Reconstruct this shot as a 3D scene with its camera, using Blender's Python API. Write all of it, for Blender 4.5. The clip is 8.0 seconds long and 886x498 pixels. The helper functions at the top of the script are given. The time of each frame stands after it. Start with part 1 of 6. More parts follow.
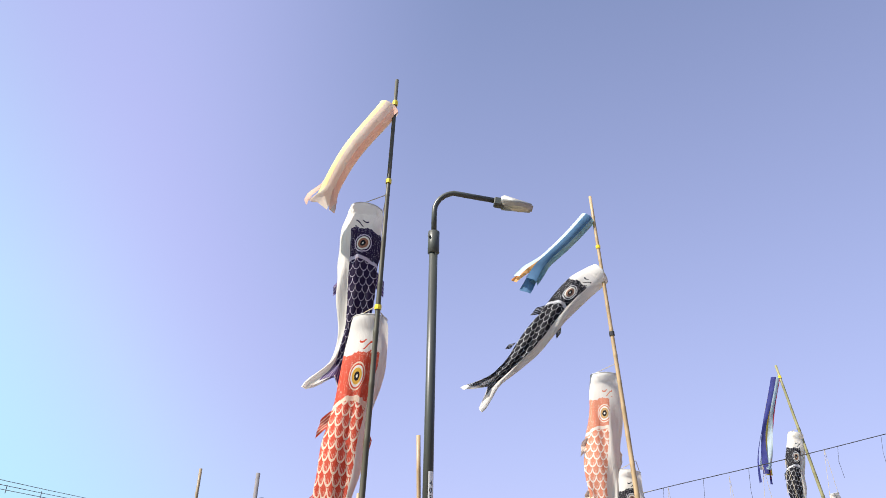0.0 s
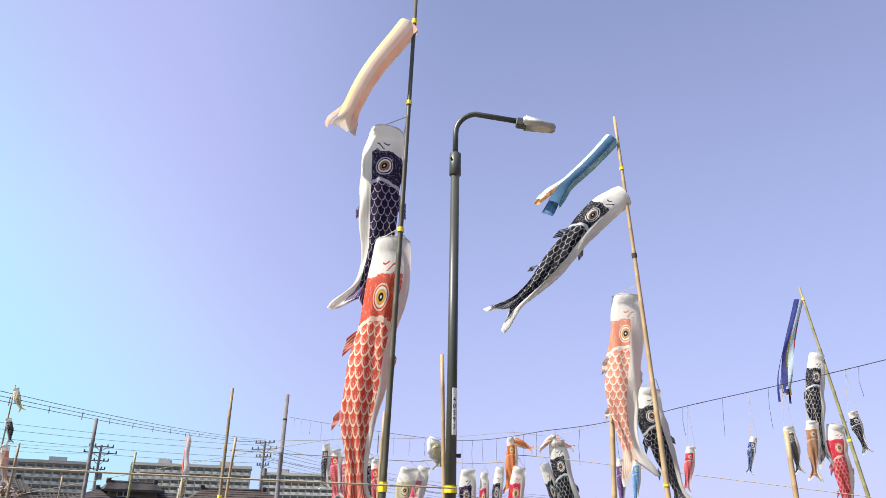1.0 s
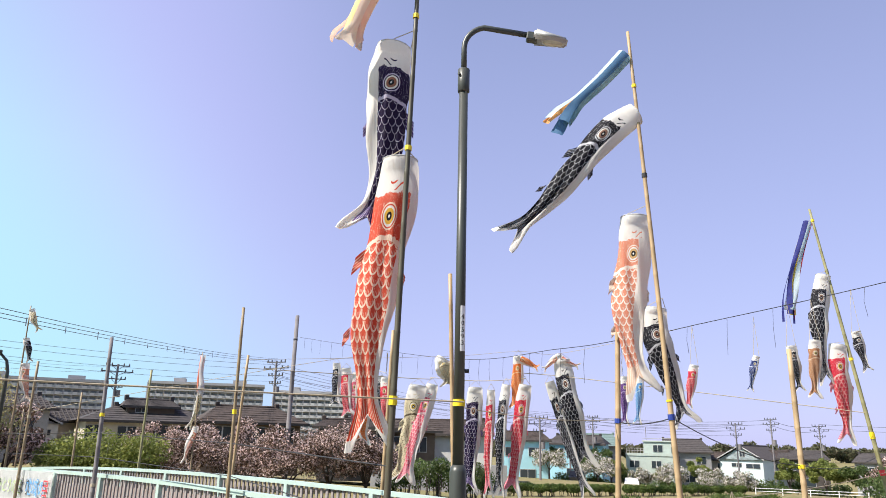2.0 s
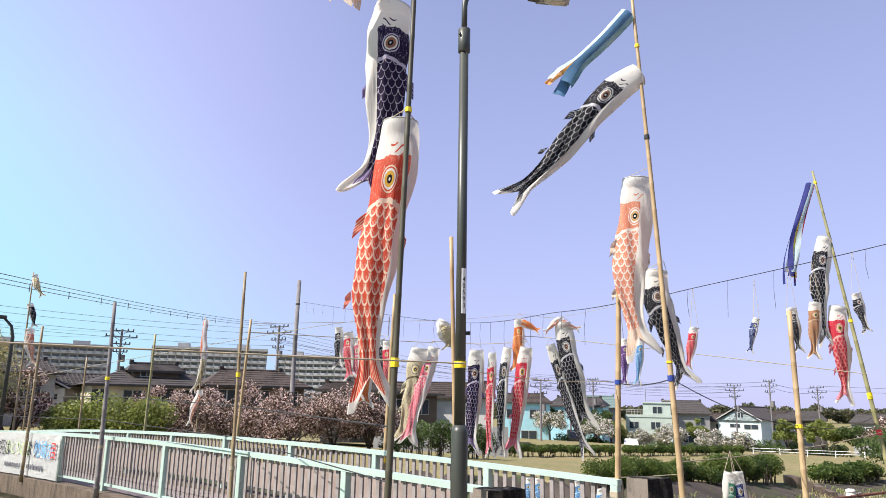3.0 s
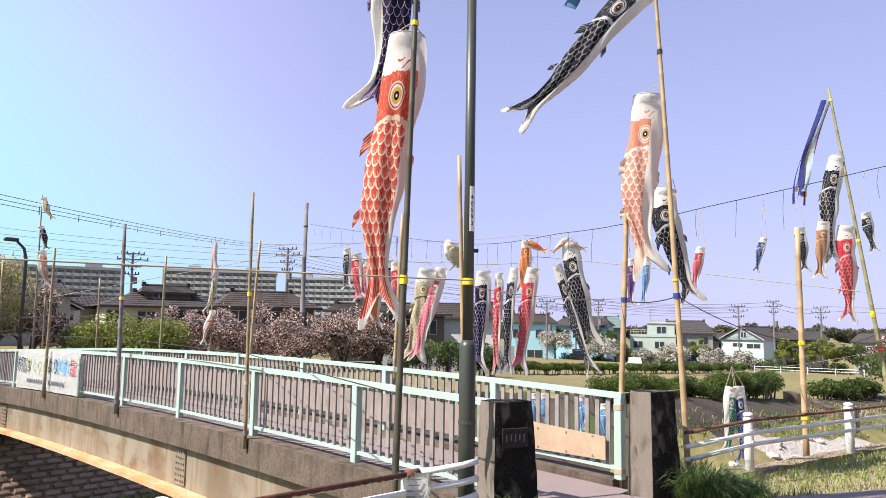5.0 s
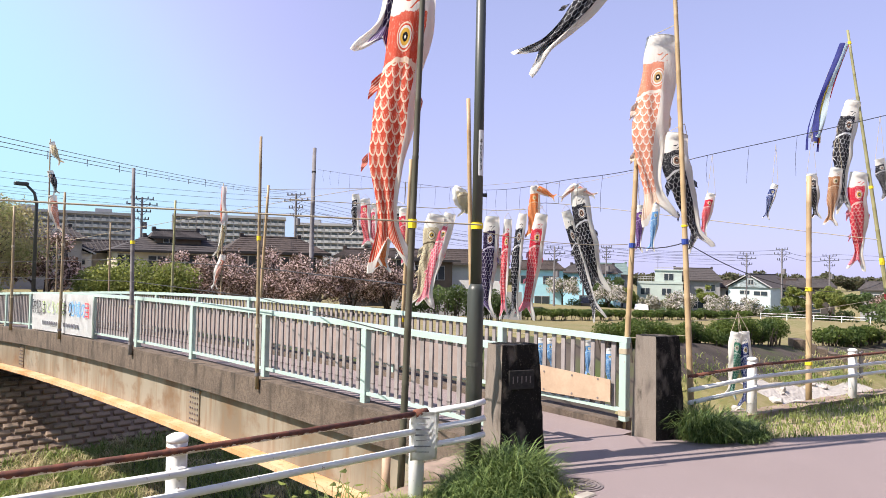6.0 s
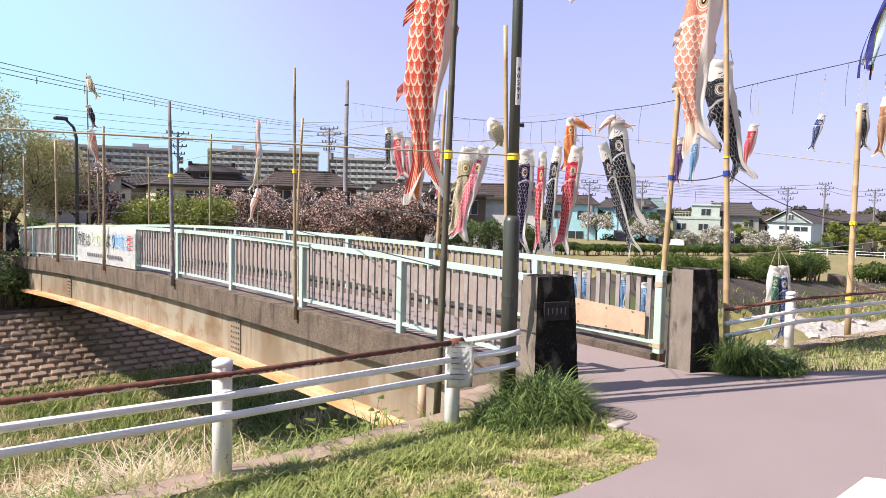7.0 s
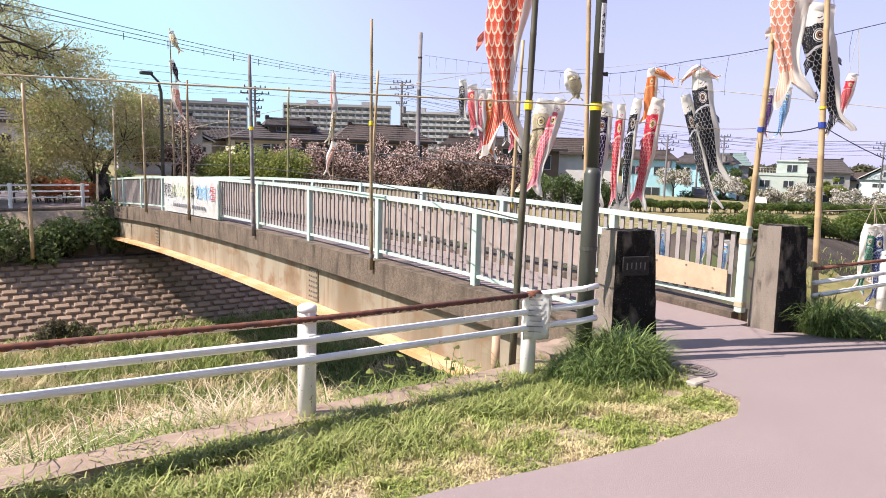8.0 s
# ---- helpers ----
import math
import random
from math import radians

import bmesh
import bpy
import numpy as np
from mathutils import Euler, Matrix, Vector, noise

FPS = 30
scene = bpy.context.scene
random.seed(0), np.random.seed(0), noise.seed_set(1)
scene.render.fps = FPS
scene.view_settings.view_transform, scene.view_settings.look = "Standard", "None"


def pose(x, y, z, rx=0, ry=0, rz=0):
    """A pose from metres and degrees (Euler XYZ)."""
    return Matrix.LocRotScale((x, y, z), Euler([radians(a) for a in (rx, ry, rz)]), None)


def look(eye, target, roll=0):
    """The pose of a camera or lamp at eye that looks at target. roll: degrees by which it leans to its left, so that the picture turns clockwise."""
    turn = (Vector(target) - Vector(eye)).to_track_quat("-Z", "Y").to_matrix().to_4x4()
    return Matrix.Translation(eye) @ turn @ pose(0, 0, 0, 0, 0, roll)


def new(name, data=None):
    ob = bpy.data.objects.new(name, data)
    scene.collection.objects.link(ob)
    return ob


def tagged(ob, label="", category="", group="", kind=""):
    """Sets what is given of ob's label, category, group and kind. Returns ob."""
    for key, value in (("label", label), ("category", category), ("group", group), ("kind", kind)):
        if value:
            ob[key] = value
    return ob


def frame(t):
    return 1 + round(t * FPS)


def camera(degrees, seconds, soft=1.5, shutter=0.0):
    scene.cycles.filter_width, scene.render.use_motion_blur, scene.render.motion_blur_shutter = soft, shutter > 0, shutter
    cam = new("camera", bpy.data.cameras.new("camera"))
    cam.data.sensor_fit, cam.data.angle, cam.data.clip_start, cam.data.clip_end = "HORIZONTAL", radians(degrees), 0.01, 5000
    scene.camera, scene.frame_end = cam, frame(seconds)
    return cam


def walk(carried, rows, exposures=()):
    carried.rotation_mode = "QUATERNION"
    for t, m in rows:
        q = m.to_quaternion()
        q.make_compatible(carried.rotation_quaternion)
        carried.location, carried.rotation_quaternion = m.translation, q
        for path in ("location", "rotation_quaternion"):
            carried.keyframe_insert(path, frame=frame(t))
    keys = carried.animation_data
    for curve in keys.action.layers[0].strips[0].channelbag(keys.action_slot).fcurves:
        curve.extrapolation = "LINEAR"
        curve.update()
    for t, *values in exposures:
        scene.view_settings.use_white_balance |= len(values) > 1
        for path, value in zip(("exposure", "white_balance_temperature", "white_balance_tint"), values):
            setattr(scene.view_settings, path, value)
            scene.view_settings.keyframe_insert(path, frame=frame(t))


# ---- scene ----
cam = camera(64.31, 8.0, soft=0.3)

PATH = [
    (0, -0.045, -0.061, 1.815, 117.36, -0.83, -48.83),
    (0.5, -0.047, -0.056, 1.789, 114.82, -0.64, -47.94),
    (1, -0.036, -0.050, 1.771, 111.43, -1.08, -47.01),
    (1.5, -0.027, -0.029, 1.754, 108.04, -1.36, -46.65),
    (2, -0.018, -0.018, 1.743, 105.21, -1.21, -46.46),
    (3.5, 0.001, -0.006, 1.722, 101.35, -0.95, -46.19),
    (4, 0.007, -0.001, 1.709, 99.94, -0.89, -45.96),
    (4.5, 0.000, -0.000, 1.700, 98.00, -0.84, -45.70),
    (6, -0.022, -0.011, 1.676, 91.68, -1.19, -45.06),
    (6.5, -0.022, -0.000, 1.662, 88.94, -1.20, -43.77),
    (7, -0.034, 0.009, 1.649, 86.33, -1.25, -42.38),
    (7.5, -0.047, 0.019, 1.636, 83.97, -1.25, -40.14),
    (8, -0.082, 0.042, 1.622, 82.54, -1.52, -36.63),
]
walk(cam, [(t, pose(*p)) for t, *p in PATH], [(0.0, 0.82, 6500, 10), (4.5, 0.87, 6550, 12), (6.0, 0.92, 6600, 14), (7.0, 0.96, 6650, 15), (8.0, 1.07, 6700, 16)])

# ---- light ----
SUN_AZ = (-0.92, 0.39)      # ground direction towards the sun
SUN_EL = radians(48)
world = bpy.data.worlds.new("sky")
scene.world = world
world.use_nodes = True
wn, wl = world.node_tree.nodes, world.node_tree.links
sky = wn.new("ShaderNodeTexSky")
sky.sky_type, sky.sun_disc = "NISHITA", False
sky.sun_elevation = SUN_EL
sky.sun_rotation = math.atan2(SUN_AZ[0], SUN_AZ[1])
sky.air_density, sky.dust_density, sky.ozone_density = 1.0, 0.4, 1.5
# the air is milky: lilac away from the sun and pale cyan towards it
ray_ = wn.new("ShaderNodeTexCoord")
toward = wn.new("ShaderNodeVectorMath")
toward.operation = "DOT_PRODUCT"
toward.inputs[1].default_value = (SUN_AZ[0], SUN_AZ[1], -0.9)
wl.new(ray_.outputs["Generated"], toward.inputs[0])
side = wn.new("ShaderNodeMapRange")
side.inputs[1].default_value, side.inputs[2].default_value = -0.5, 0.1
side.interpolation_type = "SMOOTHSTEP"
wl.new(toward.outputs["Value"], side.inputs[0])
milk = wn.new("ShaderNodeMix")
milk.data_type = "RGBA"
milk.inputs[6].default_value = (3.75, 3.92, 6.85, 1)
milk.inputs[7].default_value = (3.5, 5.9, 7.2, 1)
wl.new(side.outputs[0], milk.inputs[0])
high = wn.new("ShaderNodeSeparateXYZ")
wl.new(ray_.outputs["Generated"], high.inputs[0])
veil = wn.new("ShaderNodeMapRange")
veil.inputs[1].default_value, veil.inputs[2].default_value = 0.0, 0.8
veil.inputs[3].default_value, veil.inputs[4].default_value = 0.85, 0.22
wl.new(high.outputs[2], veil.inputs[0])
# the veil thickens and brightens towards the sun
sunward = wn.new("ShaderNodeVectorMath")
sunward.operation = "DOT_PRODUCT"
sunward.inputs[1].default_value = (SUN_AZ[0], SUN_AZ[1], 0)
wl.new(ray_.outputs["Generated"], sunward.inputs[0])
glare = wn.new("ShaderNodeMapRange")
glare.interpolation_type = "SMOOTHSTEP"
glare.inputs[1].default_value, glare.inputs[2].default_value = -0.36, 0.10
glare.inputs[3].default_value, glare.inputs[4].default_value = 0.0, 0.42
wl.new(sunward.outputs["Value"], glare.inputs[0])
thick = wn.new("ShaderNodeMath")
thick.use_clamp = True
wl.new(veil.outputs[0], thick.inputs[0])
wl.new(glare.outputs[0], thick.inputs[1])
haze = wn.new("ShaderNodeMix")
haze.data_type = "RGBA"
wl.new(thick.outputs[0], haze.inputs[0])
wl.new(sky.outputs[0], haze.inputs[6])
wl.new(milk.outputs[2], haze.inputs[7])
wl.new(haze.outputs[2], wn["Background"].inputs[0])
wn["Background"].inputs[1].default_value = 0.085

sun = new("sun", bpy.data.lights.new("sun", "SUN"))
sun.data.energy, sun.data.angle, sun.data.color = 5.0, radians(0.53), (1.0, 0.93, 0.84)
sun.matrix_world = look((SUN_AZ[0] * 60, SUN_AZ[1] * 60, 60 * math.tan(SUN_EL)), (0, 0, 0))


# ---- material tools ----
class Val:
    """A value in a node tree that can be reckoned with."""

    def __init__(self, tree, socket):
        self.tree, self.socket = tree, socket

    def op(self, kind, *others):
        n = self.tree.nodes.new("ShaderNodeMath")
        n.operation = kind
        for i, o in enumerate((self, *others)):
            if isinstance(o, Val):
                self.tree.links.new(o.socket, n.inputs[i])
            else:
                n.inputs[i].default_value = o
        return Val(self.tree, n.outputs[0])

    def __add__(self, o): return self.op("ADD", o)
    def __sub__(self, o): return self.op("SUBTRACT", o)
    def __mul__(self, o): return self.op("MULTIPLY", o)
    def lt(self, o): return self.op("LESS_THAN", o)
    def gt(self, o): return self.op("GREATER_THAN", o)
    def fract(self): return self.op("FRACT")
    def floor(self): return self.op("FLOOR")
    def abs(self): return self.op("ABSOLUTE")
    def sqrt(self): return self.op("SQRT")
    def mx(self, o): return self.op("MAXIMUM", o)
    def mn(self, o): return self.op("MINIMUM", o)

    def ramp(self, lo, hi, a=0.0, b=1.0):
        n = self.tree.nodes.new("ShaderNodeMapRange")
        self.tree.links.new(self.socket, n.inputs[0])
        for i, v in enumerate((lo, hi, a, b)):
            n.inputs[i + 1].default_value = v
        return Val(self.tree, n.outputs[0])


class Mat:
    """A principled material under construction."""

    def __init__(self, name, rough=0.7, metal=0.0, spec=0.5):
        self.mat = bpy.data.materials.new(name)
        self.mat.use_nodes = True
        self.tree = self.mat.node_tree
        self.bsdf = self.tree.nodes["Principled BSDF"]
        self.bsdf.inputs["Roughness"].default_value = rough
        self.bsdf.inputs["Metallic"].default_value = metal
        self.bsdf.inputs["Specular IOR Level"].default_value = spec
        self.tc = self.tree.nodes.new("ShaderNodeTexCoord")

    def coord(self, kind="Object", scale=(1, 1, 1)):
        n = self.tree.nodes.new("ShaderNodeMapping")
        n.inputs["Scale"].default_value = scale
        self.tree.links.new(self.tc.outputs[kind], n.inputs[0])
        return n.outputs[0]

    def place(self, scale=(1, 1, 1)):
        g = self.tree.nodes.new("ShaderNodeNewGeometry")
        n = self.tree.nodes.new("ShaderNodeMapping")
        n.inputs["Scale"].default_value = scale
        self.tree.links.new(g.outputs["Position"], n.inputs[0])
        return n.outputs[0]

    def noise(self, scale, detail=4.0, rough=0.55, vec=None):
        n = self.tree.nodes.new("ShaderNodeTexNoise")
        n.inputs["Scale"].default_value, n.inputs["Detail"].default_value = scale, detail
        n.inputs["Roughness"].default_value = rough
        self.tree.links.new(vec if vec else self.place(), n.inputs["Vector"])
        return Val(self.tree, n.outputs[0])

    def voronoi(self, scale, vec=None, feature="F1", out="Distance"):
        n = self.tree.nodes.new("ShaderNodeTexVoronoi")
        n.feature = feature
        n.inputs["Scale"].default_value = scale
        self.tree.links.new(vec if vec else self.place(), n.inputs["Vector"])
        return Val(self.tree, n.outputs[out])

    def xyz(self, vec):
        n = self.tree.nodes.new("ShaderNodeSeparateXYZ")
        self.tree.links.new(vec, n.inputs[0])
        return [Val(self.tree, o) for o in n.outputs]

    def rnd(self):
        n = self.tree.nodes.new("ShaderNodeObjectInfo")
        return Val(self.tree, n.outputs["Random"])

    def island(self):
        n = self.tree.nodes.new("ShaderNodeNewGeometry")
        return Val(self.tree, n.outputs["Random Per Island"])

    def col(self, rgb):
        n = self.tree.nodes.new("ShaderNodeRGB")
        n.outputs[0].default_value = (*rgb, 1)
        return n.outputs[0]

    def mix(self, fac, a, b):
        n = self.tree.nodes.new("ShaderNodeMix")
        n.data_type = "RGBA"
        if isinstance(fac, Val):
            self.tree.links.new(fac.socket, n.inputs[0])
        else:
            n.inputs[0].default_value = fac
        for i, c in ((6, a), (7, b)):
            if isinstance(c, tuple):
                n.inputs[i].default_value = (*c, 1)
            else:
                self.tree.links.new(c, n.inputs[i])
        return n.outputs[2]

    def base(self, c):
        if isinstance(c, tuple):
            self.bsdf.inputs["Base Color"].default_value = (*c, 1)
        else:
            self.tree.links.new(c, self.bsdf.inputs["Base Color"])
        return self

    def rough(self, v):
        self.tree.links.new(v.socket, self.bsdf.inputs["Roughness"])
        return self

    def bump(self, v, strength=0.3, distance=0.01):
        n = self.tree.nodes.new("ShaderNodeBump")
        n.inputs["Strength"].default_value, n.inputs["Distance"].default_value = strength, distance
        self.tree.links.new(v.socket, n.inputs["Height"])
        self.tree.links.new(n.outputs[0], self.bsdf.inputs["Normal"])
        return self

    def thin(self, c, amount):
        """Cloth or leaf: part of the light goes through."""
        t = self.tree.nodes.new("ShaderNodeBsdfTranslucent")
        m = self.tree.nodes.new("ShaderNodeMixShader")
        m.inputs[0].default_value = amount
        if isinstance(c, tuple):
            t.inputs[0].default_value = (*c, 1)
        else:
            self.tree.links.new(c, t.inputs[0])
        out = self.tree.nodes["Material Output"]
        self.tree.links.new(self.bsdf.outputs[0], m.inputs[1])
        self.tree.links.new(t.outputs[0], m.inputs[2])
        self.tree.links.new(m.outputs[0], out.inputs[0])
        return self


def simple(name, a, b, scale=6.0, rough=0.7, metal=0.0, bump=0.15, fine=60.0, spec=0.5):
    """Two tones that a coarse and a fine grain mix."""
    m = Mat(name, rough, metal, spec)
    g, f = m.noise(scale), m.noise(fine, 3)
    m.base(m.mix((g * 0.7 + f * 0.3).ramp(0.35, 0.65), a, b))
    m.bump(f, bump, 0.004)
    return m.mat


def leaf_mat(name, a, b, c):
    m = Mat(name, 0.55, spec=0.3)
    k = m.mix(m.island(), a, b)
    k = m.mix(m.noise(0.9).ramp(0.4, 0.65), k, c)
    m.base(k).thin(k, 0.48)
    return m.mat


M = {}
m = Mat("asphalt", 0.85)
k = m.mix(m.noise(1.3).ramp(0.3, 0.7), (0.255, 0.200, 0.196), (0.305, 0.242, 0.236))
k = m.mix(m.noise(0.55, 6).ramp(0.46, 0.68), k, (0.225, 0.175, 0.168))
k = m.mix(m.voronoi(160).ramp(0.1, 0.6), k, (0.20, 0.16, 0.158))
k = m.mix(m.noise(260, 2).gt(0.68), k, (0.44, 0.38, 0.375))
M["asphalt"] = m.base(k).bump(m.noise(220, 2), 0.5, 0.004).mat

m = Mat("soil", 0.95, spec=0.2)
k = m.mix(m.noise(1.1).ramp(0.35, 0.65), (0.31, 0.225, 0.165), (0.20, 0.165, 0.095))
k = m.mix(m.noise(35).ramp(0.3, 0.7), k, (0.40, 0.33, 0.24))
M["soil"] = m.base(k).bump(m.noise(40), 0.6, 0.03).mat

m = Mat("lawn", 0.95, spec=0.2)
k = m.mix(m.noise(0.12).ramp(0.35, 0.65), (0.205, 0.165, 0.08), (0.14, 0.14, 0.05))
k = m.mix(m.noise(2.5).ramp(0.4, 0.7), k, (0.24, 0.20, 0.11))
M["lawn"] = m.base(k).bump(m.noise(12), 0.5, 0.05).mat

# near-black soil: the bridge's shade is put into the ground colour
M["bridge_shade"] = simple("soil_with_bridge_shade", (0.03, 0.025, 0.018), (0.055, 0.044, 0.032), 2, 0.8, bump=0.5)
m = Mat("dark_bank_panels", 0.95, spec=0.2)
k = m.mix(m.noise(0.8, 6).ramp(0.35, 0.65), (0.045, 0.038, 0.034), (0.085, 0.07, 0.062))
k = m.mix(m.noise(0.5, 5).ramp(0.52, 0.66), k, (0.06, 0.08, 0.03))
px, py, pz = m.xyz(m.place())
k = m.mix((px * 0.8).fract().lt(0.04), k, (0.03, 0.026, 0.025))
M["bank_panel"] = m.base(k).bump(m.noise(30), 0.4, 0.02).mat

m = Mat("pale_gravel", 0.95, spec=0.2)
k = m.mix(m.noise(1.4, 6).ramp(0.35, 0.65), (0.47, 0.435, 0.40), (0.32, 0.285, 0.25))
k = m.mix(m.voronoi(9).ramp(0.1, 0.6), k, (0.40, 0.37, 0.34))
M["gravel"] = m.base(k).bump(m.voronoi(9), 0.8, 0.05).mat

m = Mat("weathered_concrete", 0.9, spec=0.3)
k = m.mix(m.noise(3.0, 6).ramp(0.35, 0.65), (0.155, 0.113, 0.083), (0.085, 0.06, 0.044))
k = m.mix(m.noise(90, 3).ramp(0.4, 0.75), k, (0.18, 0.15, 0.125))
k = m.mix(m.noise(24.0, 8, 0.7).ramp(0.45, 0.72), k, (0.075, 0.058, 0.046))
k = m.mix(m.noise(4.0, 7, vec=m.place((1.3, 1.3, 0.35))).ramp(0.50, 0.68), k, (0.05, 0.04, 0.032))
M["concrete"] = m.base(k).bump(m.noise(30, 8, 0.7), 0.7, 0.012).mat

m = Mat("pale_concrete", 0.9, spec=0.3)
k = m.mix(m.noise(2.0, 6).ramp(0.35, 0.65), (0.42, 0.39, 0.35), (0.28, 0.25, 0.21))
M["pale_concrete"] = m.base(k).bump(m.noise(70, 4), 0.5, 0.006).mat

M["kerb"] = simple("mossy_kerb_concrete", (0.32, 0.24, 0.19), (0.20, 0.145, 0.11), 5, 0.9, bump=0.9, fine=90)
m = Mat("black_stained_concrete", 0.9, spec=0.3)
k = m.mix(m.noise(2.2, 8, vec=m.place((1.4, 1.4, 0.7))).ramp(0.34, 0.50), (0.05, 0.04, 0.034), (0.22, 0.185, 0.155))
k = m.mix(m.noise(160, 5).ramp(0.40, 0.75), k, (0.13, 0.11, 0.095))
k = m.mix(m.noise(7, 6, vec=m.place((1, 1, 0.5))).ramp(0.58, 0.70), k, (0.06, 0.05, 0.04))
M["pillar"] = m.base(k).bump(m.noise(90, 4), 0.9, 0.01).mat
# black stain, with the front faces' shade put into the colour
m = Mat("black_stain_and_shade", 0.95, spec=0.2)
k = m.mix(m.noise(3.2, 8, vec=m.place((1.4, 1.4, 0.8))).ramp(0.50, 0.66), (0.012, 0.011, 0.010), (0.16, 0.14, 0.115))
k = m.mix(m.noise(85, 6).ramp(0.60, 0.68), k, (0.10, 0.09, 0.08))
M["stain_shade"] = m.base(k).bump(m.noise(90, 4), 0.9, 0.01).mat

m = Mat("pale_green_paint", 0.42)
k = m.mix(m.noise(2.2, 5).ramp(0.4, 0.7), (0.40, 0.52, 0.47), (0.36, 0.45, 0.41))
k = m.mix(m.noise(30, 4).ramp(0.66, 0.74), k, (0.42, 0.35, 0.26))
M["green_paint"] = m.base(k).mat

m = Mat("grey_steel", 0.5, spec=0.4)
k = m.mix(m.noise(5.0, 5).ramp(0.4, 0.65), (0.29, 0.26, 0.252), (0.21, 0.187, 0.18))
k = m.mix(m.noise(60, 3).ramp(0.68, 0.78), k, (0.30, 0.16, 0.08))
M["grey_steel"] = m.base(k).mat

m = Mat("stained_girder_paint", 0.6)
k = m.mix(m.noise(1.3, 6, vec=m.place((1, 1, 0.3))).ramp(0.42, 0.62), (0.27, 0.235, 0.18), (0.17, 0.132, 0.09))
k = m.mix(m.noise(2.6, 7, vec=m.place((1, 0.8, 1.1))).ramp(0.53, 0.72), k, (0.16, 0.085, 0.04))
k = m.mix(m.noise(5.0, 6, vec=m.place((1, 1.6, 0.12))).ramp(0.52, 0.70), k, (0.20, 0.13, 0.075))
M["girder"] = m.base(k).bump(m.noise(40), 0.2, 0.004).mat

m = Mat("rusted_flange", 0.75)
k = m.mix(m.noise(2.4, 6, vec=m.place((1, 0.6, 1))).ramp(0.38, 0.62), (0.56, 0.27, 0.115), (0.58, 0.38, 0.22))
k = m.mix(m.noise(16, 5).ramp(0.55, 0.75), k, (0.33, 0.15, 0.06))
M["flange"] = m.base(k).bump(m.noise(60), 0.3, 0.004).mat

m = Mat("white_chipped_paint", 0.45)
k = m.mix(m.noise(4.0, 5).ramp(0.4, 0.7), (0.78, 0.78, 0.76), (0.66, 0.66, 0.65))
k = m.mix(m.noise(45, 6, vec=m.place((1, 1, 0.5))).ramp(0.67, 0.70), k, (0.20, 0.09, 0.05))
M["white_pipe"] = m.base(k).mat

m = Mat("rusted_pipe", 0.85)
k = m.mix(m.noise(18, 6).ramp(0.4, 0.6), (0.17, 0.06, 0.035), (0.09, 0.035, 0.025))
gn = m.tree.nodes.new("ShaderNodeNewGeometry")
nx, ny, nz = m.xyz(gn.outputs["Normal"])
k = m.mix((nz + (m.noise(26, 5) - 0.5) * 2.6).lt(-0.45), k, (0.55, 0.47, 0.43))
M["rust_pipe"] = m.base(k).bump(m.noise(60), 0.6, 0.006).mat

m = Mat("dark_green_lamp_paint", 0.4)
k = m.mix(m.noise(3.0, 5, vec=m.place((1, 1, 0.25))).ramp(0.4, 0.7), (0.040, 0.045, 0.039), (0.062, 0.066, 0.056))
M["lamp_paint"] = m.base(k).mat


def bamboo_mat(name, a, b, ring):
    m = Mat(name, 0.5, spec=0.4)
    k = m.mix(m.noise(5.0, 5, vec=m.place((1, 1, 0.25))).ramp(0.35, 0.65), a, b)
    k = m.mix(m.noise(34, 4, vec=m.place((1, 1, 0.12))).ramp(0.6, 0.75), k, ring)
    return m.base(k).mat


M["bamboo_yellow"] = bamboo_mat("dry_yellow_bamboo", (0.43, 0.31, 0.175), (0.34, 0.24, 0.13), (0.26, 0.17, 0.09))
M["bamboo_dark"] = bamboo_mat("dark_green_bamboo", (0.060, 0.058, 0.040), (0.085, 0.075, 0.05), (0.03, 0.03, 0.022))
M["bamboo_olive"] = bamboo_mat("olive_bamboo", (0.27, 0.25, 0.12), (0.21, 0.20, 0.10), (0.12, 0.10, 0.05))
M["bamboo_brown"] = bamboo_mat("brown_bamboo", (0.30, 0.225, 0.13), (0.22, 0.165, 0.10), (0.12, 0.09, 0.06))
M["grey_pole"] = simple("grey_wooden_pole", (0.20, 0.185, 0.19), (0.14, 0.125, 0.13), 4, 0.8)
M["yellow_tape"] = simple("yellow_tape", (0.85, 0.66, 0.03), (0.78, 0.58, 0.02), 20, 0.4)
M["blue_tape"] = simple("blue_tape", (0.03, 0.06, 0.30), (0.02, 0.045, 0.22), 20, 0.4)
M["black_cord"] = simple("black_cord", (0.03, 0.03, 0.035), (0.02, 0.02, 0.025), 20, 0.7)
M["pale_cord"] = simple("pale_cord", (0.42, 0.36, 0.26), (0.33, 0.28, 0.2), 20, 0.8)
M["wire"] = simple("power_line_wire", (0.15, 0.155, 0.19), (0.11, 0.115, 0.15), 20, 0.7)
M["white_plastic"] = simple("grey_white_plastic", (0.52, 0.52, 0.51), (0.44, 0.44, 0.43), 9, 0.4)
M["lamp_glass"] = simple("milky_lamp_glass", (0.55, 0.52, 0.40), (0.45, 0.43, 0.36), 14, 0.2)
M["iron"] = simple("cast_iron", (0.20, 0.165, 0.16), (0.13, 0.11, 0.105), 30, 0.7)
M["plywood"] = simple("old_plywood", (0.47, 0.345, 0.24), (0.38, 0.27, 0.185), 5, 0.8, fine=30)
M["plate"] = simple("black_name_plate", (0.022, 0.021, 0.021), (0.04, 0.038, 0.036), 30, 0.75, spec=0.2)


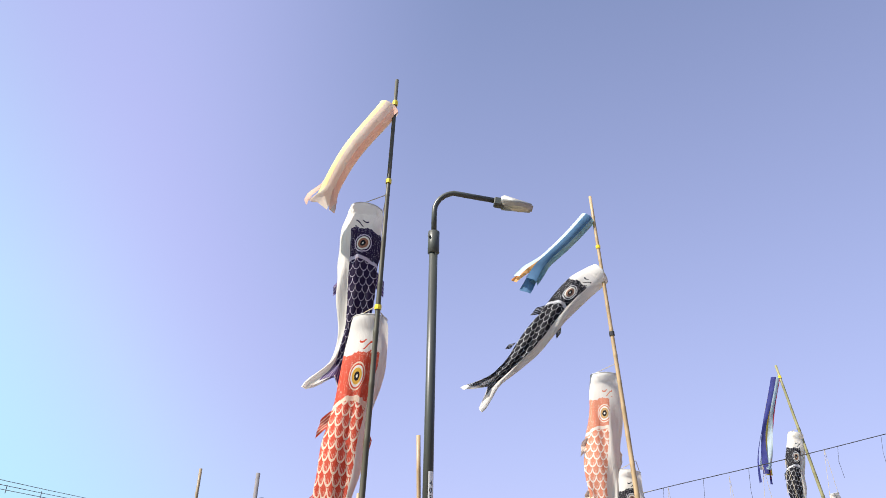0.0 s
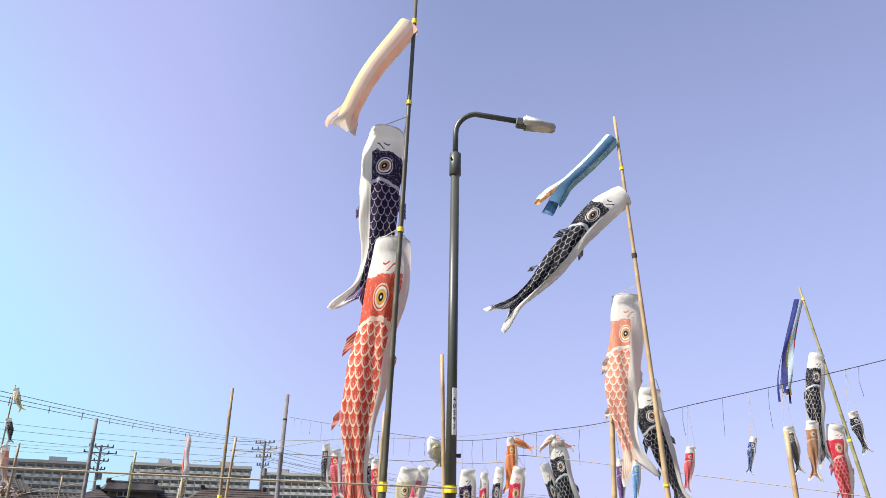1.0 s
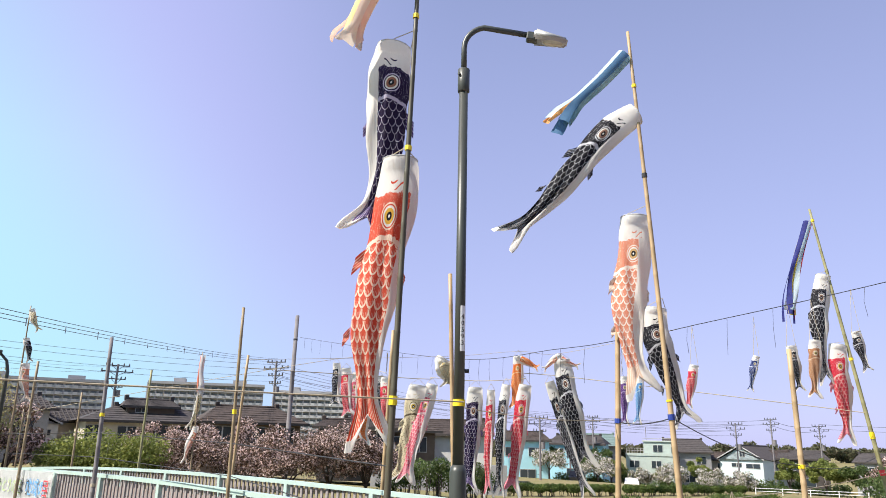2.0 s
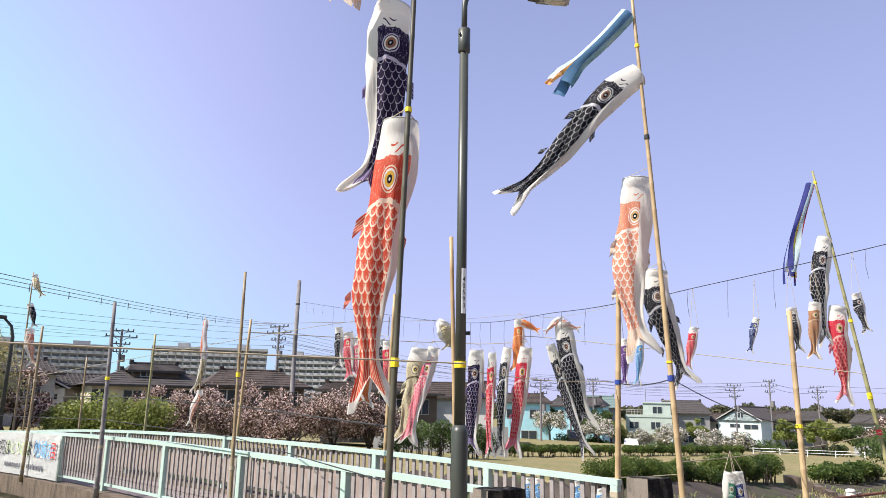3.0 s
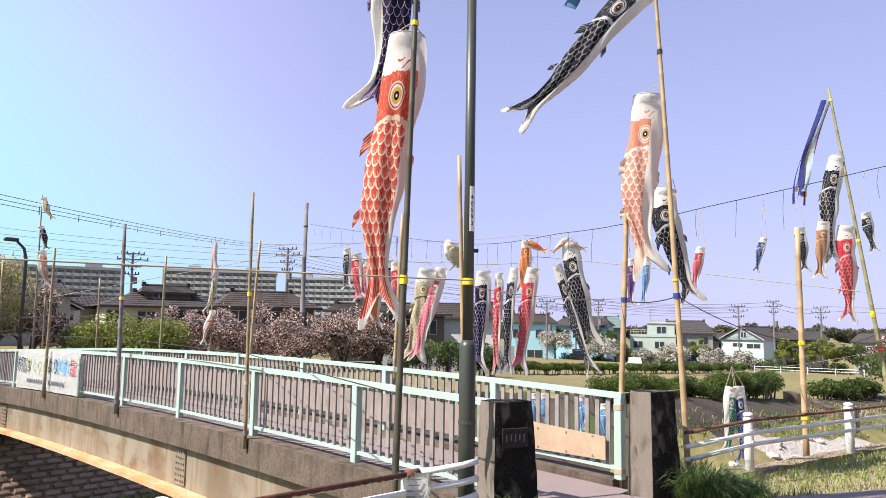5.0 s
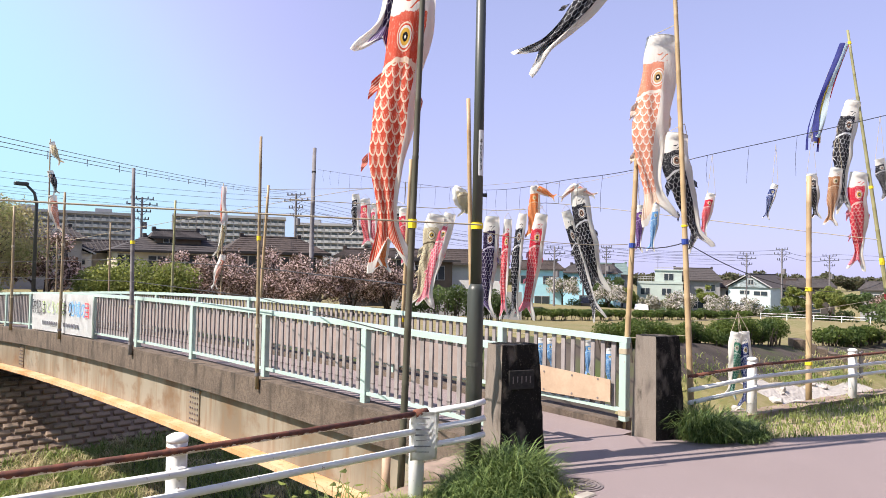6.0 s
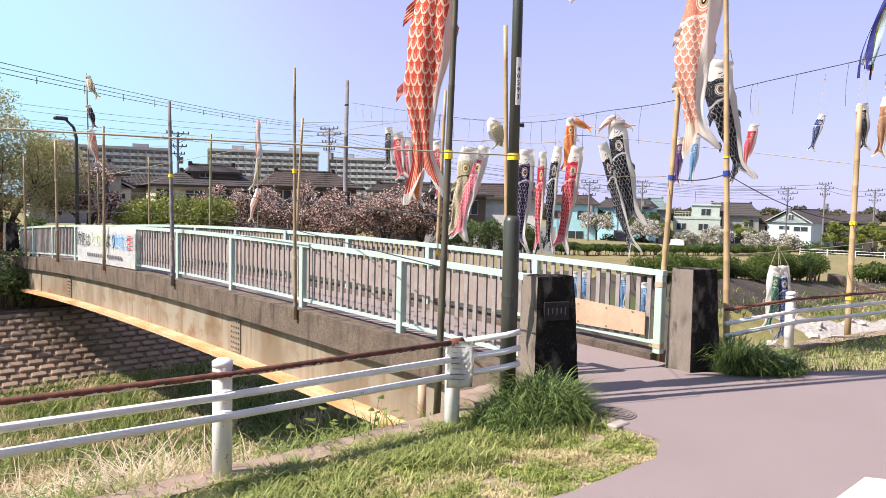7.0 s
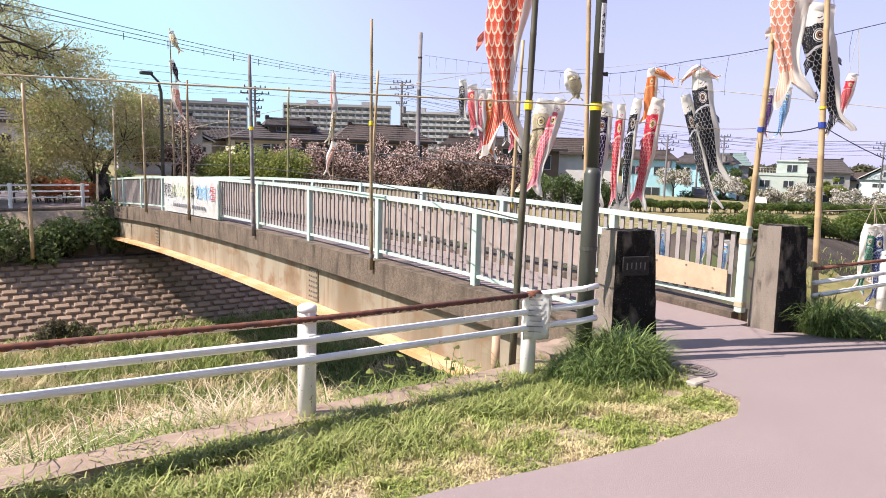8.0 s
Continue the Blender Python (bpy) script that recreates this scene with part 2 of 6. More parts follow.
# ---- building tools ----
def part(name, bm, material, parent=None, label="", smooth=False):
    me = bpy.data.meshes.new(name)
    bm.to_mesh(me)
    bm.free()
    for q in (material if isinstance(material, (list, tuple)) else [material]):
        me.materials.append(q)
    if smooth:
        me.polygons.foreach_set("use_smooth", [True] * len(me.polygons))
    ob = new(name, me)
    if parent:
        ob.parent = parent
    return tagged(ob, label) if label else ob


def share(name, me, parent, m=None):
    ob = new(name, me)
    ob.parent = parent
    if m is not None:
        ob.matrix_basis = m
    return ob


def thing(name, label, category, loc=(0, 0, 0), group="", kind="", rz=0.0):
    ob = new(name)
    ob.matrix_basis = pose(*loc, 0, 0, rz)
    return tagged(ob, label, category, group, kind)


def box(bm, x0, x1, y0, y1, z0, z1, bevel=0.0):
    r = bmesh.ops.create_cube(bm, size=1)
    bmesh.ops.transform(bm, verts=r["verts"], matrix=Matrix.LocRotScale(
        ((x0 + x1) / 2, (y0 + y1) / 2, (z0 + z1) / 2), None, (abs(x1 - x0), abs(y1 - y0), abs(z1 - z0))))
    if bevel:
        es = {e for v in r["verts"] for e in v.link_edges}
        bmesh.ops.bevel(bm, geom=list(es), offset=bevel, segments=1, affect="EDGES")
    return r["verts"]


def boxed(*a, bevel=0.0):
    bm = bmesh.new()
    box(bm, *a, bevel=bevel)
    return bm


def worn(bm, amount=0.006, cuts=7, scale=9.0):
    """Uneven faces and chipped edges on a concrete body."""
    bmesh.ops.subdivide_edges(bm, edges=bm.edges[:], cuts=cuts, use_grid_fill=True)
    bm.normal_update()
    shifts = [v.normal * (amount * (noise.noise(v.co * scale) + 0.6 * noise.noise(v.co * scale * 3.1))) for v in bm.verts]
    for v, d in zip(bm.verts, shifts):
        v.co += d
    return bm


def tube(bm, pts, radii, sides=8, caps=True):
    """A round bar along points; radii is one number or one a point."""
    pts = [Vector(p) for p in pts]
    if not isinstance(radii, (list, tuple)):
        radii = [radii] * len(pts)
    rings, side = [], None
    for i, p in enumerate(pts):
        d = (pts[min(i + 1, len(pts) - 1)] - pts[max(i - 1, 0)]).normalized()
        if side is None:
            side = d.orthogonal().normalized()
        side = (side - d * side.dot(d)).normalized()
        up = d.cross(side)
        rings.append([bm.verts.new(p + (side * math.cos(a) + up * math.sin(a)) * radii[i])
                      for a in [2 * math.pi * k / sides for k in range(sides)]])
    for a, b in zip(rings, rings[1:]):
        for k in range(sides):
            bm.faces.new((a[k], a[(k + 1) % sides], b[(k + 1) % sides], b[k]))
    if caps:
        bm.faces.new(rings[0][::-1])
        bm.faces.new(rings[-1])
    return bm


def bar(pts, radii, sides=8):
    return tube(bmesh.new(), pts, radii, sides)


def sag(a, b, drop, n=16):
    a, b = Vector(a), Vector(b)
    return [a.lerp(b, i / n) - Vector((0, 0, drop * 4 * (i / n) * (1 - i / n))) for i in range(n + 1)]


# ---- ground ----
def smooth01(a, b, v):
    t = min(max((v - a) / (b - a), 0), 1)
    return t * t * (3 - 2 * t)


def near_edge(x):
    """Where the path's bank ends above the river."""
    return 4.0 if x < 6 else 4.0 - 0.2 * (x - 6)


def far_edge(x):
    if x < 12:
        return 25.2
    return 25.2 - 14.4 * smooth01(12, 21, x) - 0.03 * max(x - 21, 0)


BED = -3.85


def field_z(x):
    low = -0.45 if x < 20 else max(-0.45 - 0.068 * (x - 20), -1.95)
    return low - 2.3 * smooth01(64, 84, x)


def verge_z(x, y):
    """The grass verge falls a little from the path to the kerb."""
    return -0.07 * smooth01(2.7, 3.75, y) * smooth01(6.6, 4.2, x)


def panel_run(x, y):
    """How far down the far slope its dark facing of stone panels reaches: split along a sight line to fit the camera's
    view.
    """
    return 4.4 if y > 0.52 * x else 1.9


def ground_z(x, y):
    ne, fe = near_edge(x), far_edge(x)
    if y <= ne:
        return verge_z(x, y)
    if y < fe:
        low = BED if x < 9 else BED + 1.3 * smooth01(9, 20, x)
        a = -0.12 + (low + 0.12) * smooth01(ne - 1.2, ne + 8.5 - 2.0 * smooth01(2, 4.5, x) * (1 - smooth01(8, 11, x)), y)
        b = low
        if x > 9:
            b = low + (field_z(x) - low) * max(0.0, 1 - (fe - y) / 4.5) * smooth01(12, 14, x)
        z = max(a, b)
        return z + 0.15 * noise.noise((x * 0.6, y * 0.6, 0.3)) * smooth01(ne, ne + 1, y) * smooth01(0, 1, fe - y)
    return field_z(x)


def make_ground():
    def axis(lo, hi, fine0, fine1, step, far):
        v, out, s = fine0, [], step
        while v < fine1:
            out.append(v)
            v += step
        s = step
        while v < hi:
            out.append(v)
            s = min(s * 1.25, far)
            v += s
        out.append(hi)
        v, s, left = fine0, step, []
        while v > lo:
            s = min(s * 1.3, far)
            v -= s
            left.append(max(v, lo))
        return left[::-1] + out
    xs, ys = axis(-1500, 3000, -6, 45, 0.5, 300), axis(-1500, 3000, -2, 30, 0.4, 300)
    bm = bmesh.new()
    vs = [[bm.verts.new((x, y, ground_z(x, y))) for y in ys] for x in xs]
    for i in range(len(xs) - 1):
        for j in range(len(ys) - 1):
            f = bm.faces.new((vs[i][j], vs[i + 1][j], vs[i + 1][j + 1], vs[i][j + 1]))
            cx, cy = (xs[i] + xs[i + 1]) / 2, (ys[j] + ys[j + 1]) / 2
            if cy > far_edge(cx) + 0.3 and cx > 13:
                f.material_index = 1
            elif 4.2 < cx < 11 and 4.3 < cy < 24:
                # ground under and beside the bridge, darkened to stand in for its shade
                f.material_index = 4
            elif cx > 11 and far_edge(cx) - panel_run(cx, cy) < cy <= far_edge(cx) + 0.3:
                f.material_index = 2
            elif 21.5 < cx < 29 and 6.2 < cy - near_edge(cx) + 0.4 * noise.noise((cx * 0.3, cy * 0.5, 2)) < 7.9:
                f.material_index = 3
            elif cx > 11 and cy - near_edge(cx) > 2.5:
                f.material_index = 1
    return tagged(part("ground", bm, [M["soil"], M["lawn"], M["bank_panel"], M["gravel"], M["bridge_shade"]], smooth=True),
                  "grassy river banks and a mown dry field beyond", "ground", kind="structure")


make_ground()


def flat_sheet(name, outline, z, material, label, thick=0.05):
    bm = bmesh.new()
    f = bm.faces.new([bm.verts.new((x, y, z)) for x, y in outline])
    r = bmesh.ops.extrude_face_region(bm, geom=[f])
    bmesh.ops.translate(bm, verts=[v for v in r["geom"] if isinstance(v, bmesh.types.BMVert)], vec=(0, 0, -thick))
    bmesh.ops.recalc_face_normals(bm, faces=bm.faces)
    return tagged(part(name, bm, material), label, name, kind="structure")


flat_sheet("path", [(-40, -30), (60, -30), (60, -8), (20, -2.2), (14, -0.4), (9.5, 1.6), (7.6, 2.6), (6.9, 3.1), (6.5, 3.45), (6.35, 4.3),
                    (5.2, 4.3), (5.1, 3.75), (4.66, 3.42), (4.46, 3.2), (4.44, 2.85), (4.40, 2.55), (4.05, 2.37), (3.2, 2.38), (1.85, 2.6), (0, 2.75), (-40, 3)],
           0.03, M["asphalt"], "pinkish worn asphalt river path")


# unseen wall, added behind the camera to cut low sky light
tagged(part("sky_blocker_wall", boxed(-60, 46, -9.6, -9.0, -0.2, 7.2), simple("dark_sky_blocker", (0.13, 0.10, 0.08), (0.09, 0.07, 0.058), 1.5, 0.9)),
       "plain dark unseen wall added behind the camera to block low sky light", "wall", kind="structure")


# ---- bridge ----
def arch(y):
    u = y - 4.5
    return 0.028 * u - 0.00217 * u * u


RAIL_N, RAIL_F = 5.2, 6.95
Y0, Y1 = 4.2, 26.0


def along(x0, x1, za, zb, y0, y1, n=12, bevel=0.0):
    """A bar of box section that follows the arch of the bridge."""
    bm = bmesh.new()
    rings = []
    for i in range(n + 1):
        y = y0 + (y1 - y0) * i / n
        h = arch(y)
        rings.append([bm.verts.new(p) for p in ((x0, y, h + za), (x1, y, h + za), (x1, y, h + zb), (x0, y, h + zb))])
    for a, b in zip(rings, rings[1:]):
        for k in range(4):
            bm.faces.new((a[k], a[(k + 1) % 4], b[(k + 1) % 4], b[k]))
    bm.faces.new(rings[0][::-1])
    bm.faces.new(rings[-1])
    bmesh.ops.recalc_face_normals(bm, faces=bm.faces)
    return bm


bridge = thing("footbridge", "narrow arched concrete and steel footbridge over the river", "bridge", kind="structure")
part("deck", along(5.3, 6.85, -0.28, 0.0, Y0 - 0.3, Y1), M["asphalt"], bridge)
for x0, x1 in ((5.0, 5.32), (6.83, 7.15)):
    part("curb", along(x0, x1, -0.30, 0.07, Y0 - 0.1, Y1, 24), M["concrete"], bridge, "weathered concrete edge beam")
for x in (5.12, 7.03):
    part("girder_web", along(x - 0.012, x + 0.012, -0.92, -0.3, Y0 + 0.7, Y1 - 0.4), M["girder"], bridge, "pale painted girder with rust streaks")
    part("girder_flange", along(x - 0.24, x + 0.24, -0.99, -0.92, Y0 + 0.7, Y1 - 0.4), M["flange"], bridge, "orange rusted lower flange")
for y0, y1 in ((Y0 - 0.4, Y0 + 1.0), (Y1 - 0.5, Y1 + 0.3)):
    part("abutment", boxed(4.9, 7.25, y0, y1, -3.6, arch((y0 + y1) / 2) - 0.3), M["pale_concrete"], bridge)


def railing(x, ys, name_label, clips=False):
    r = thing("bridge_railing", name_label, "railing", group="railings of the bridge")
    lo, hi = min(ys), max(ys)
    part("top_rail", along(x - 0.045, x + 0.045, 0.925, 0.985, lo - 0.05, hi + 0.05, 30), M["green_paint"], r)
    part("bottom_rail", along(x - 0.025, x + 0.025, 0.16, 0.20, lo, hi, 30), M["green_paint"], r)
    post = boxed(-0.045, 0.045, -0.045, 0.045, 0.06, 0.925, bevel=0.006)
    first = part("post", post, M["green_paint"], r)
    first.matrix_basis = pose(x, ys[0], arch(ys[0]))
    for y in ys[1:]:
        share("post", first.data, r, pose(x, y, arch(y)))
    bal = clip = None
    for a, b in zip(ys, ys[1:]):
        n = max(2, round((b - a) / 0.135))
        for k in range(1, n):
            y = a + (b - a) * k / n
            m_ = pose(x, y, arch(y))
            if clips and abs(y - 9) < 6:
                share("clip", clip.data, r, m_) if clip else None
            if bal is None:
                if clips:
                    clip = part("clip", boxed(-0.014, 0.014, -0.028, 0.028, 0.30, 0.315), M["iron"], r, "dark clip round a baluster")
                    clip.matrix_basis = m_
                bal = part("baluster", boxed(-0.011, 0.011, -0.026, 0.026, 0.20, 0.925), M["grey_steel"], r)
                bal.matrix_basis = m_
            else:
                share("baluster", bal.data, r, m_)
    return r


NEAR_YS = [4.25] + [6.44 + 2.2 * i for i in range(9)] + [25.6]
FAR_YS = [4.08] + [5.85 + 2.1 * i for i in range(10)] + [25.6]
railing(RAIL_N, NEAR_YS, "pale green bridge railing with grey steel balusters", True)
far_rail = railing(RAIL_F, FAR_YS, "pale green bridge railing with grey steel balusters")


for z_ in (0.10, 0.78):
    part("tape_wrap", boxed(RAIL_F - 0.05, RAIL_F + 0.05, FAR_YS[0] - 0.05, FAR_YS[0] + 0.05, z_, z_ + 0.075, bevel=0.01), M["pale_cord"], far_rail, "tan tape wrapped round the post")


def pillar(name, x0, x1, y0, y1, h, label, slant=0.13, rz=0):
    p = thing(name, label, "pillar", ((x0 + x1) / 2, (y0 + y1) / 2, 0), group="end pillars of the bridge", rz=rz)
    bm = bmesh.new()
    vs = box(bm, x0 - p.location.x, x1 - p.location.x, y0 - p.location.y, y1 - p.location.y, -0.15, h)
    for v in vs:
        if v.co.z > 0:
            v.co.x *= 1 - slant * 2
            v.co.y *= 1 - slant * 1.6
            v.co.x -= slant * 0.25
    worn(bm, 0.012, 9, 11.0)
    bm.normal_update()
    # front and top faces take the near-black tone: stain plus painted shade
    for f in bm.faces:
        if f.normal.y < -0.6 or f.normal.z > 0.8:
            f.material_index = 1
    part("body", bm, [M["pillar"], M["stain_shade"]], p)
    return p


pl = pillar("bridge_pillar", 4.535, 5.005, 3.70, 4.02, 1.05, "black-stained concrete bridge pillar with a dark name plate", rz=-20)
np_ = part("name_plate", boxed(-0.15, 0.10, -0.150, -0.100, 0.68, 0.84, bevel=0.004), M["plate"], pl, "black engraved name plate")
for q in range(5):
    part("engraving", boxed(-0.115 + q * 0.042, -0.105 + q * 0.042, -0.152, -0.148, 0.73 + 0.01 * (q % 2), 0.79), M["iron"], np_)
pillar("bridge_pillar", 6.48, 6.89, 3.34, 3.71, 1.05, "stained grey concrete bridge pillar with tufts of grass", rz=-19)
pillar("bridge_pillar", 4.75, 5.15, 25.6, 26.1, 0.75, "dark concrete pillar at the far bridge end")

# ---- street lamp ----
LX, LY = 4.085, 3.72
lamp = thing("street_lamp", "dark green steel street lamp with one curved arm", "street lamp", (LX, LY, 0))
part("base_tube", bar([(0, 0, -0.2), (0, 0, 1.52), (0, 0, 1.57)], [0.064, 0.064, 0.046], 20), M["lamp_paint"], lamp, smooth=True)
part("shaft", bar([(0, 0, 1.5), (0, 0, 4.72)], [0.043, 0.038], 18), M["lamp_paint"], lamp, smooth=True)
collar = part("collar", bar([(0, 0, 4.66), (0, 0, 4.67), (0, 0, 4.88), (0, 0, 4.89)], [0.042, 0.052, 0.052, 0.035], 18), M["lamp_paint"], lamp, smooth=True)
AD = Vector((0.66, -0.75, 0)).normalized()
arm = [(0, 0, 4.86), (0, 0, 5.1)]
for i in range(1, 7):
    a = i / 6 * radians(83)
    arm.append(tuple(AD * (0.2 * (1 - math.cos(a))) + Vector((0, 0, 5.1 + 0.2 * math.sin(a)))))
arm.append(tuple(AD * 0.58 + Vector((0, 0, 5.22))))
HR = math.degrees(math.atan2(AD.y, AD.x))
part("clamp_box", boxed(-0.05, 0.05, -0.04, 0.04, -0.045, 0.035, bevel=0.01), M["lamp_paint"], lamp, "dark clamp between arm and housing").matrix_basis = Matrix.Translation(AD * 0.60 + Vector((0, 0, 5.205))) @ pose(0, 0, 0, 0, 10, HR)
part("arm", bar(arm, 0.025, 12), M["lamp_paint"], lamp, smooth=True)
M["lamp_metal"] = simple("dull_lamp_aluminium", (0.42, 0.42, 0.41), (0.34, 0.34, 0.335), 12, 0.45, 0.3)
bm = bmesh.new()
for v in box(bm, -0.15, 0.15, -0.085, 0.085, -0.04, 0.048):
    if v.co.x > 0:
        v.co.y *= 0.75
        v.co.z = v.co.z * 0.45 - 0.012
bmesh.ops.bevel(bm, geom=bm.edges[:], offset=0.016, segments=3, affect="EDGES")
head = part("lamp_head", bm, M["lamp_metal"], lamp, "dull grey wedge-shaped lamp housing", smooth=True)
HM = Matrix.Translation(AD * 0.76 + Vector((0, 0, 5.178))) @ pose(0, 0, 0, 0, 10, HR)
head.matrix_basis = HM
bm = bmesh.new()
bmesh.ops.create_uvsphere(bm, u_segments=16, v_segments=10, radius=1)
bmesh.ops.scale(bm, verts=bm.verts, vec=(0.10, 0.055, 0.028))
lens = part("lens", bm, M["lamp_glass"], lamp, "milky lens", smooth=True)
lens.matrix_basis = HM @ Matrix.Translation((0.02, 0, -0.028))

# ---- small parts of the lamp ----
part("bolt", bar([(0.04, 0.0, 4.70), (0.068, 0, 4.70)], 0.012, 8), M["lamp_paint"], lamp)
part("bolt", bar([(-0.068, 0.0, 4.82), (-0.04, 0, 4.82)], 0.012, 8), M["lamp_paint"], lamp)
part("photocell", bar([(0.02, -0.02, 2.27), (0.055, -0.05, 2.27)], [0.013, 0.017], 10), M["black_cord"], lamp, "small black stub")
part("band", bar([(0, 0, 2.00), (0, 0, 2.05)], 0.048, 16), M["yellow_tape"], lamp, "yellow tape band")
part("clamp", bar([(0, 0, 0.93), (0, 0, 0.96)], 0.068, 16), M["lamp_paint"], lamp)


def lettering(text, size, material, parent, m, name="lettering", label=""):
    cu = bpy.data.curves.new("lettering", "FONT")
    cu.body, cu.size, cu.align_x, cu.align_y = text, size, "CENTER", "CENTER"
    cu.extrude = 0.0005
    tmp = new("lettering_curve", cu)
    bpy.context.view_layer.update()
    me = bpy.data.meshes.new_from_object(tmp.evaluated_get(bpy.context.evaluated_depsgraph_get()))
    bpy.data.objects.remove(tmp)
    me.materials.clear()
    me.materials.append(material)
    ob = share(name, me, parent, m)
    return tagged(ob, label) if label else ob


M["white_sheet"] = simple("white_sheet", (0.80, 0.80, 0.78), (0.70, 0.70, 0.69), 6, 0.6)
M["ink"] = simple("black_ink", (0.02, 0.02, 0.025), (0.03, 0.03, 0.035), 20, 0.6)
M["ink_grey"] = simple("grey_ink", (0.18, 0.18, 0.2), (0.13, 0.13, 0.15), 20, 0.6)
M["ink_green"] = simple("pale_green_ink", (0.42, 0.62, 0.30), (0.60, 0.66, 0.30), 8, 0.6)
M["ink_blue"] = simple("light_blue_ink", (0.15, 0.42, 0.75), (0.12, 0.36, 0.68), 8, 0.6)
M["ink_red"] = simple("red_ink", (0.72, 0.05, 0.06), (0.66, 0.04, 0.05), 8, 0.6)

# number label on the lamp, towards the path
bm = bmesh.new()
for i in range(6):
    a0, a1 = [radians(-90 - 36 + 8 + 60 * (j / 6 - 0.3)) for j in (i, i + 1)]
    vs = [bm.verts.new((0.0435 * math.cos(a), 0.0435 * math.sin(a), z)) for a, z in ((a0, 2.42), (a1, 2.42), (a1, 2.78), (a0, 2.78))]
    bm.faces.new(vs)
sticker = part("number_label", bm, M["white_sheet"], lamp, "white vertical number label")
for i, ch in enumerate("40593"):
    lettering(ch, 0.052, M["ink"], lamp, pose(0, 0, 2.69 - i * 0.052) @ pose(0, 0, 0, 0, 0, -20) @ pose(0, -0.0455, 0, 90, 0, 0), "digit")


# ---- bamboo poles ----
def bamboo(label, foot, top, r, material, tapes=(), step=0.30, thin=0.6, group="bamboo poles", name="bamboo_pole"):
    foot, top = Vector(foot), Vector(top)
    p = thing(name, label, "pole", foot, group=group)
    way = top - foot
    n = max(3, int(way.length / step))
    pts, rad = [], []
    bow = Vector((random.uniform(-1, 1), random.uniform(-1, 1), 0)) * 0.003 * way.length
    for i in range(n + 1):
        base_ = way * (i / n) + bow * math.sin(math.pi * i / n)
        rr = r * (1 - (1 - thin) * i / n)
        for dz, k in ((-0.02, 1.0), (0.0, 1.09), (0.012, 0.98)):
            if 0 < i < n or dz == 0:
                pts.append(base_ + way.normalized() * dz)
                rad.append(rr * (k if 0 < i < n else 1.0))
    part("stem", bar(pts, rad, 10), material, p, smooth=True)
    for z, m_, h in tapes:
        t = (z - foot.z) / way.z
        c = way * t + bow * math.sin(math.pi * t)
        d = way.normalized()
        part("tape", bar([c - d * h / 2, c + d * h / 2], r * (1 - (1 - thin) * t) + 0.008, 10), m_, p, "coloured tape wound round the stem")
    return p


YT, BT = M["yellow_tape"], M["blue_tape"]
bamboo("tall dark green bamboo pole beside the river fence", (3.66, 4.08, -0.1), (3.73, 3.94, 6.54), 0.030, M["bamboo_dark"],
       [(2.03, YT, 0.07), (6.25, YT, 0.05), (5.35, YT, 0.04), (4.1, YT, 0.04)], 0.42)
bamboo("thin yellow bamboo pole standing behind the lamp", (4.86, 4.42, -0.1), (4.79, 4.5, 3.29), 0.022, M["bamboo_yellow"], [], 0.3, 0.9)
bamboo("yellow bamboo pole behind the bridge railing", (6.98, 4.14, -0.6), (7.04, 4.0, 3.32), 0.034, M["bamboo_yellow"], [(1.99, BT, 0.05)], 0.3, 0.8)
bamboo("tall yellow bamboo pole beside the bridge pillar", (7.18, 3.40, -0.1), (7.03, 3.69, 6.64), 0.034, M["bamboo_yellow"],
       [(2.03, BT, 0.06), (2.2, YT, 0.02), (4.75, M["black_cord"], 0.05), (5.9, YT, 0.04)], 0.3, 0.55)
bamboo("yellow bamboo pole tied to the river fence", (10.40, 3.27, -0.1), (10.39, 3.28, 3.07), 0.042, M["bamboo_yellow"], [(1.51, YT, 0.05), (0.5, YT, 0.05)], 0.33, 0.8)
bamboo("leaning green bamboo pole on the river bank", (15.2, 3.2, -0.4), (14.94, 4.04, 6.45), 0.047, M["bamboo_olive"],
       [(2.0, YT, 0.12), (1.35, M["ink_red"], 0.1), (3.4, YT, 0.05), (6.2, YT, 0.05)], 0.42, 0.5)
for y0, y1, z0, z1, mt, r in ((24.0, 24.1, -0.2, 2.8, "bamboo_brown", 0.035), (20.5, 20.6, -0.1, 3.08, "bamboo_brown", 0.038),
                              (16.68, 16.64, 0.0, 3.19, "bamboo_brown", 0.034), (12.75, 12.9, 0.05, 3.39, "grey_pole", 0.04),
                              (8.45, 8.53, 0.02, 3.44, "bamboo_brown", 0.026)):
    x = 4.97
    bamboo("weathered bamboo pole tied to the bridge railing", (x, y0, z0), (x, y1, z1), r, M[mt],
           [(z0 + 0.2, M["grey_pole"], 0.05), (z0 + 0.85, M["pale_cord"], 0.05), (2.05, YT if y0 < 15 else M["pale_cord"], 0.06)], 0.36, 0.75)
for y0, y1, z0, z1, mt, r in ((20.1, 20.0, -0.5, 2.77, "bamboo_brown", 0.03), (16.2, 16.0, -0.4, 3.16, "bamboo_olive", 0.032),
                              (12.3, 11.93, -0.3, 3.23, "bamboo_yellow", 0.032), (8.1, 7.88, -0.3, 3.34, "bamboo_yellow", 0.033), (24.5, 24.5, -0.6, 2.4, "bamboo_brown", 0.03)):
    bamboo("bamboo pole behind the far bridge railing", (7.2, y0, z0), (7.15, y1, z1), r, M[mt], [(z0 + 1.2, YT, 0.06)], 0.36, 0.75)
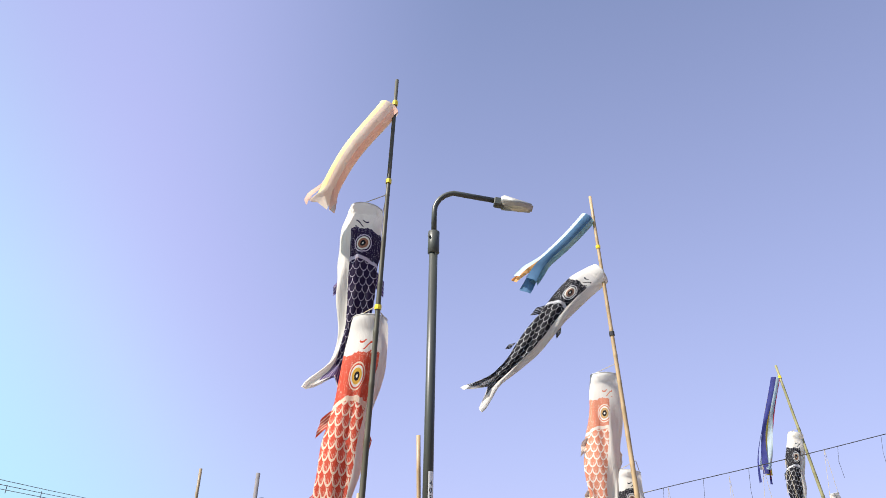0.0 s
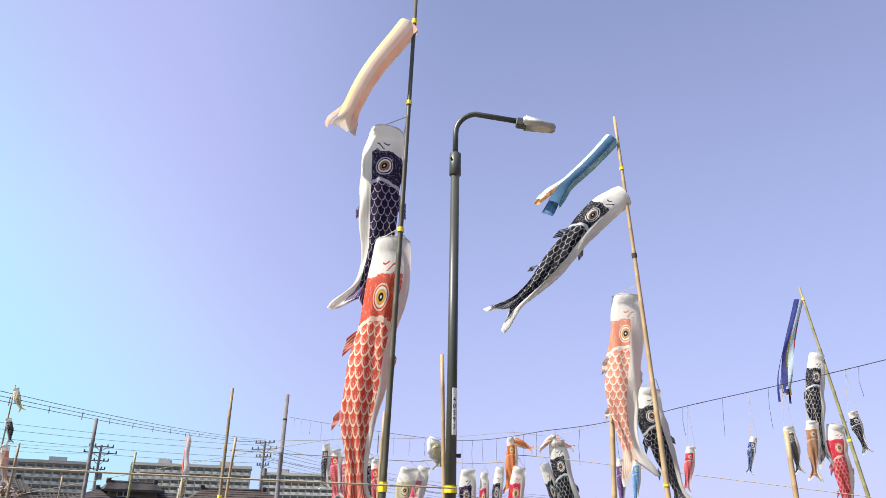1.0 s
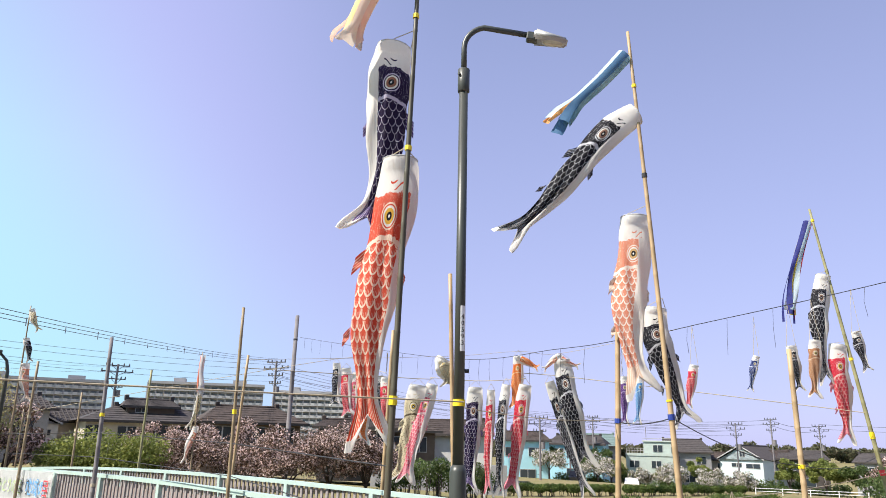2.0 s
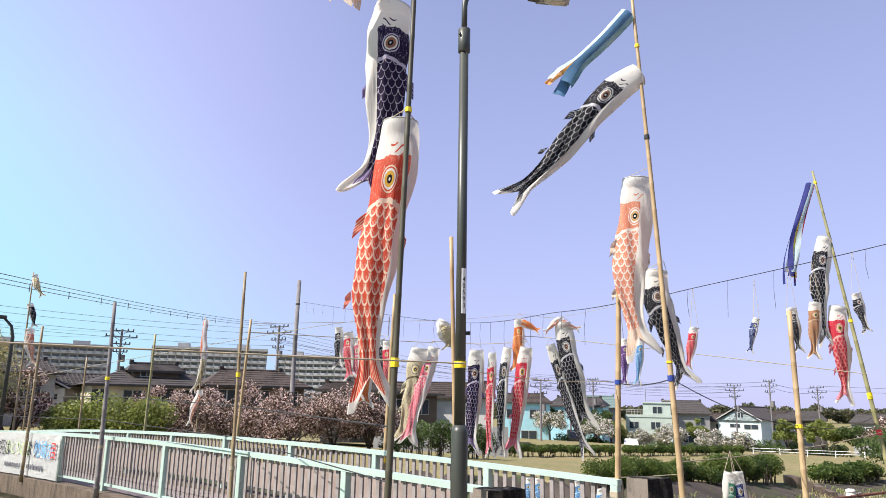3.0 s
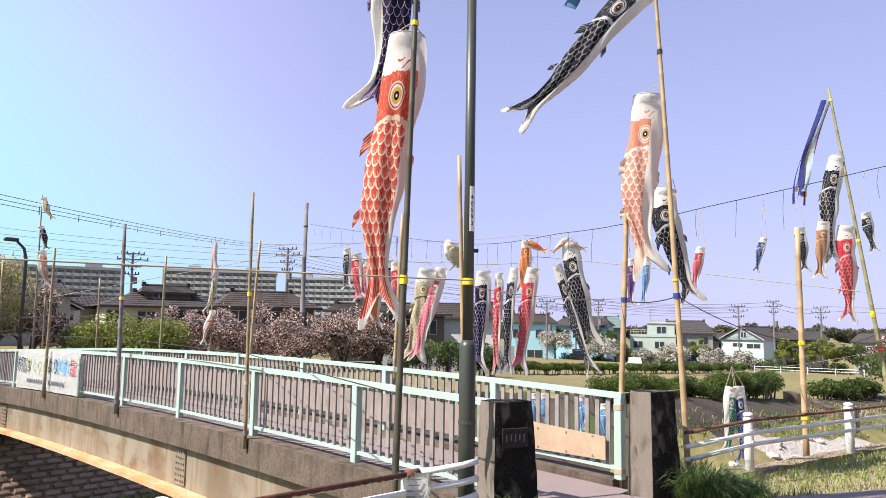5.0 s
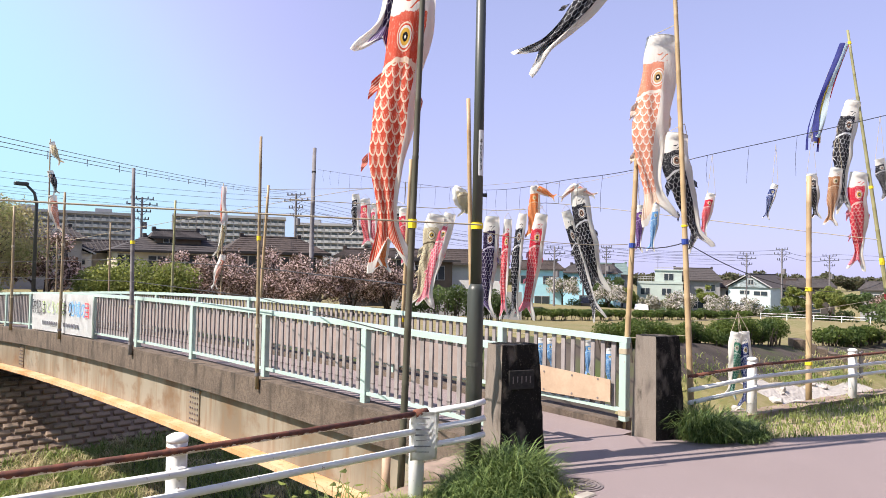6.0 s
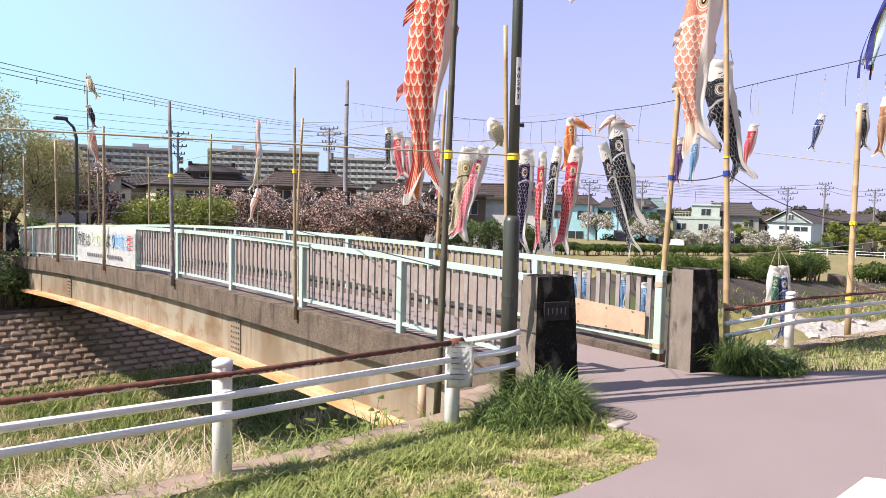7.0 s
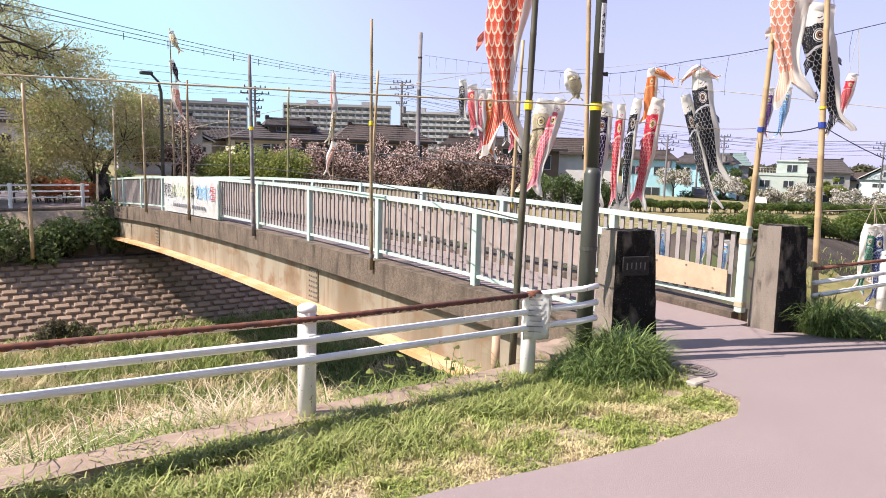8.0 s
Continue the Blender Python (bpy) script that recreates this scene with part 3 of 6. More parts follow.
bamboo("tall grey wooden pole on the far bank", (19.2, 28.0, -0.5), (19.24, 28.02, 7.35), 0.12, M["grey_pole"], [(6.2, M["black_cord"], 0.08)], 2.0, 0.75, name="wooden_pole")
bamboo("thin bamboo pole flying three streamers", (7.6, 26.97, -0.5), (7.54, 26.98, 5.95), 0.045, M["bamboo_brown"], [], 0.6, 0.4)
bamboo("thin bamboo pole flying faded streamers", (9.26, 17.73, -2.6), (9.25, 17.73, 3.9), 0.03, M["bamboo_brown"], [], 0.5, 0.4)
bamboo("pale pole on the far bank beside the tree", (2.57, 23.9, -1.7), (2.53, 23.9, 3.4), 0.06, M["bamboo_yellow"], [], 0.5, 0.8)

# ---- ropes ----
def rope(name, label, pts, r, material, category="rope"):
    return tagged(part(name, bar(pts, r, 6), material), label, category)


rope("rope", "pale rope stretched between lamp and bamboo poles", sag((4.05, 3.64, 2.03), (-4.0, 6.9, 2.1), 0.02, 8), 0.006, M["pale_cord"])
rope("rope", "thin rope stretched over the river path", [Vector((4.05, 3.64, 2.03)), *sag((4.86, 4.45, 2.05), (6.98, 4.08, 2.0), 0.05, 8)], 0.004, M["pale_cord"])
rope("cord", "black cord tied between bamboo poles", sag((7.0, 4.05, 1.98), (7.14, 3.49, 2.02), 0.04, 6), 0.006, M["black_cord"])
rope("cord", "black cord slung between bamboo poles", sag((7.14, 3.49, 2.03), (10.39, 3.28, 1.52), 0.1, 12), 0.005, M["black_cord"])
rope("cord", "black cord slung between bamboo poles", sag((10.39, 3.28, 1.52), (15.1, 3.5, 1.6), 0.1, 12), 0.005, M["black_cord"])
rope("cord", "pale cord stretched along the bank", sag((7.17, 3.45, 1.18), (15.15, 3.35, 1.36), 0.06, 12), 0.005, M["pale_cord"])

MAIN = [Vector(p) for p in ((18.9, 27.2, 6.2), (16.35, 15.46, 4.27), (12.82, 8.72, 3.72), (12.82, 7.19, 3.80), (12.82, 6.84, 3.79), (12.80, 5.73, 3.94), (13.73, 2.77, 4.51), (16.0, -4, 6.0))]


def smooth_line(ps, n):
    out = []
    for i in range(len(ps) - 1):
        a, b, c, d = ps[max(i - 1, 0)], ps[i], ps[i + 1], ps[min(i + 2, len(ps) - 1)]
        for k in range(n):
            t = k / n
            out.append(0.5 * ((2 * b) + (c - a) * t + (2 * a - 5 * b + 4 * c - d) * t * t + (3 * b - a - 3 * c + d) * t ** 3))
    return out + [ps[-1]]


main_pts = smooth_line(MAIN, 24)
hang = thing("streamer_rope", "dark rope across the river with hanging threads", "rope", (0, 0, 0))
part("rope", bar(main_pts, 0.007, 6), M["black_cord"], hang)
run = 0.0
for p, q in zip(main_pts, main_pts[1:]):
    run += (q - p).length
    if run > 0.72 and p.y > 0:
        run = 0.0
        ln = 0.5 + 0.35 * random.random()
        part("thread", bar([p, p + Vector((0.02 * random.uniform(-2, 2), 0.03, -ln * 0.5)), p + Vector((0.05 * random.uniform(-1, 1), 0.02, -ln))], 0.0035, 4), M["black_cord"], hang)
rope("rope", "thin rope from which carp streamers hang", smooth_line([Vector(p) for p in (
    (7.18, 24.4, 2.3), (13.49, 17.38, 4.1), (13.97, 16.99, 3.84), (14.51, 16.54, 3.77), (13.32, 14.92, 3.55), (7.16, 8.0, 3.0))], 5), 0.008, M["pale_cord"])
rope("rope", "thin rope from which carp streamers hang", smooth_line([Vector(p) for p in (
    (7.16, 12.1, 3.0), (11.19, 11.43, 3.07), (11.42, 11.21, 3.1), (12.07, 10.50, 3.05), (12.51, 9.97, 3.08), (12.77, 9.64, 3.12), (13.08, 9.21, 3.2), (15.1, 3.5, 2.4))], 5), 0.008, M["pale_cord"])
rope("rope", "thin rope from which knotted carp streamers hang", smooth_line([Vector(p) for p in (
    (7.17, 12.0, 3.15), (11.58, 11.04, 3.58), (12.68, 9.76, 3.72), (13.24, 8.98, 3.68), (12.80, 5.73, 3.94))], 5), 0.004, M["pale_cord"])
for z_, y_ in ((1.55, 4.2), (1.15, 4.3)):
    rope("rope", "thin dark rope strung along the bridge poles", [Vector((3.68, 4.06, z_)), Vector((4.97, 8.5, z_ + 0.1)), Vector((4.97, 12.8, z_ + 0.2)), Vector((4.97, 16.66, z_ + 0.15)), Vector((4.97, 20.5, z_ + 0.1)), Vector((4.97, 24.1, z_))], 0.006, M["black_cord"])


# ---- carp streamers ----
def carp_mat(name, ground, dark, line, eye, belly=0.36, soft=1.0, tail=None, rim=0.045):
    """Printed cloth: mouth band, face with an eye, rows of scales, rayed tail; pale belly."""
    m = Mat(name, 0.75, spec=0.25)
    u, v, _ = m.xyz(m.coord("UV"))
    wob = m.noise(9, 3, vec=m.coord("UV", (1, 1, 1))) - 0.5
    s = v - 0.5                                   # across the flat side: -0.5 back, 0.5 belly
    a = u * 27.0
    row = a.floor()
    fu = a - row
    b = v * 5.6 + (row * 0.5).fract()
    fv = b.fract() - 0.5
    d = (fu * fu * 0.8 + fv * fv * 2.4).sqrt()
    arc = (d - 0.76).abs().lt(rim)
    core = d.lt(0.38)
    k = m.mix(arc, m.mix(core, dark, dark), line)
    fan = ((fv * 5.0).fract() - 0.5).abs().lt(0.14).mn(d.gt(0.3)).mn(d.lt(0.66))
    k = m.mix(fan * (0.6 * soft), k, line)
    # face
    eu, ev = (u - 0.225) * 6.8, (s + 0.08) * 1.75
    ed = (eu * eu + ev * ev).sqrt()
    facec = m.mix((m.noise(16, 2, vec=m.coord("UV", (2.5, 1, 1))) - 0.5).abs().lt(0.006), dark, line)
    facec = m.mix((u - 0.300 - (s * s) * 0.18 + wob * 0.03).abs().lt(0.010), facec, line)
    facec = m.mix((u - 0.318 - (s * s) * 0.18 + wob * 0.03).abs().lt(0.007), facec, eye)
    for r, c in ((0.34, line), (0.30, dark), (0.26, (0.8, 0.78, 0.72)), (0.2, eye), (0.11, (0.01, 0.01, 0.012)), (0.04, (0.8, 0.8, 0.78))):
        facec = m.mix(ed.lt(r), facec, c)
    k = m.mix((u + s * s * -0.18).lt(0.31), k, facec)
    # tail rays
    rays = ((v * 16.0).fract() - 0.5).abs().lt(0.13)
    k = m.mix(u.gt(0.84), k, m.mix(rays, tail or dark, line))
    # belly and mouth
    edge = s + wob * 0.10 + (u - 0.5) * -0.06
    k = m.mix(edge.gt(0.5 - belly), k, ground)
    k = m.mix((u + wob * 0.05 + s * 0.03).lt(0.14), k, ground)
    curl = ((u * 30.0 + (v * 12.0).op("SINE") * 0.6).fract() - 0.5).abs().lt(0.12).mn(u.lt(0.13)).mn(u.gt(0.09)).mn(s.abs().lt(0.16))
    k = m.mix(curl, k, dark)
    k = m.mix(u.gt(0.965), k, ground)
    fade = m.noise(3, 4, vec=m.coord("UV", (6, 2, 1)))
    k = m.mix(fade.ramp(0.5, 0.9, 0, 0.08), k, ground)
    m.base(k).thin(k, 0.38)
    m.bump(m.noise(5, 3, vec=m.coord("UV", (1.2, 9, 1))), 0.35, 0.02)
    return m.mat


W = (0.80, 0.77, 0.72)
CM = {
    "black": carp_mat("black_printed_cloth", W, (0.012, 0.012, 0.018), (0.62, 0.62, 0.66), (0.30, 0.17, 0.12), 0.30, 0.0),
    "purple": carp_mat("purple_black_printed_cloth", W, (0.022, 0.012, 0.05), (0.60, 0.55, 0.68), (0.35, 0.16, 0.10), 0.26, 0.0, tail=(0.07, 0.03, 0.15)),
    "red": carp_mat("red_printed_cloth", W, (0.62, 0.085, 0.045), (0.82, 0.66, 0.52), (0.70, 0.42, 0.06), 0.16, rim=0.10),
    "salmon": carp_mat("faded_salmon_printed_cloth", W, (0.70, 0.27, 0.17), (0.84, 0.76, 0.68), (0.55, 0.36, 0.16), 0.42, tail=(0.75, 0.55, 0.42), rim=0.10),
    "crimson": carp_mat("crimson_printed_cloth", W, (0.62, 0.03, 0.06), (0.82, 0.55, 0.52), (0.75, 0.5, 0.1), 0.30, tail=(0.70, 0.16, 0.24), rim=0.07),
    "pink": carp_mat("pink_printed_cloth", W, (0.72, 0.12, 0.18), (0.85, 0.60, 0.60), (0.6, 0.4, 0.1), 0.38, tail=(0.78, 0.25, 0.32), rim=0.09),
    "blue": carp_mat("light_blue_printed_cloth", W, (0.12, 0.32, 0.62), (0.6, 0.75, 0.85), (0.6, 0.5, 0.2), 0.30),
    "violet": carp_mat("violet_printed_cloth", W, (0.14, 0.05, 0.24), (0.55, 0.42, 0.65), (0.6, 0.5, 0.2), 0.22),
    "gold": carp_mat("pale_gold_printed_cloth", W, (0.66, 0.58, 0.40), (0.13, 0.10, 0.06), (0.62, 0.45, 0.10), 0.25, 0.2),
    "orange": carp_mat("orange_printed_cloth", W, (0.75, 0.20, 0.04), (0.85, 0.62, 0.38), (0.7, 0.5, 0.1), 0.22),
    "brown": carp_mat("brown_printed_cloth", W, (0.42, 0.20, 0.10), (0.75, 0.58, 0.42), (0.6, 0.5, 0.2), 0.25),
    "green": carp_mat("green_printed_cloth", W, (0.06, 0.25, 0.17), (0.62, 0.75, 0.68), (0.5, 0.5, 0.3), 0.34),
    "navy": carp_mat("navy_printed_cloth", W, (0.03, 0.05, 0.18), (0.55, 0.6, 0.75), (0.5, 0.4, 0.2), 0.30),
}
M["cloth_white"] = simple("white_cloth", (0.78, 0.75, 0.71), (0.70, 0.66, 0.62), 8, 0.8)
SIDE = Vector((0.695, -0.719, 0))       # the camera's right: streamers sway and lie flat across its view
OUT = Vector((0.719, 0.695, 0))


def spine(length, t0, t1, n, wave=0.0, seed=0.0):
    """Points of a hanging streamer from its mouth: tilt from straight down goes from t0 to t1 degrees."""
    p, pts, ways = Vector((0, 0, 0)), [], []
    for i in range(n + 1):
        s = i / n
        a = radians(t0 + (t1 - t0) * s + wave * math.sin(5.2 * s + seed))
        d = (SIDE * math.sin(a) + Vector((0, 0, -math.cos(a))) + OUT * 0.10 * math.sin(4 * s + seed)).normalized()
        pts.append(p.copy())
        ways.append(d)
        p = p + d * (length / n)
    return pts, ways


def carp(kind, mouth, length, r, t0, t1, label, flip=1, fins=True, wave=9.0, tie=None, fat=0.55, group="carp streamers", taper=0.52):
    ob = thing("carp_streamer", label, "carp streamer", mouth, group=group)
    seed = mouth[0] * 7.1 + mouth[2] * 3.3
    n, sides = 44, 28
    pts, ways = spine(length, t0, t1, n, wave, seed)
    bm = bmesh.new()
    uvl = bm.loops.layers.uv.new("UVMap")
    rings = []
    for i in range(n + 1):
        s = i / n
        if s < 0.12:
            w = 0.84 + 0.16 * math.sqrt(s / 0.12)
        elif s < 0.45:
            w = 1.0
        elif s < 0.82:
            w = 1.0 - taper * smooth01(0.45, 0.82, s)
        else:
            w = 1.0 - taper + 0.62 * smooth01(0.82, 1.0, s)
        w *= 1 + 0.20 * noise.noise((s * 3.6 + seed, seed, 0.5)) * smooth01(0.05, 0.2, s)
        deep = fat * (1 - 0.75 * smooth01(0.3, 0.85, s)) if s > 0.04 else 0.9
        d = ways[i]
        lat = d.cross(OUT).normalized() * flip
        ring = []
        for k in range(sides):
            a = 2 * math.pi * k / sides
            ca, sa = math.cos(a), math.sin(a)
            f = noise.noise((s * 7 + seed, ca * 1.4, sa * 1.4)) * 0.16 * smooth01(0, 0.15, s)
            crease = 0.20 * math.sin(ca * 7 + s * 13 + seed + 2.5 * noise.noise((s * 5, ca, seed))) * smooth01(0.06, 0.3, s)
            notch = 0.0
            if s > 0.82:
                notch = -0.115 * length * (1 - min(1.0, abs(ca) * 1.25)) * ((s - 0.82) / 0.18) ** 2
            ring.append(bm.verts.new(pts[i] + lat * (ca * w * r * (1 + f)) + OUT * (sa * deep * w * r * (1 + f) + crease * r * 0.5) + d * notch))
        rings.append(ring)
    for i in range(n):
        for k in range(sides):
            f = bm.faces.new((rings[i][k], rings[i][(k + 1) % sides], rings[i + 1][(k + 1) % sides], rings[i + 1][k]))
            for lp, (ii, kk) in zip(f.loops, ((i, k), (i, k + 1), (i + 1, k + 1), (i + 1, k))):
                a = 2 * math.pi * kk / sides
                lp[uvl].uv = (ii / n, 0.5 - 0.5 * math.cos(a))
    part("body", bm, CM[kind], ob, smooth=True)
    ring_pts = []
    lat = ways[0].cross(OUT).normalized()
    for k in range(17):
        a = 2 * math.pi * k / 16
        ring_pts.append(lat * (math.cos(a) * 0.85 * r) + OUT * (math.sin(a) * 0.76 * r))
    part("mouth_ring", tube(bmesh.new(), ring_pts, max(0.006, r * 0.035), 6, False), M["white_plastic"], ob, "white mouth hoop")
    if fins:
        for s0, sgn, sz in ((0.36, -1, 0.8), (0.62, -1, 0.5), (0.40, 1, 0.55)):
            i = int(s0 * n)
            lat = ways[i].cross(OUT).normalized() * flip * -sgn
            edge = pts[i] + lat * (r * 0.9)
            bm = bmesh.new()
            uvl = bm.loops.layers.uv.new("UVMap")
            grid = []
            for a in range(5):
                rowv = []
                for b_ in range(4):
                    q = edge + ways[i] * (a / 4 * r * 1.1 * sz + b_ / 3 * r * 0.75 * sz) + lat * (b_ / 3 * r * 0.55 * sz - 0.03 * r) \
                        + OUT * (0.10 * r * math.sin(a * 1.9 + b_ + seed))
                    rowv.append(bm.verts.new(q))
                grid.append(rowv)
            for a in range(4):
                for b_ in range(3):
                    f = bm.faces.new((grid[a][b_], grid[a + 1][b_], grid[a + 1][b_ + 1], grid[a][b_ + 1]))
                    for lp, (aa, bb) in zip(f.loops, ((a, b_), (a + 1, b_), (a + 1, b_ + 1), (a, b_ + 1))):
                        lp[uvl].uv = (0.86 + 0.1 * bb / 3, 0.1 + 0.3 * aa / 4)
            part("fin", bm, CM[kind], ob, smooth=True)
    if tie:
        t = Vector(tie) - Vector(mouth)
        part("cord", bar([ring_pts[0], t], 0.004, 4), M["pale_cord"], ob)
        part("cord", bar([ring_pts[8], t], 0.004, 4), M["pale_cord"], ob)
    return ob


def ribbons(mouth, length, r, t0, t1, label, colours, tie=None, sleeve=0.3):
    """A pennant: a short sleeve that splits into coloured ribbons."""
    ob = thing("pennant_streamer", label, "streamer", mouth, group="pennant streamers")
    seed = mouth[0] * 3.3 + mouth[1]
    n = 26
    pts, ways = spine(length, t0, t1, n, 5, seed)
    cut = max(2, int(n * sleeve))
    for j, c in enumerate(colours):
        m_ = c
        a0, a1 = j / len(colours), (j + 1) / len(colours)
        bm = bmesh.new()
        rows = []
        last = n - int(random.random() * 4)
        for i in range(last + 1):
            s = i / n
            lat = ways[i].cross(OUT).normalized()
            row = []
            for k in range(5):
                a = 2 * math.pi * (a0 + (a1 - a0) * k / 4)
                w = 1 - 0.25 * s
                spread = smooth01(cut / n, 1, s)
                off = lat * math.cos(a) * r * w * (1 + 0.9 * spread) + OUT * math.sin(a) * r * w * (1 - 0.4 * spread)
                off += OUT * 0.4 * r * spread * math.sin(9 * s + j * 1.7 + k * 0.7) + lat * 0.5 * r * spread * math.sin(6 * s + j * 2.1)
                row.append(bm.verts.new(pts[i] + off))
            rows.append(row)
        for a, b in zip(rows, rows[1:]):
            for k in range(4):
                bm.faces.new((a[k], a[k + 1], b[k + 1], b[k]))
        part("ribbon", bm, m_, ob, smooth=True)
    if tie:
        part("cord", bar([(0, 0, 0.02), Vector(tie) - Vector(mouth)], 0.004, 4), M["pale_cord"], ob)
    return ob


def cloth(name, a, b):
    m = Mat(name, 0.75, spec=0.25)
    k = m.mix(m.noise(5, 4).ramp(0.35, 0.65), a, b)
    return m.base(k).thin(k, 0.4).mat


C = {k: cloth(k + "_cloth", a, b) for k, a, b in (
    ("peach", (0.78, 0.50, 0.40), (0.80, 0.60, 0.50)), ("pale_yellow", (0.80, 0.70, 0.34), (0.80, 0.74, 0.46)), ("coral", (0.76, 0.22, 0.14), (0.78, 0.34, 0.24)),
    ("cream", (0.78, 0.64, 0.54), (0.78, 0.71, 0.62)), ("teal", (0.16, 0.32, 0.39), (0.27, 0.43, 0.48)), ("sky_blue", (0.07, 0.16, 0.29), (0.10, 0.21, 0.36)),
    ("pale_blue", (0.50, 0.66, 0.74), (0.60, 0.72, 0.76)), ("orange", (0.80, 0.36, 0.12), (0.80, 0.46, 0.2)), ("navy", (0.03, 0.035, 0.17), (0.05, 0.055, 0.24)), ("yellow", (0.80, 0.62, 0.06), (0.78, 0.66, 0.18)),
    ("white", (0.80, 0.80, 0.78), (0.72, 0.74, 0.76)), ("red", (0.62, 0.05, 0.10), (0.66, 0.1, 0.12)), ("grey_green", (0.36, 0.44, 0.40), (0.45, 0.5, 0.46)))}

ribbons((3.70, 4.00, 6.20), 1.30, 0.105, -26, -24, "pale peach pennant with yellow and coral ribbons on a pole",
        [C["cream"], C["coral"], C["cream"], C["peach"], C["pale_yellow"], C["cream"], C["peach"]], (3.72, 3.95, 6.27), 0.82)
carp("purple", (3.73, 4.25, 5.15), 1.80, 0.178, -4, -16, "purple-black carp streamer with white belly on a dark pole", 1, tie=(3.71, 3.97, 5.2))
carp("red", (3.83, 4.22, 4.08), 2.45, 0.178, -1, -3, "large red carp streamer with fan-shaped scales", -1, tie=(3.69, 4.01, 4.1), fat=0.7)
ribbons((7.02, 3.75, 6.32), 1.36, 0.10, -46, -34, "teal and blue pennant with an orange ribbon", [C["teal"], C["sky_blue"], C["orange"], C["pale_blue"], C["sky_blue"], C["teal"]], (7.04, 3.69, 6.35), 0.6)
carp("black", (7.09, 3.69, 5.55), 2.25, 0.165, -52, -41, "black carp streamer with white belly blown sideways", -1, tie=(7.07, 3.63, 5.6))
carp("salmon", (7.22, 3.83, 4.32), 2.10, 0.185, -5, 8, "faded salmon carp streamer hanging on a yellow pole", -1, tie=(7.10, 3.57, 4.4), fat=0.6)
carp("black", (7.27, 3.66, 3.22), 1.32, 0.14, -2, 26, "small black carp streamer with a gold-rimmed eye", -1, tie=(7.13, 3.50, 3.3))
ribbons((14.94, 4.10, 6.18), 2.2, 0.085, -20, -12, "blue, yellow and white pennant on a leaning pole", [C["navy"], C["yellow"], C["white"], C["navy"], C["navy"], C["pale_blue"], C["red"]], (14.95, 4.0, 6.25), 0.06)
carp("black", (14.98, 3.95, 5.05), 2.2, 0.16, -8, -2, "black and white carp streamer on a leaning pole", -1, tie=(15.0, 3.85, 5.15))
carp("crimson", (15.01, 3.85, 3.67), 1.85, 0.18, -4, 0, "crimson and white carp streamer on a leaning pole", -1, tie=(15.06, 3.65, 3.75))
for kind, p, ln, r, t0, t1 in (("violet", (12.80, 7.19, 3.05), 0.95, 0.088, -5, 0), ("blue", (12.80, 6.84, 3.04), 0.93, 0.075, -9, -4), ("crimson", (12.78, 5.73, 3.19), 0.80, 0.09, -14, -9),
                              ("navy", (13.18, 4.73, 3.33), 0.65, 0.065, -18, -13), ("black", (13.37, 4.18, 3.50), 0.8, 0.10, 4, 9), ("brown", (13.48, 3.81, 3.58), 1.0, 0.11, -8, -3),
                              ("black", (13.64, 3.19, 3.71), 0.7, 0.09, 8, 13)):
    carp(kind, p, ln, r, t0, t1, f"small {kind} carp streamer hanging from the rope by a thread", -1, False, 4,
         tie=(p[0] + 0.02, p[1], p[2] + 0.75))
carp("gold", (7.59, 26.97, 5.82), 0.85, 0.11, 30, 22, "small faded pennant-like carp on a thin pole", 1, False, 10)
carp("black", (7.57, 26.97, 4.82), 0.85, 0.11, 7, 25, "small black carp streamer on a thin pole", 1, False)
carp("salmon", (7.67, 26.95, 3.97), 1.3, 0.16, 12, 5, "faded salmon carp streamer on a thin pole", 1, False)
ribbons((9.27, 17.72, 3.81), 1.1, 0.07, 4, -4, "faded grey-green and orange ribbons on a thin pole", [C["grey_green"], C["coral"], C["white"]], None, 0.3)
carp("gold", (9.31, 17.70, 2.90), 1.05, 0.075, -18, -12, "narrow pale carp streamer on a thin pole", 1, False)
carp("salmon", (9.28, 17.72, 1.95), 0.95, 0.085, -8, -14, "narrow orange carp streamer on a thin pole", 1, False)
for kind, p, ln, r, t0, t1 in (
        ("black", (13.49, 17.38, 3.96), 1.26, 0.13, -1, 9), ("crimson", (13.72, 17.19, 3.82), 1.46, 0.17, 3, 13), ("pink", (13.97, 16.99, 3.69), 1.95, 0.14, -2, 8),
        ("orange", (14.20, 16.80, 3.70), 2.13, 0.23, -6, 4), ("black", (14.51, 16.54, 3.62), 1.62, 0.13, 1, 11), ("crimson", (13.32, 14.92, 3.40), 1.63, 0.14, 0, 10),
        ("gold", (11.19, 11.43, 2.92), 2.11, 0.22, -12, -2), ("pink", (11.42, 11.21, 2.95), 2.20, 0.15, -17, -7), ("purple", (12.07, 10.50, 2.90), 2.29, 0.18, -7, 3),
        ("crimson", (12.30, 10.24, 2.85), 2.27, 0.10, -4, 6), ("black", (12.51, 9.97, 2.97), 2.40, 0.11, -8, 2), ("orange", (12.68, 9.76, 3.60), 1.17, 0.13, -6, 4),
        ("crimson", (12.77, 9.64, 2.97), 2.40, 0.16, -12, -2), ("black", (13.08, 9.21, 3.05), 2.55, 0.12, 15, 25), ("black", (13.24, 8.98, 3.53), 2.37, 0.21, 8, 20)):
    carp(kind, p, ln, r, t0 + 2, t0 + 5, f"{kind} and white carp streamer hanging in a row from a rope", -1, ln > 2, 3, tie=(p[0], p[1], p[2] + 0.15), fat=0.45, taper=0.30)
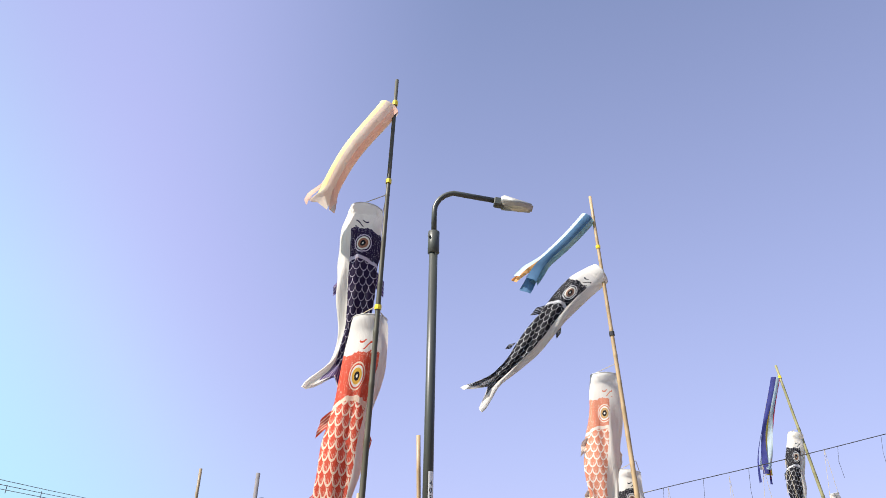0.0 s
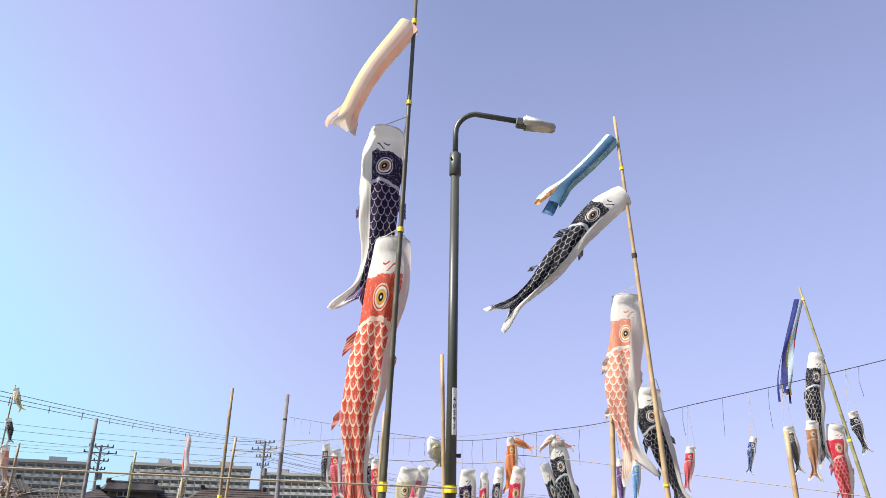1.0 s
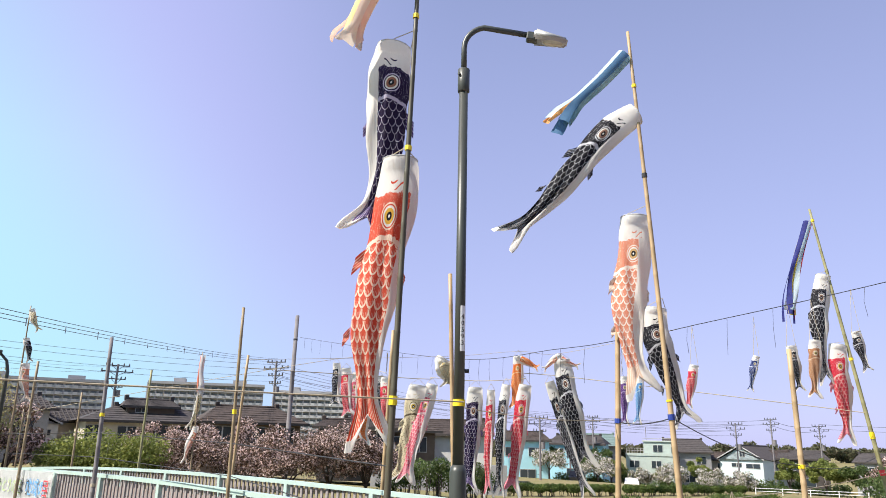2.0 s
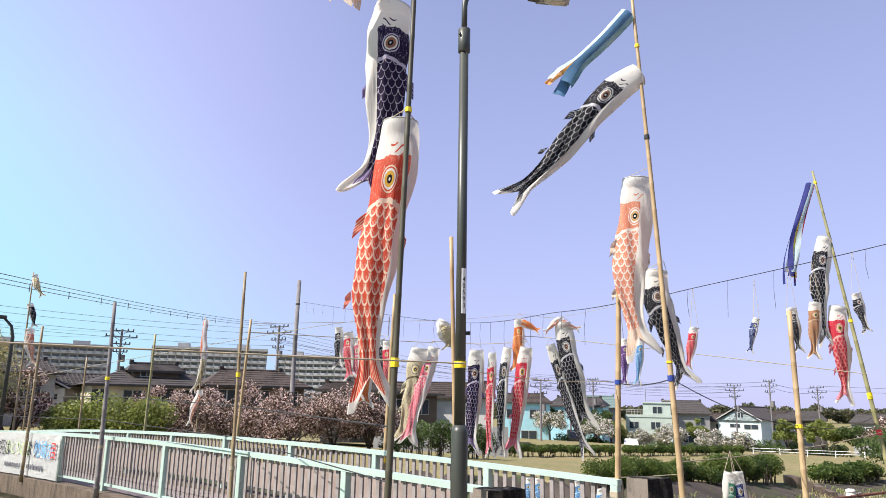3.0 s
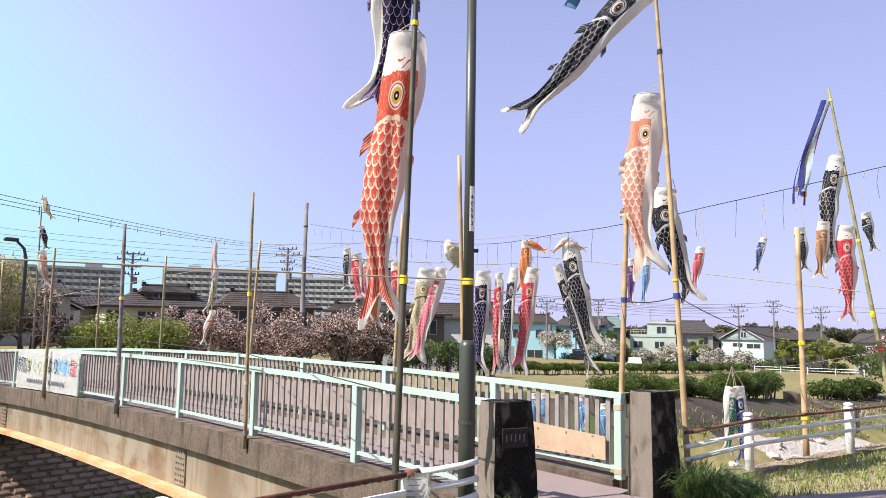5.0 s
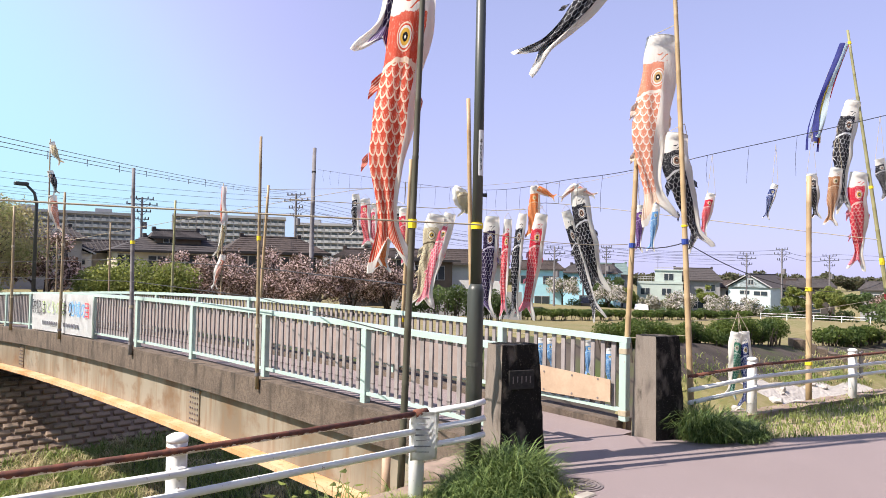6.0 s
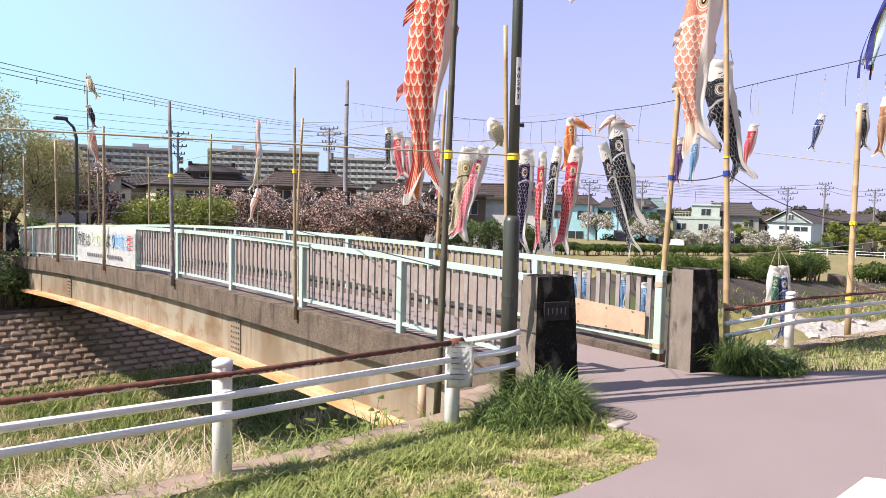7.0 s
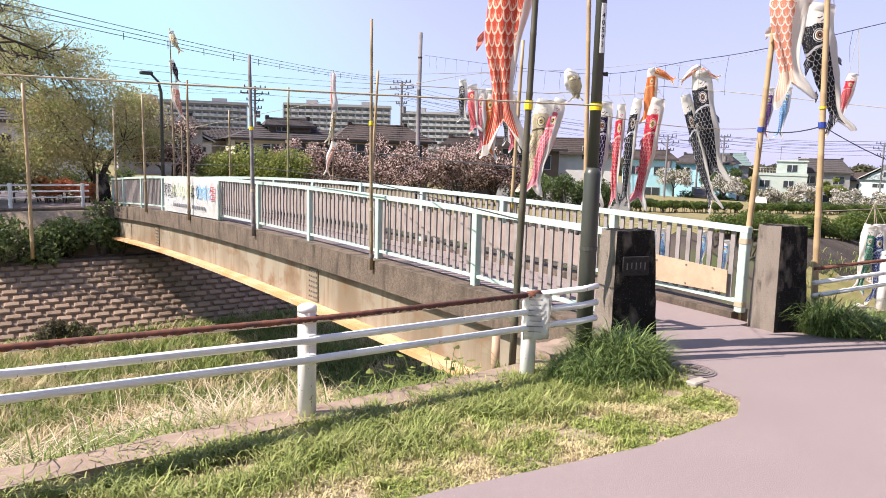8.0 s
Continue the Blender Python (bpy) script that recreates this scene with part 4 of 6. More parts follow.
carp("gold", (11.58, 11.04, 3.54), 0.66, 0.17, -20, 30, "bunched black and gold carp streamer thrown over a rope", 1, False, 25)
carp("orange", (12.58, 9.72, 3.57), 0.55, 0.08, 50, 80, "orange and white carp end thrown over a rope", 1, False, 12)
carp("salmon", (13.12, 8.98, 3.62), 0.54, 0.07, 50, 72, "pale knotted carp end on a rope", 1, False, 12)
carp("salmon", (13.12, 8.98, 3.62), 0.48, 0.06, -40, -60, "pale knotted carp end on a rope", 1, False, 12)
carp("green", (9.27, 3.80, 0.93), 0.88, 0.082, -10, -2, "green and white carp streamer hanging low behind the fence", 1, False, tie=(9.26, 3.78, 1.2))
carp("navy", (9.34, 3.73, 0.94), 1.02, 0.075, -1, 3, "blue and white carp streamer hanging low behind the fence", -1, False, tie=(9.26, 3.78, 1.2))
for p in ((12.00, 9.01, 0.28), (12.11, 8.85, 0.28), (12.55, 8.21, 0.27), (12.79, 7.84, 0.12)):
    carp("blue", p, 0.75, 0.09, 3, 0, "small blue and white carp streamer hanging low over the river", -1, False)
rope("rope", "thin low rope over the river with small streamers", sag((11.0, 10.6, 0.5), (13.6, 6.6, 0.45), 0.15, 10), 0.006, M["pale_cord"])

# ---- river fences ----
def fence(label, pts, posts, heights, tops, capm, rise=0.0, joint=None):
    f = thing("pipe_fence", label, "fence", group="river fences")
    pts = [Vector((x, y, 0)) for x, y in pts]
    lift_ = lambda x: rise * (min(max(1.79 - x, 0), 4) + 3.4 * min(max(x - 3.54, 0), 0.5))
    for z, m_, r in zip(heights, tops, (0.021, 0.024, 0.024)):
        line = [p + Vector((0, -0.01, z + lift_(p.x))) for p in pts]
        cut = joint if joint and m_ is M["rust_pipe"] else len(line)
        part("rail", bar(line[:cut], r, 10), m_, f, "rusted top pipe" if m_ is M["rust_pipe"] else "white painted pipe", smooth=True)
        if cut < len(line):
            part("rail", bar(line[cut - 1:], r + 0.002, 10), M["white_pipe"], f, "white painted pipe", smooth=True)
            part("pipe_joint", bar([line[cut - 1] - Vector((0.05, -0.003, 0)), line[cut - 1] + Vector((0.05, -0.02, 0.004))], r + 0.012, 10), m_, f, "rusted pipe joint", smooth=True)
    bm = bmesh.new()
    tube(bm, [(0, 0, -0.15), (0, 0, 0.675), (0, 0, 0.69)], [0.057, 0.057, 0.045], 16)
    first = None
    for x, y in posts:
        if 3.5 < x < 3.6:
            share("post", first.data, f, pose(x, y, -0.11))
            continue
        if first is None:
            first = part("post", bm, M["white_pipe"], f, smooth=True)
            first.matrix_basis = pose(x, y, 0)
        else:
            share("post", first.data, f, pose(x, y, 0))
        part("cap", bar([(x, y, 0.665), (x, y, 0.695), (x, y, 0.71)], [0.061, 0.06, 0.035], 18), M["white_pipe"], f, "chipped white cap" if capm is M["rust_pipe"] else "", smooth=True)
        part("collar", bar([(x, y, 0.60), (x, y, 0.64)], 0.0605, 18), capm, f, "rusted collar" if capm is M["rust_pipe"] else "", smooth=True)
        for z in heights[1:]:
            zz = z + lift_(x)
            brk = part("bracket", boxed(x - 0.03, x + 0.03, y - 0.075, y - 0.03, zz - 0.036, zz + 0.036, bevel=0.008), M["white_pipe"], f)
            part("bolt", bar([(x + 0.012, y - 0.082, zz), (x + 0.012, y - 0.074, zz)], 0.010, 6), M["iron"], brk, "dark bolt head")
    return f


WP, RP = M["white_pipe"], M["rust_pipe"]
fence("white pipe fence with a rusted top rail along the river bank",
      [(-5.0, 4.02), (-2.0, 3.95), (0.2, 3.86), (1.79, 3.85), (3.54, 3.76), (3.90, 3.60), (4.04, 3.58)], [(-4.2, 4.02), (-1.0, 3.95), (1.79, 3.91), (3.56, 3.80)], (0.625, 0.50, 0.378), (RP, WP, WP), RP, 0.031, 5)
fence("white pipe fence beside the bridge along the river bank",
      [(7.0, 3.36), (8.58, 3.28), (10.85, 2.82), (13.1, 2.38), (16.5, 1.65), (22, 0.5)], [(8.58, 3.33), (10.87, 2.86), (13.1, 2.42), (15.4, 1.95)], (0.62, 0.48, 0.35), (RP, WP, WP), WP)
pl_ = tagged(part("sign_plate", boxed(10.93, 11.07, 2.78, 2.80, 0.30, 0.66, bevel=0.004), M["grey_steel"]), "small grey metal plate fixed to the fence", "plate")
kerb = thing("kerb", "mossy concrete kerb under the river fence", "kerb", kind="structure")
for i in range(5):
    x0, x1 = -6 + i * 2.0, -6 + i * 2.0 + 1.97
    part("kerb_stone", worn(boxed(x0, x1, 3.80, 4.04, -0.25, 0.008 - 0.008 * (i % 3)), 0.010, 9, 6.0), M["kerb"], kerb)
for i in range(5):
    x0 = 7.3 + 2.0 * i
    ks = part("kerb_stone", worn(boxed(0, 2.02, -0.11, 0.11, -0.25, 0.05), 0.016, 8, 5.0), M["kerb"], kerb)
    ks.matrix_basis = pose(x0, near_edge(x0) - 0.12, 0, 0, 0, -11.3)
part("kerb_stone", worn(boxed(4.0 - 0.02, 4.5, 3.82, 4.3, -0.2, 0.05), 0.014, 6, 5.0), M["kerb"], kerb)

# notice tied to the fence
note = thing("notice_sheet", "crumpled white notice sheet tied to the fence", "notice", (3.54, 3.72, 0))
bm = bmesh.new()
g = [[bm.verts.new((-0.085 + 0.19 * i / 8 + 0.012 * (j / 8) * i / 8, -0.022 + 0.012 * math.sin(i * 1.1 + j * 0.5), 0.29 + 0.345 * j / 8 + 0.012 * i / 8)) for i in range(9)] for j in range(9)]
for j in range(8):
    for i in range(8):
        bm.faces.new((g[j][i], g[j][i + 1], g[j + 1][i + 1], g[j + 1][i]))
bmesh.ops.solidify(bm, geom=bm.faces[:], thickness=0.002)
sheet = part("sheet", bm, M["white_sheet"], note, smooth=True)
for j, (w, h) in enumerate(((0.10, 0.009), (0.08, 0.006), (0.10, 0.011), (0.11, 0.009), (0.09, 0.005), (0.12, 0.009), (0.10, 0.005))):
    z = 0.60 - j * 0.040
    part("text_bar", boxed(-w / 2, w / 2, -0.040, -0.0365, z - h / 2, z + h / 2), M["ink_grey"], note)
note.matrix_basis = pose(3.54, 3.72, 0, 0, 0, -42)

# banner on the railing
ban = thing("banner", "white crime-prevention banner with coloured lettering on the railing", "banner", (5.06, 17.0, 0))
bm = bmesh.new()
for i in range(13):
    y = -2.02 + 4.04 * i / 12
    h = arch(17.0 + y)
    wv = 0.012 * math.sin(i * 1.3)
    bm.verts.new((wv, y, h + 0.10))
    bm.verts.new((wv, y, h + 0.955))
bm.verts.ensure_lookup_table()
for i in range(12):
    bm.faces.new([bm.verts[2 * i + q] for q in (0, 2, 3, 1)])
bmesh.ops.solidify(bm, geom=bm.faces[:], thickness=0.004)
part("sheet", bm, M["white_sheet"], ban)
for txt, yc, m_, sz in (("防犯は", 1.45, "ink", 0.36), ("ひとりの目", 0.38, "ink_green", 0.33), ("より", -0.57, "ink", 0.36), ("地域の", -1.20, "ink_blue", 0.36), ("目", -1.77, "ink_red", 0.36)):
    lettering(txt, sz, M[m_], ban, pose(-0.025, yc, arch(17 + yc) + 0.62, 90, 0, -90))
for k in range(15):
    yc = 1.1 - k * 0.165
    if k != 8:
        part("text_bar", boxed(-0.028, -0.024, yc - 0.05, yc + 0.05, arch(17 + yc) + 0.25, arch(17 + yc) + 0.33), M["ink_grey"], ban)

# plywood sheet on the far railing
ply = thing("plywood_sheet", "worn plywood sheet fixed to the bridge railing", "board", (6.90, 4.78, 0))
bm = boxed(-0.012, 0.0, -0.56, 0.60, 0.24, 0.56)
for v in bm.verts:
    if v.co.y < 0 and v.co.z > 0.5:
        v.co.z -= 0.07
part("board", bm, M["plywood"], ply)
for y in (-0.4, -0.05, 0.35):
    for z in (0.27, 0.48):
        part("screw", bar([(-0.018, y, z), (-0.010, y, z)], 0.012, 8), M["iron"], ply)
M["old_board"] = simple("grey_pink_boards", (0.31, 0.247, 0.22), (0.22, 0.17, 0.148), 3, 0.85)
tagged(part("plank", along(6.86, 6.88, 0.2, 0.60, 6.3, 24.5), M["old_board"]), "long pale boards along the far railing", "board")

# manhole cover
mh = thing("manhole_cover", "round ribbed iron manhole cover in the path", "manhole cover", (4.66, 3.10, 0.03))
part("lid", bar([(0, 0, -0.02), (0, 0, 0.006), (0, 0, 0.008)], [0.17, 0.17, 0.165], 32), M["iron"], mh)
for r in (0.04, 0.075, 0.11, 0.145):
    ringp = [(r * math.cos(a), r * math.sin(a), 0.010) for a in [2 * math.pi * k / 28 for k in range(29)]]
    part("rib", tube(bmesh.new(), ringp, 0.006, 4, False), M["iron"], mh)
tagged(part("kerb_block", boxed(4.36, 4.54, 2.88, 2.97, -0.02, 0.045, bevel=0.01), M["pale_concrete"]), "small pale concrete block at the grass edge", "block")
M["road_paint"] = simple("worn_road_paint", (0.80, 0.80, 0.78), (0.62, 0.60, 0.58), 9, 0.7)
flat_sheet("road_marking", [(3.72, 1.36), (4.75, 1.36), (4.95, 1.05), (3.4, 1.05)], 0.034, M["road_paint"], "white painted road marking on the path", 0.003)

M["drain"] = simple("tan_drain_pipe", (0.46, 0.32, 0.22), (0.38, 0.25, 0.17), 7, 0.6)
# girder splice plates and bridge drain pipes
for y in (8.9 + 1.6, 19.9):
    part("splice_plate", boxed(5.085, 5.108, y - 0.16, y + 0.16, arch(y) - 0.88, arch(y) - 0.36), M["girder"], bridge)
    for a in range(4):
        for b_ in range(6):
            part("bolt", bar([(5.07, y - 0.12 + a * 0.08, arch(y) - 0.82 + b_ * 0.085), (5.086, y - 0.12 + a * 0.08, arch(y) - 0.82 + b_ * 0.085)], 0.016, 6), M["iron"], bridge)
for y in (5.35, 25.0):
    part("stiffener", boxed(4.98, 5.11, y - 0.012, y + 0.012, arch(y) - 0.92, arch(y) - 0.3), M["girder"], bridge)
part("drain_pipe", bar([(4.72, 5.48, -0.75), (4.72, 5.48, -0.2)], 0.045, 14), M["drain"], bridge, "tan drain pipe below the deck", smooth=True)

# ---- block wall of the far bank ----
m = Mat("brown_wall_block", 0.95, spec=0.25)
k = m.mix(m.rnd(), (0.25, 0.18, 0.13), (0.36, 0.265, 0.195))
k = m.mix(m.noise(0.7, 5).ramp(0.50, 0.68), k, (0.15, 0.11, 0.08))
k = m.mix(m.noise(50, 4).ramp(0.5, 0.8), k, (0.33, 0.27, 0.22))
M["block"] = m.base(k).bump(m.noise(60, 4), 0.6, 0.008).mat
M["mortar"] = simple("brown_mortar", (0.20, 0.145, 0.105), (0.27, 0.20, 0.145), 2, 0.95)

WALL_TOP, WALL_RUN = -1.90, 2.4
wall = thing("retaining_wall", "sloping brown block retaining wall of the far bank", "wall", (0, 21.9, BED), kind="structure")
SL = math.hypot(WALL_RUN, WALL_TOP - BED)
bm = boxed(-14, 13, -0.0, 0.25, -0.6, SL)
back = part("backing", bm, M["mortar"], wall)
back.matrix_basis = pose(0, 0, 0, -math.degrees(math.atan2(WALL_RUN, WALL_TOP - BED)), 0, 0)
TILT = pose(0, 0, 0, -math.degrees(math.atan2(WALL_RUN, WALL_TOP - BED)), 0, 0)
part("coping", boxed(-14, 13, -0.06, 0.5, -0.12, 0.04, bevel=0.02), M["concrete"], wall).matrix_basis = pose(0, WALL_RUN, WALL_TOP - BED)
flat_sheet("ledge", [(-14, 24.3), (13, 24.3), (13, 26.0), (-14, 26.0)], WALL_TOP + 0.02, M["soil"], "soil ledge above the block wall", 0.6)

# ---- far bank, left ----
flat_sheet("side_road", [(-40, 26.6), (5.0, 26.6), (5.0, 40), (-40, 40)], -0.40, M["asphalt"], "grey asphalt road on the far bank", 1.2)
tagged(part("bank_wall", boxed(-40, 4.8, 25.9, 26.6, -1.9, -0.38), M["concrete"]), "low dark stone wall of the far bank", "wall", kind="structure")
ff = thing("pipe_fence", "white pipe fence on the far bank road", "fence", (0, 26.4, -0.4), group="river fences")
for z in (0.35, 0.55, 0.75):
    part("rail", bar([(-12, 0, z), (4.6, 0, z)], 0.025, 8), WP, ff)
for x in (-9, -6, -3.0, -0.2, 2.3, 4.4):
    part("post", bar([(x, 0, 0), (x, 0, 0.82)], 0.06, 12), WP, ff)

# ---- foliage tools ----
def leaf_cloud(rng, centres, radii, count, size, flat=0.0):
    """Many small leaf quads scattered in soft clumps: verts and faces."""
    ci = rng.integers(0, len(centres), count)
    d = rng.normal(size=(count, 3))
    d /= np.linalg.norm(d, axis=1)[:, None] + 1e-9
    rr = np.clip(rng.random(count) ** 0.45, 0, 1)[:, None]
    p = np.array(centres)[ci] + d * rr * np.array(radii)[ci][:, None] * np.array([1, 1, 0.75 - flat])
    a, b = rng.normal(size=(count, 3)), rng.normal(size=(count, 3))
    a /= np.linalg.norm(a, axis=1)[:, None]
    b -= (a * b).sum(1)[:, None] * a
    b /= np.linalg.norm(b, axis=1)[:, None]
    s = (size * (0.6 + 0.8 * rng.random(count)))[:, None]
    v = np.stack([p - a * s, p + b * s * 0.45, p + a * s, p - b * s * 0.45], 1).reshape(-1, 3)
    f = np.arange(count * 4).reshape(-1, 4)
    return v, f


def mesh_part(name, v, f, material, parent, kind=""):
    me = bpy.data.meshes.new(name)
    me.from_pydata(v.tolist(), [], f.tolist())
    me.materials.append(material)
    ob = new(name, me)
    if parent:
        ob.parent = parent
    return tagged(ob, kind=kind) if kind else ob


def blossom_mat(name, petal, dark, share_):
    """Pale petals among dark leaves and twigs."""
    m = Mat(name, 0.6, spec=0.25)
    r = m.island()
    k = m.mix(r.gt(1 - share_), m.mix(r * 1.6, dark, tuple(2.2 * q for q in dark)), m.mix(m.noise(3).ramp(0.3, 0.7), petal, tuple(0.75 * q for q in petal)))
    m.base(k).thin(k, 0.35)
    return m.mat


LEAF = {
    "spring": leaf_mat("spring_leaves", (0.16, 0.20, 0.06), (0.46, 0.47, 0.21), (0.38, 0.31, 0.17)),
    "green": leaf_mat("green_leaves", (0.06, 0.10, 0.03), (0.14, 0.19, 0.06), (0.08, 0.11, 0.04)),
    "bright": leaf_mat("bright_shrub_leaves", (0.17, 0.21, 0.045), (0.36, 0.38, 0.11), (0.13, 0.16, 0.045)),
    "glossy": leaf_mat("glossy_shrub_leaves", (0.09, 0.14, 0.045), (0.26, 0.31, 0.13), (0.14, 0.18, 0.07)),
    "hedge": leaf_mat("hedge_leaves", (0.07, 0.115, 0.025), (0.17, 0.215, 0.05), (0.05, 0.085, 0.025)),
    "pink": blossom_mat("faded_pink_blossom", (0.74, 0.56, 0.52), (0.075, 0.05, 0.035), 0.42),
    "white": blossom_mat("white_blossom", (0.76, 0.70, 0.66), (0.09, 0.10, 0.04), 0.55),
    "azalea": leaf_mat("red_azalea_leaves", (0.46, 0.13, 0.07), (0.58, 0.24, 0.13), (0.26, 0.15, 0.06)),
    "wood": leaf_mat("far_wood_leaves", (0.10, 0.12, 0.06), (0.15, 0.15, 0.08), (0.12, 0.10, 0.07)),
}
M["bark"] = simple("dark_bark", (0.055, 0.042, 0.035), (0.09, 0.07, 0.058), 9, 0.9, bump=0.5)


def tree(name, label, foot, height, spread, kind, leaves, size, clumps=16, trunk=0.12, low=0.3, seed=1, category="tree", puff=1.0, flat=0.0):
    rng = np.random.default_rng(seed)
    t = thing(name, label, category, foot, group="")
    bm = bmesh.new()
    fork = height * low
    tube(bm, [(0, 0, -0.3), (0.02, 0.01, fork * 0.5), (0.0, 0.03, fork)], [trunk * 1.25, trunk, trunk * 0.8], 9)
    cs, rs = [], []
    limbs = []
    for i in range(max(4, min(9, clumps // 6))):
        a = 2.4 * i + 0.6 * rng.random()
        out = spread * (0.55 + 0.2 * rng.random())
        top = height * (low + (1 - low) * (0.35 + 0.35 * rng.random()))
        line = [Vector((0, 0, fork * 0.92)), Vector((out * 0.35 * math.cos(a), out * 0.35 * math.sin(a), fork + (top - fork) * 0.55)),
                Vector((out * 0.7 * math.cos(a + 0.2), out * 0.7 * math.sin(a + 0.2), fork + (top - fork) * 0.75)),
                Vector((out * math.cos(a + 0.1), out * math.sin(a + 0.1), top))]
        tube(bm, line, [trunk * 0.5, trunk * 0.34, trunk * 0.22, trunk * 0.1], 7)
        limbs += line[1:] + [line[1].lerp(line[2], 0.5), line[2].lerp(line[3], 0.5)]
    for i in range(clumps):
        a = 2.4 * i + rng.random()
        rad = spread * (0.25 + 0.75 * math.sqrt((i + 0.5) / clumps))
        z = height * (low + (1 - low) * (0.25 + 0.7 * rng.random() * (1 - 0.55 * (rad / spread) ** 2)))
        c = np.array([rad * math.cos(a) * 0.85, rad * math.sin(a) * 0.85, z])
        cs.append(c)
        rs.append(spread * (0.20 + 0.22 * rng.random()) * puff)
        cv = Vector(c)
        root = min(limbs, key=lambda q: (q - cv).length)
        mid = root.lerp(cv, 0.55) + Vector(rng.normal(size=3) * 0.03 * spread)
        tube(bm, [root, mid, cv], [trunk * 0.16, trunk * 0.1, trunk * 0.03], 5)
        for _ in range(2):
            e = c + rng.normal(size=3) * rs[-1] * 0.6
            tube(bm, [mid, tuple(e)], [trunk * 0.08, trunk * 0.02], 4)
    part("trunk", bm, M["bark"], t, smooth=True)
    v, f = leaf_cloud(rng, cs, rs, leaves, size, flat)
    mesh_part("crown", v, f, LEAF[kind], t)
    return t


def shrub_row(name, label, a, b, depth, height, kind, leaves, size, seed, category="hedge", uneven=0.15):
    """A hedge or a row of shrubs from a to b."""
    rng = np.random.default_rng(seed)
    a, b = np.array(a, float), np.array(b, float)
    n = max(5, int(np.linalg.norm(b - a) / (depth * 0.3)))
    cs = [a + (b - a) * (i + 0.5) / n + [depth * 0.25 * rng.normal(), depth * 0.25 * rng.normal(), height * (0.55 + uneven * rng.normal())] for i in range(n)]
    rs = [max(depth, height) * (0.34 + uneven * rng.random()) for _ in range(n)]
    v, f = leaf_cloud(rng, cs, rs, leaves, size)
    z0 = np.minimum(a[2], b[2])
    v[:, 2] = np.maximum(v[:, 2], z0 - 0.1)
    t = thing(name, label, category, (0, 0, 0))
    mesh_part("leaves", v, f, LEAF[kind], t)
    bm = bmesh.new()
    for c in cs:
        for _ in range(3):
            o = rng.normal(size=2) * depth * 0.2
            tube(bm, [(c[0] + o[0] * 0.3, c[1] + o[1] * 0.3, z0 - 0.15), (c[0] + o[0], c[1] + o[1], c[2])], [0.03, 0.012], 5)
    tagged(part("brushwood", bm, M["bark"], t), kind="stuff")
    return t


# ---- trees and hedges ----
shrub_row("tree_row", "leafy spring undergrowth beside the far road", (-7, 30.5, -0.5), (4.6, 29.6, -0.5), 2.2, 2.6, "spring", 20000, 0.07, 83, "trees", 0.22)
shrub_row("tree_row", "dark green trees along the far road", (-16, 56, -0.5), (7, 54, -0.5), 3.0, 3.2, "green", 12000, 0.14, 81, "trees", 0.25)
shrub_row("shrub", "dark garden shrubs behind the far road", (-12, 40.5, -0.5), (8, 36.5, -0.5), 1.2, 1.3, "green", 9000, 0.10, 82, "shrub", 0.25)
tree("cherry_tree", "large old cherry tree with fresh spring leaves and dark limbs", (0.0, 31.0, -0.4), 8.4, 6.6, "spring", 88000, 0.041, 170, 0.30, 0.2, 3, puff=0.42, flat=0.40)
tree("tree", "leafy green tree beside the far road", (-3.6, 30.5, -0.4), 7.0, 3.2, "spring", 8000, 0.11, 20, 0.2, 0.3, 4)
tree("tree", "low leafy tree behind the far bridge end", (5.7, 31.0, -0.4), 5.6, 3.1, "spring", 36000, 0.05, 60, 0.12, 0.06, 5)
tree("tree", "dark blossom tree behind the bridge end", (8.6, 31.0, -0.45), 3.2, 1.7, "pink", 5000, 0.08, 14, 0.12, 0.15, 6)
shrub_row("shrub", "bright green spring shrub behind the bridge", (9.8, 29.3, -0.45), (12.9, 28.1, -0.45), 1.3, 2.6, "bright", 14000, 0.065, 7, "shrub")
for i, (x, y, h, sp) in enumerate(((14.2, 29.4, 3.0, 1.9), (16.4, 28.6, 3.3, 2.0), (18.2, 26.4, 2.9, 1.8), (19.7, 25.4, 3.3, 1.8), (20.9, 24.4, 2.9, 1.5))):
    tree("blossom_tree", "low cherry tree with faded pink blossom and dark leaves", (x, y, -0.5), h, sp, "pink", 11000, 0.055, 34, 0.10, 0.06, 20 + i)
shrub_row("shrub", "dark green shrubs by the garden wall", (22.5, 24.5, -0.6), (30, 25, -1.0), 1.2, 1.5, "green", 7000, 0.08, 9, "shrub")
shrub_row("shrub", "glossy green shrubs on the wall ledge", (-6, 24.9, -1.86), (5.6, 24.9, -1.86), 1.3, 1.6, "glossy", 24000, 0.075, 10, "shrub", 0.2)
shrub_row("azalea_bush", "round red-leaved azalea bush by the road", (3.4, 28.9, -0.4), (5.3, 28.7, -0.4), 0.9, 0.95, "azalea", 4500, 0.05, 11, "bush")
shrub_row("hedge", "long clipped green hedge behind the field", (36.5, 34.6, -1.75), (59.5, 23.5, -1.98), 1.1, 0.82, "hedge", 64000, 0.06, 12, "hedge", 0.03)
shrub_row("hedge", "clipped hedge along the river slope", (18.6, 11.6, -0.55), (25.8, 11.1, -0.85), 0.85, 0.72, "hedge", 34000, 0.036, 13, "hedge", 0.2)
shrub_row("hedge", "clipped hedge along the river slope", (25.7, 11.0, -0.9), (31.0, 10.9, -1.15), 0.95, 0.95, "hedge", 28000, 0.036, 14, "hedge", 0.2)
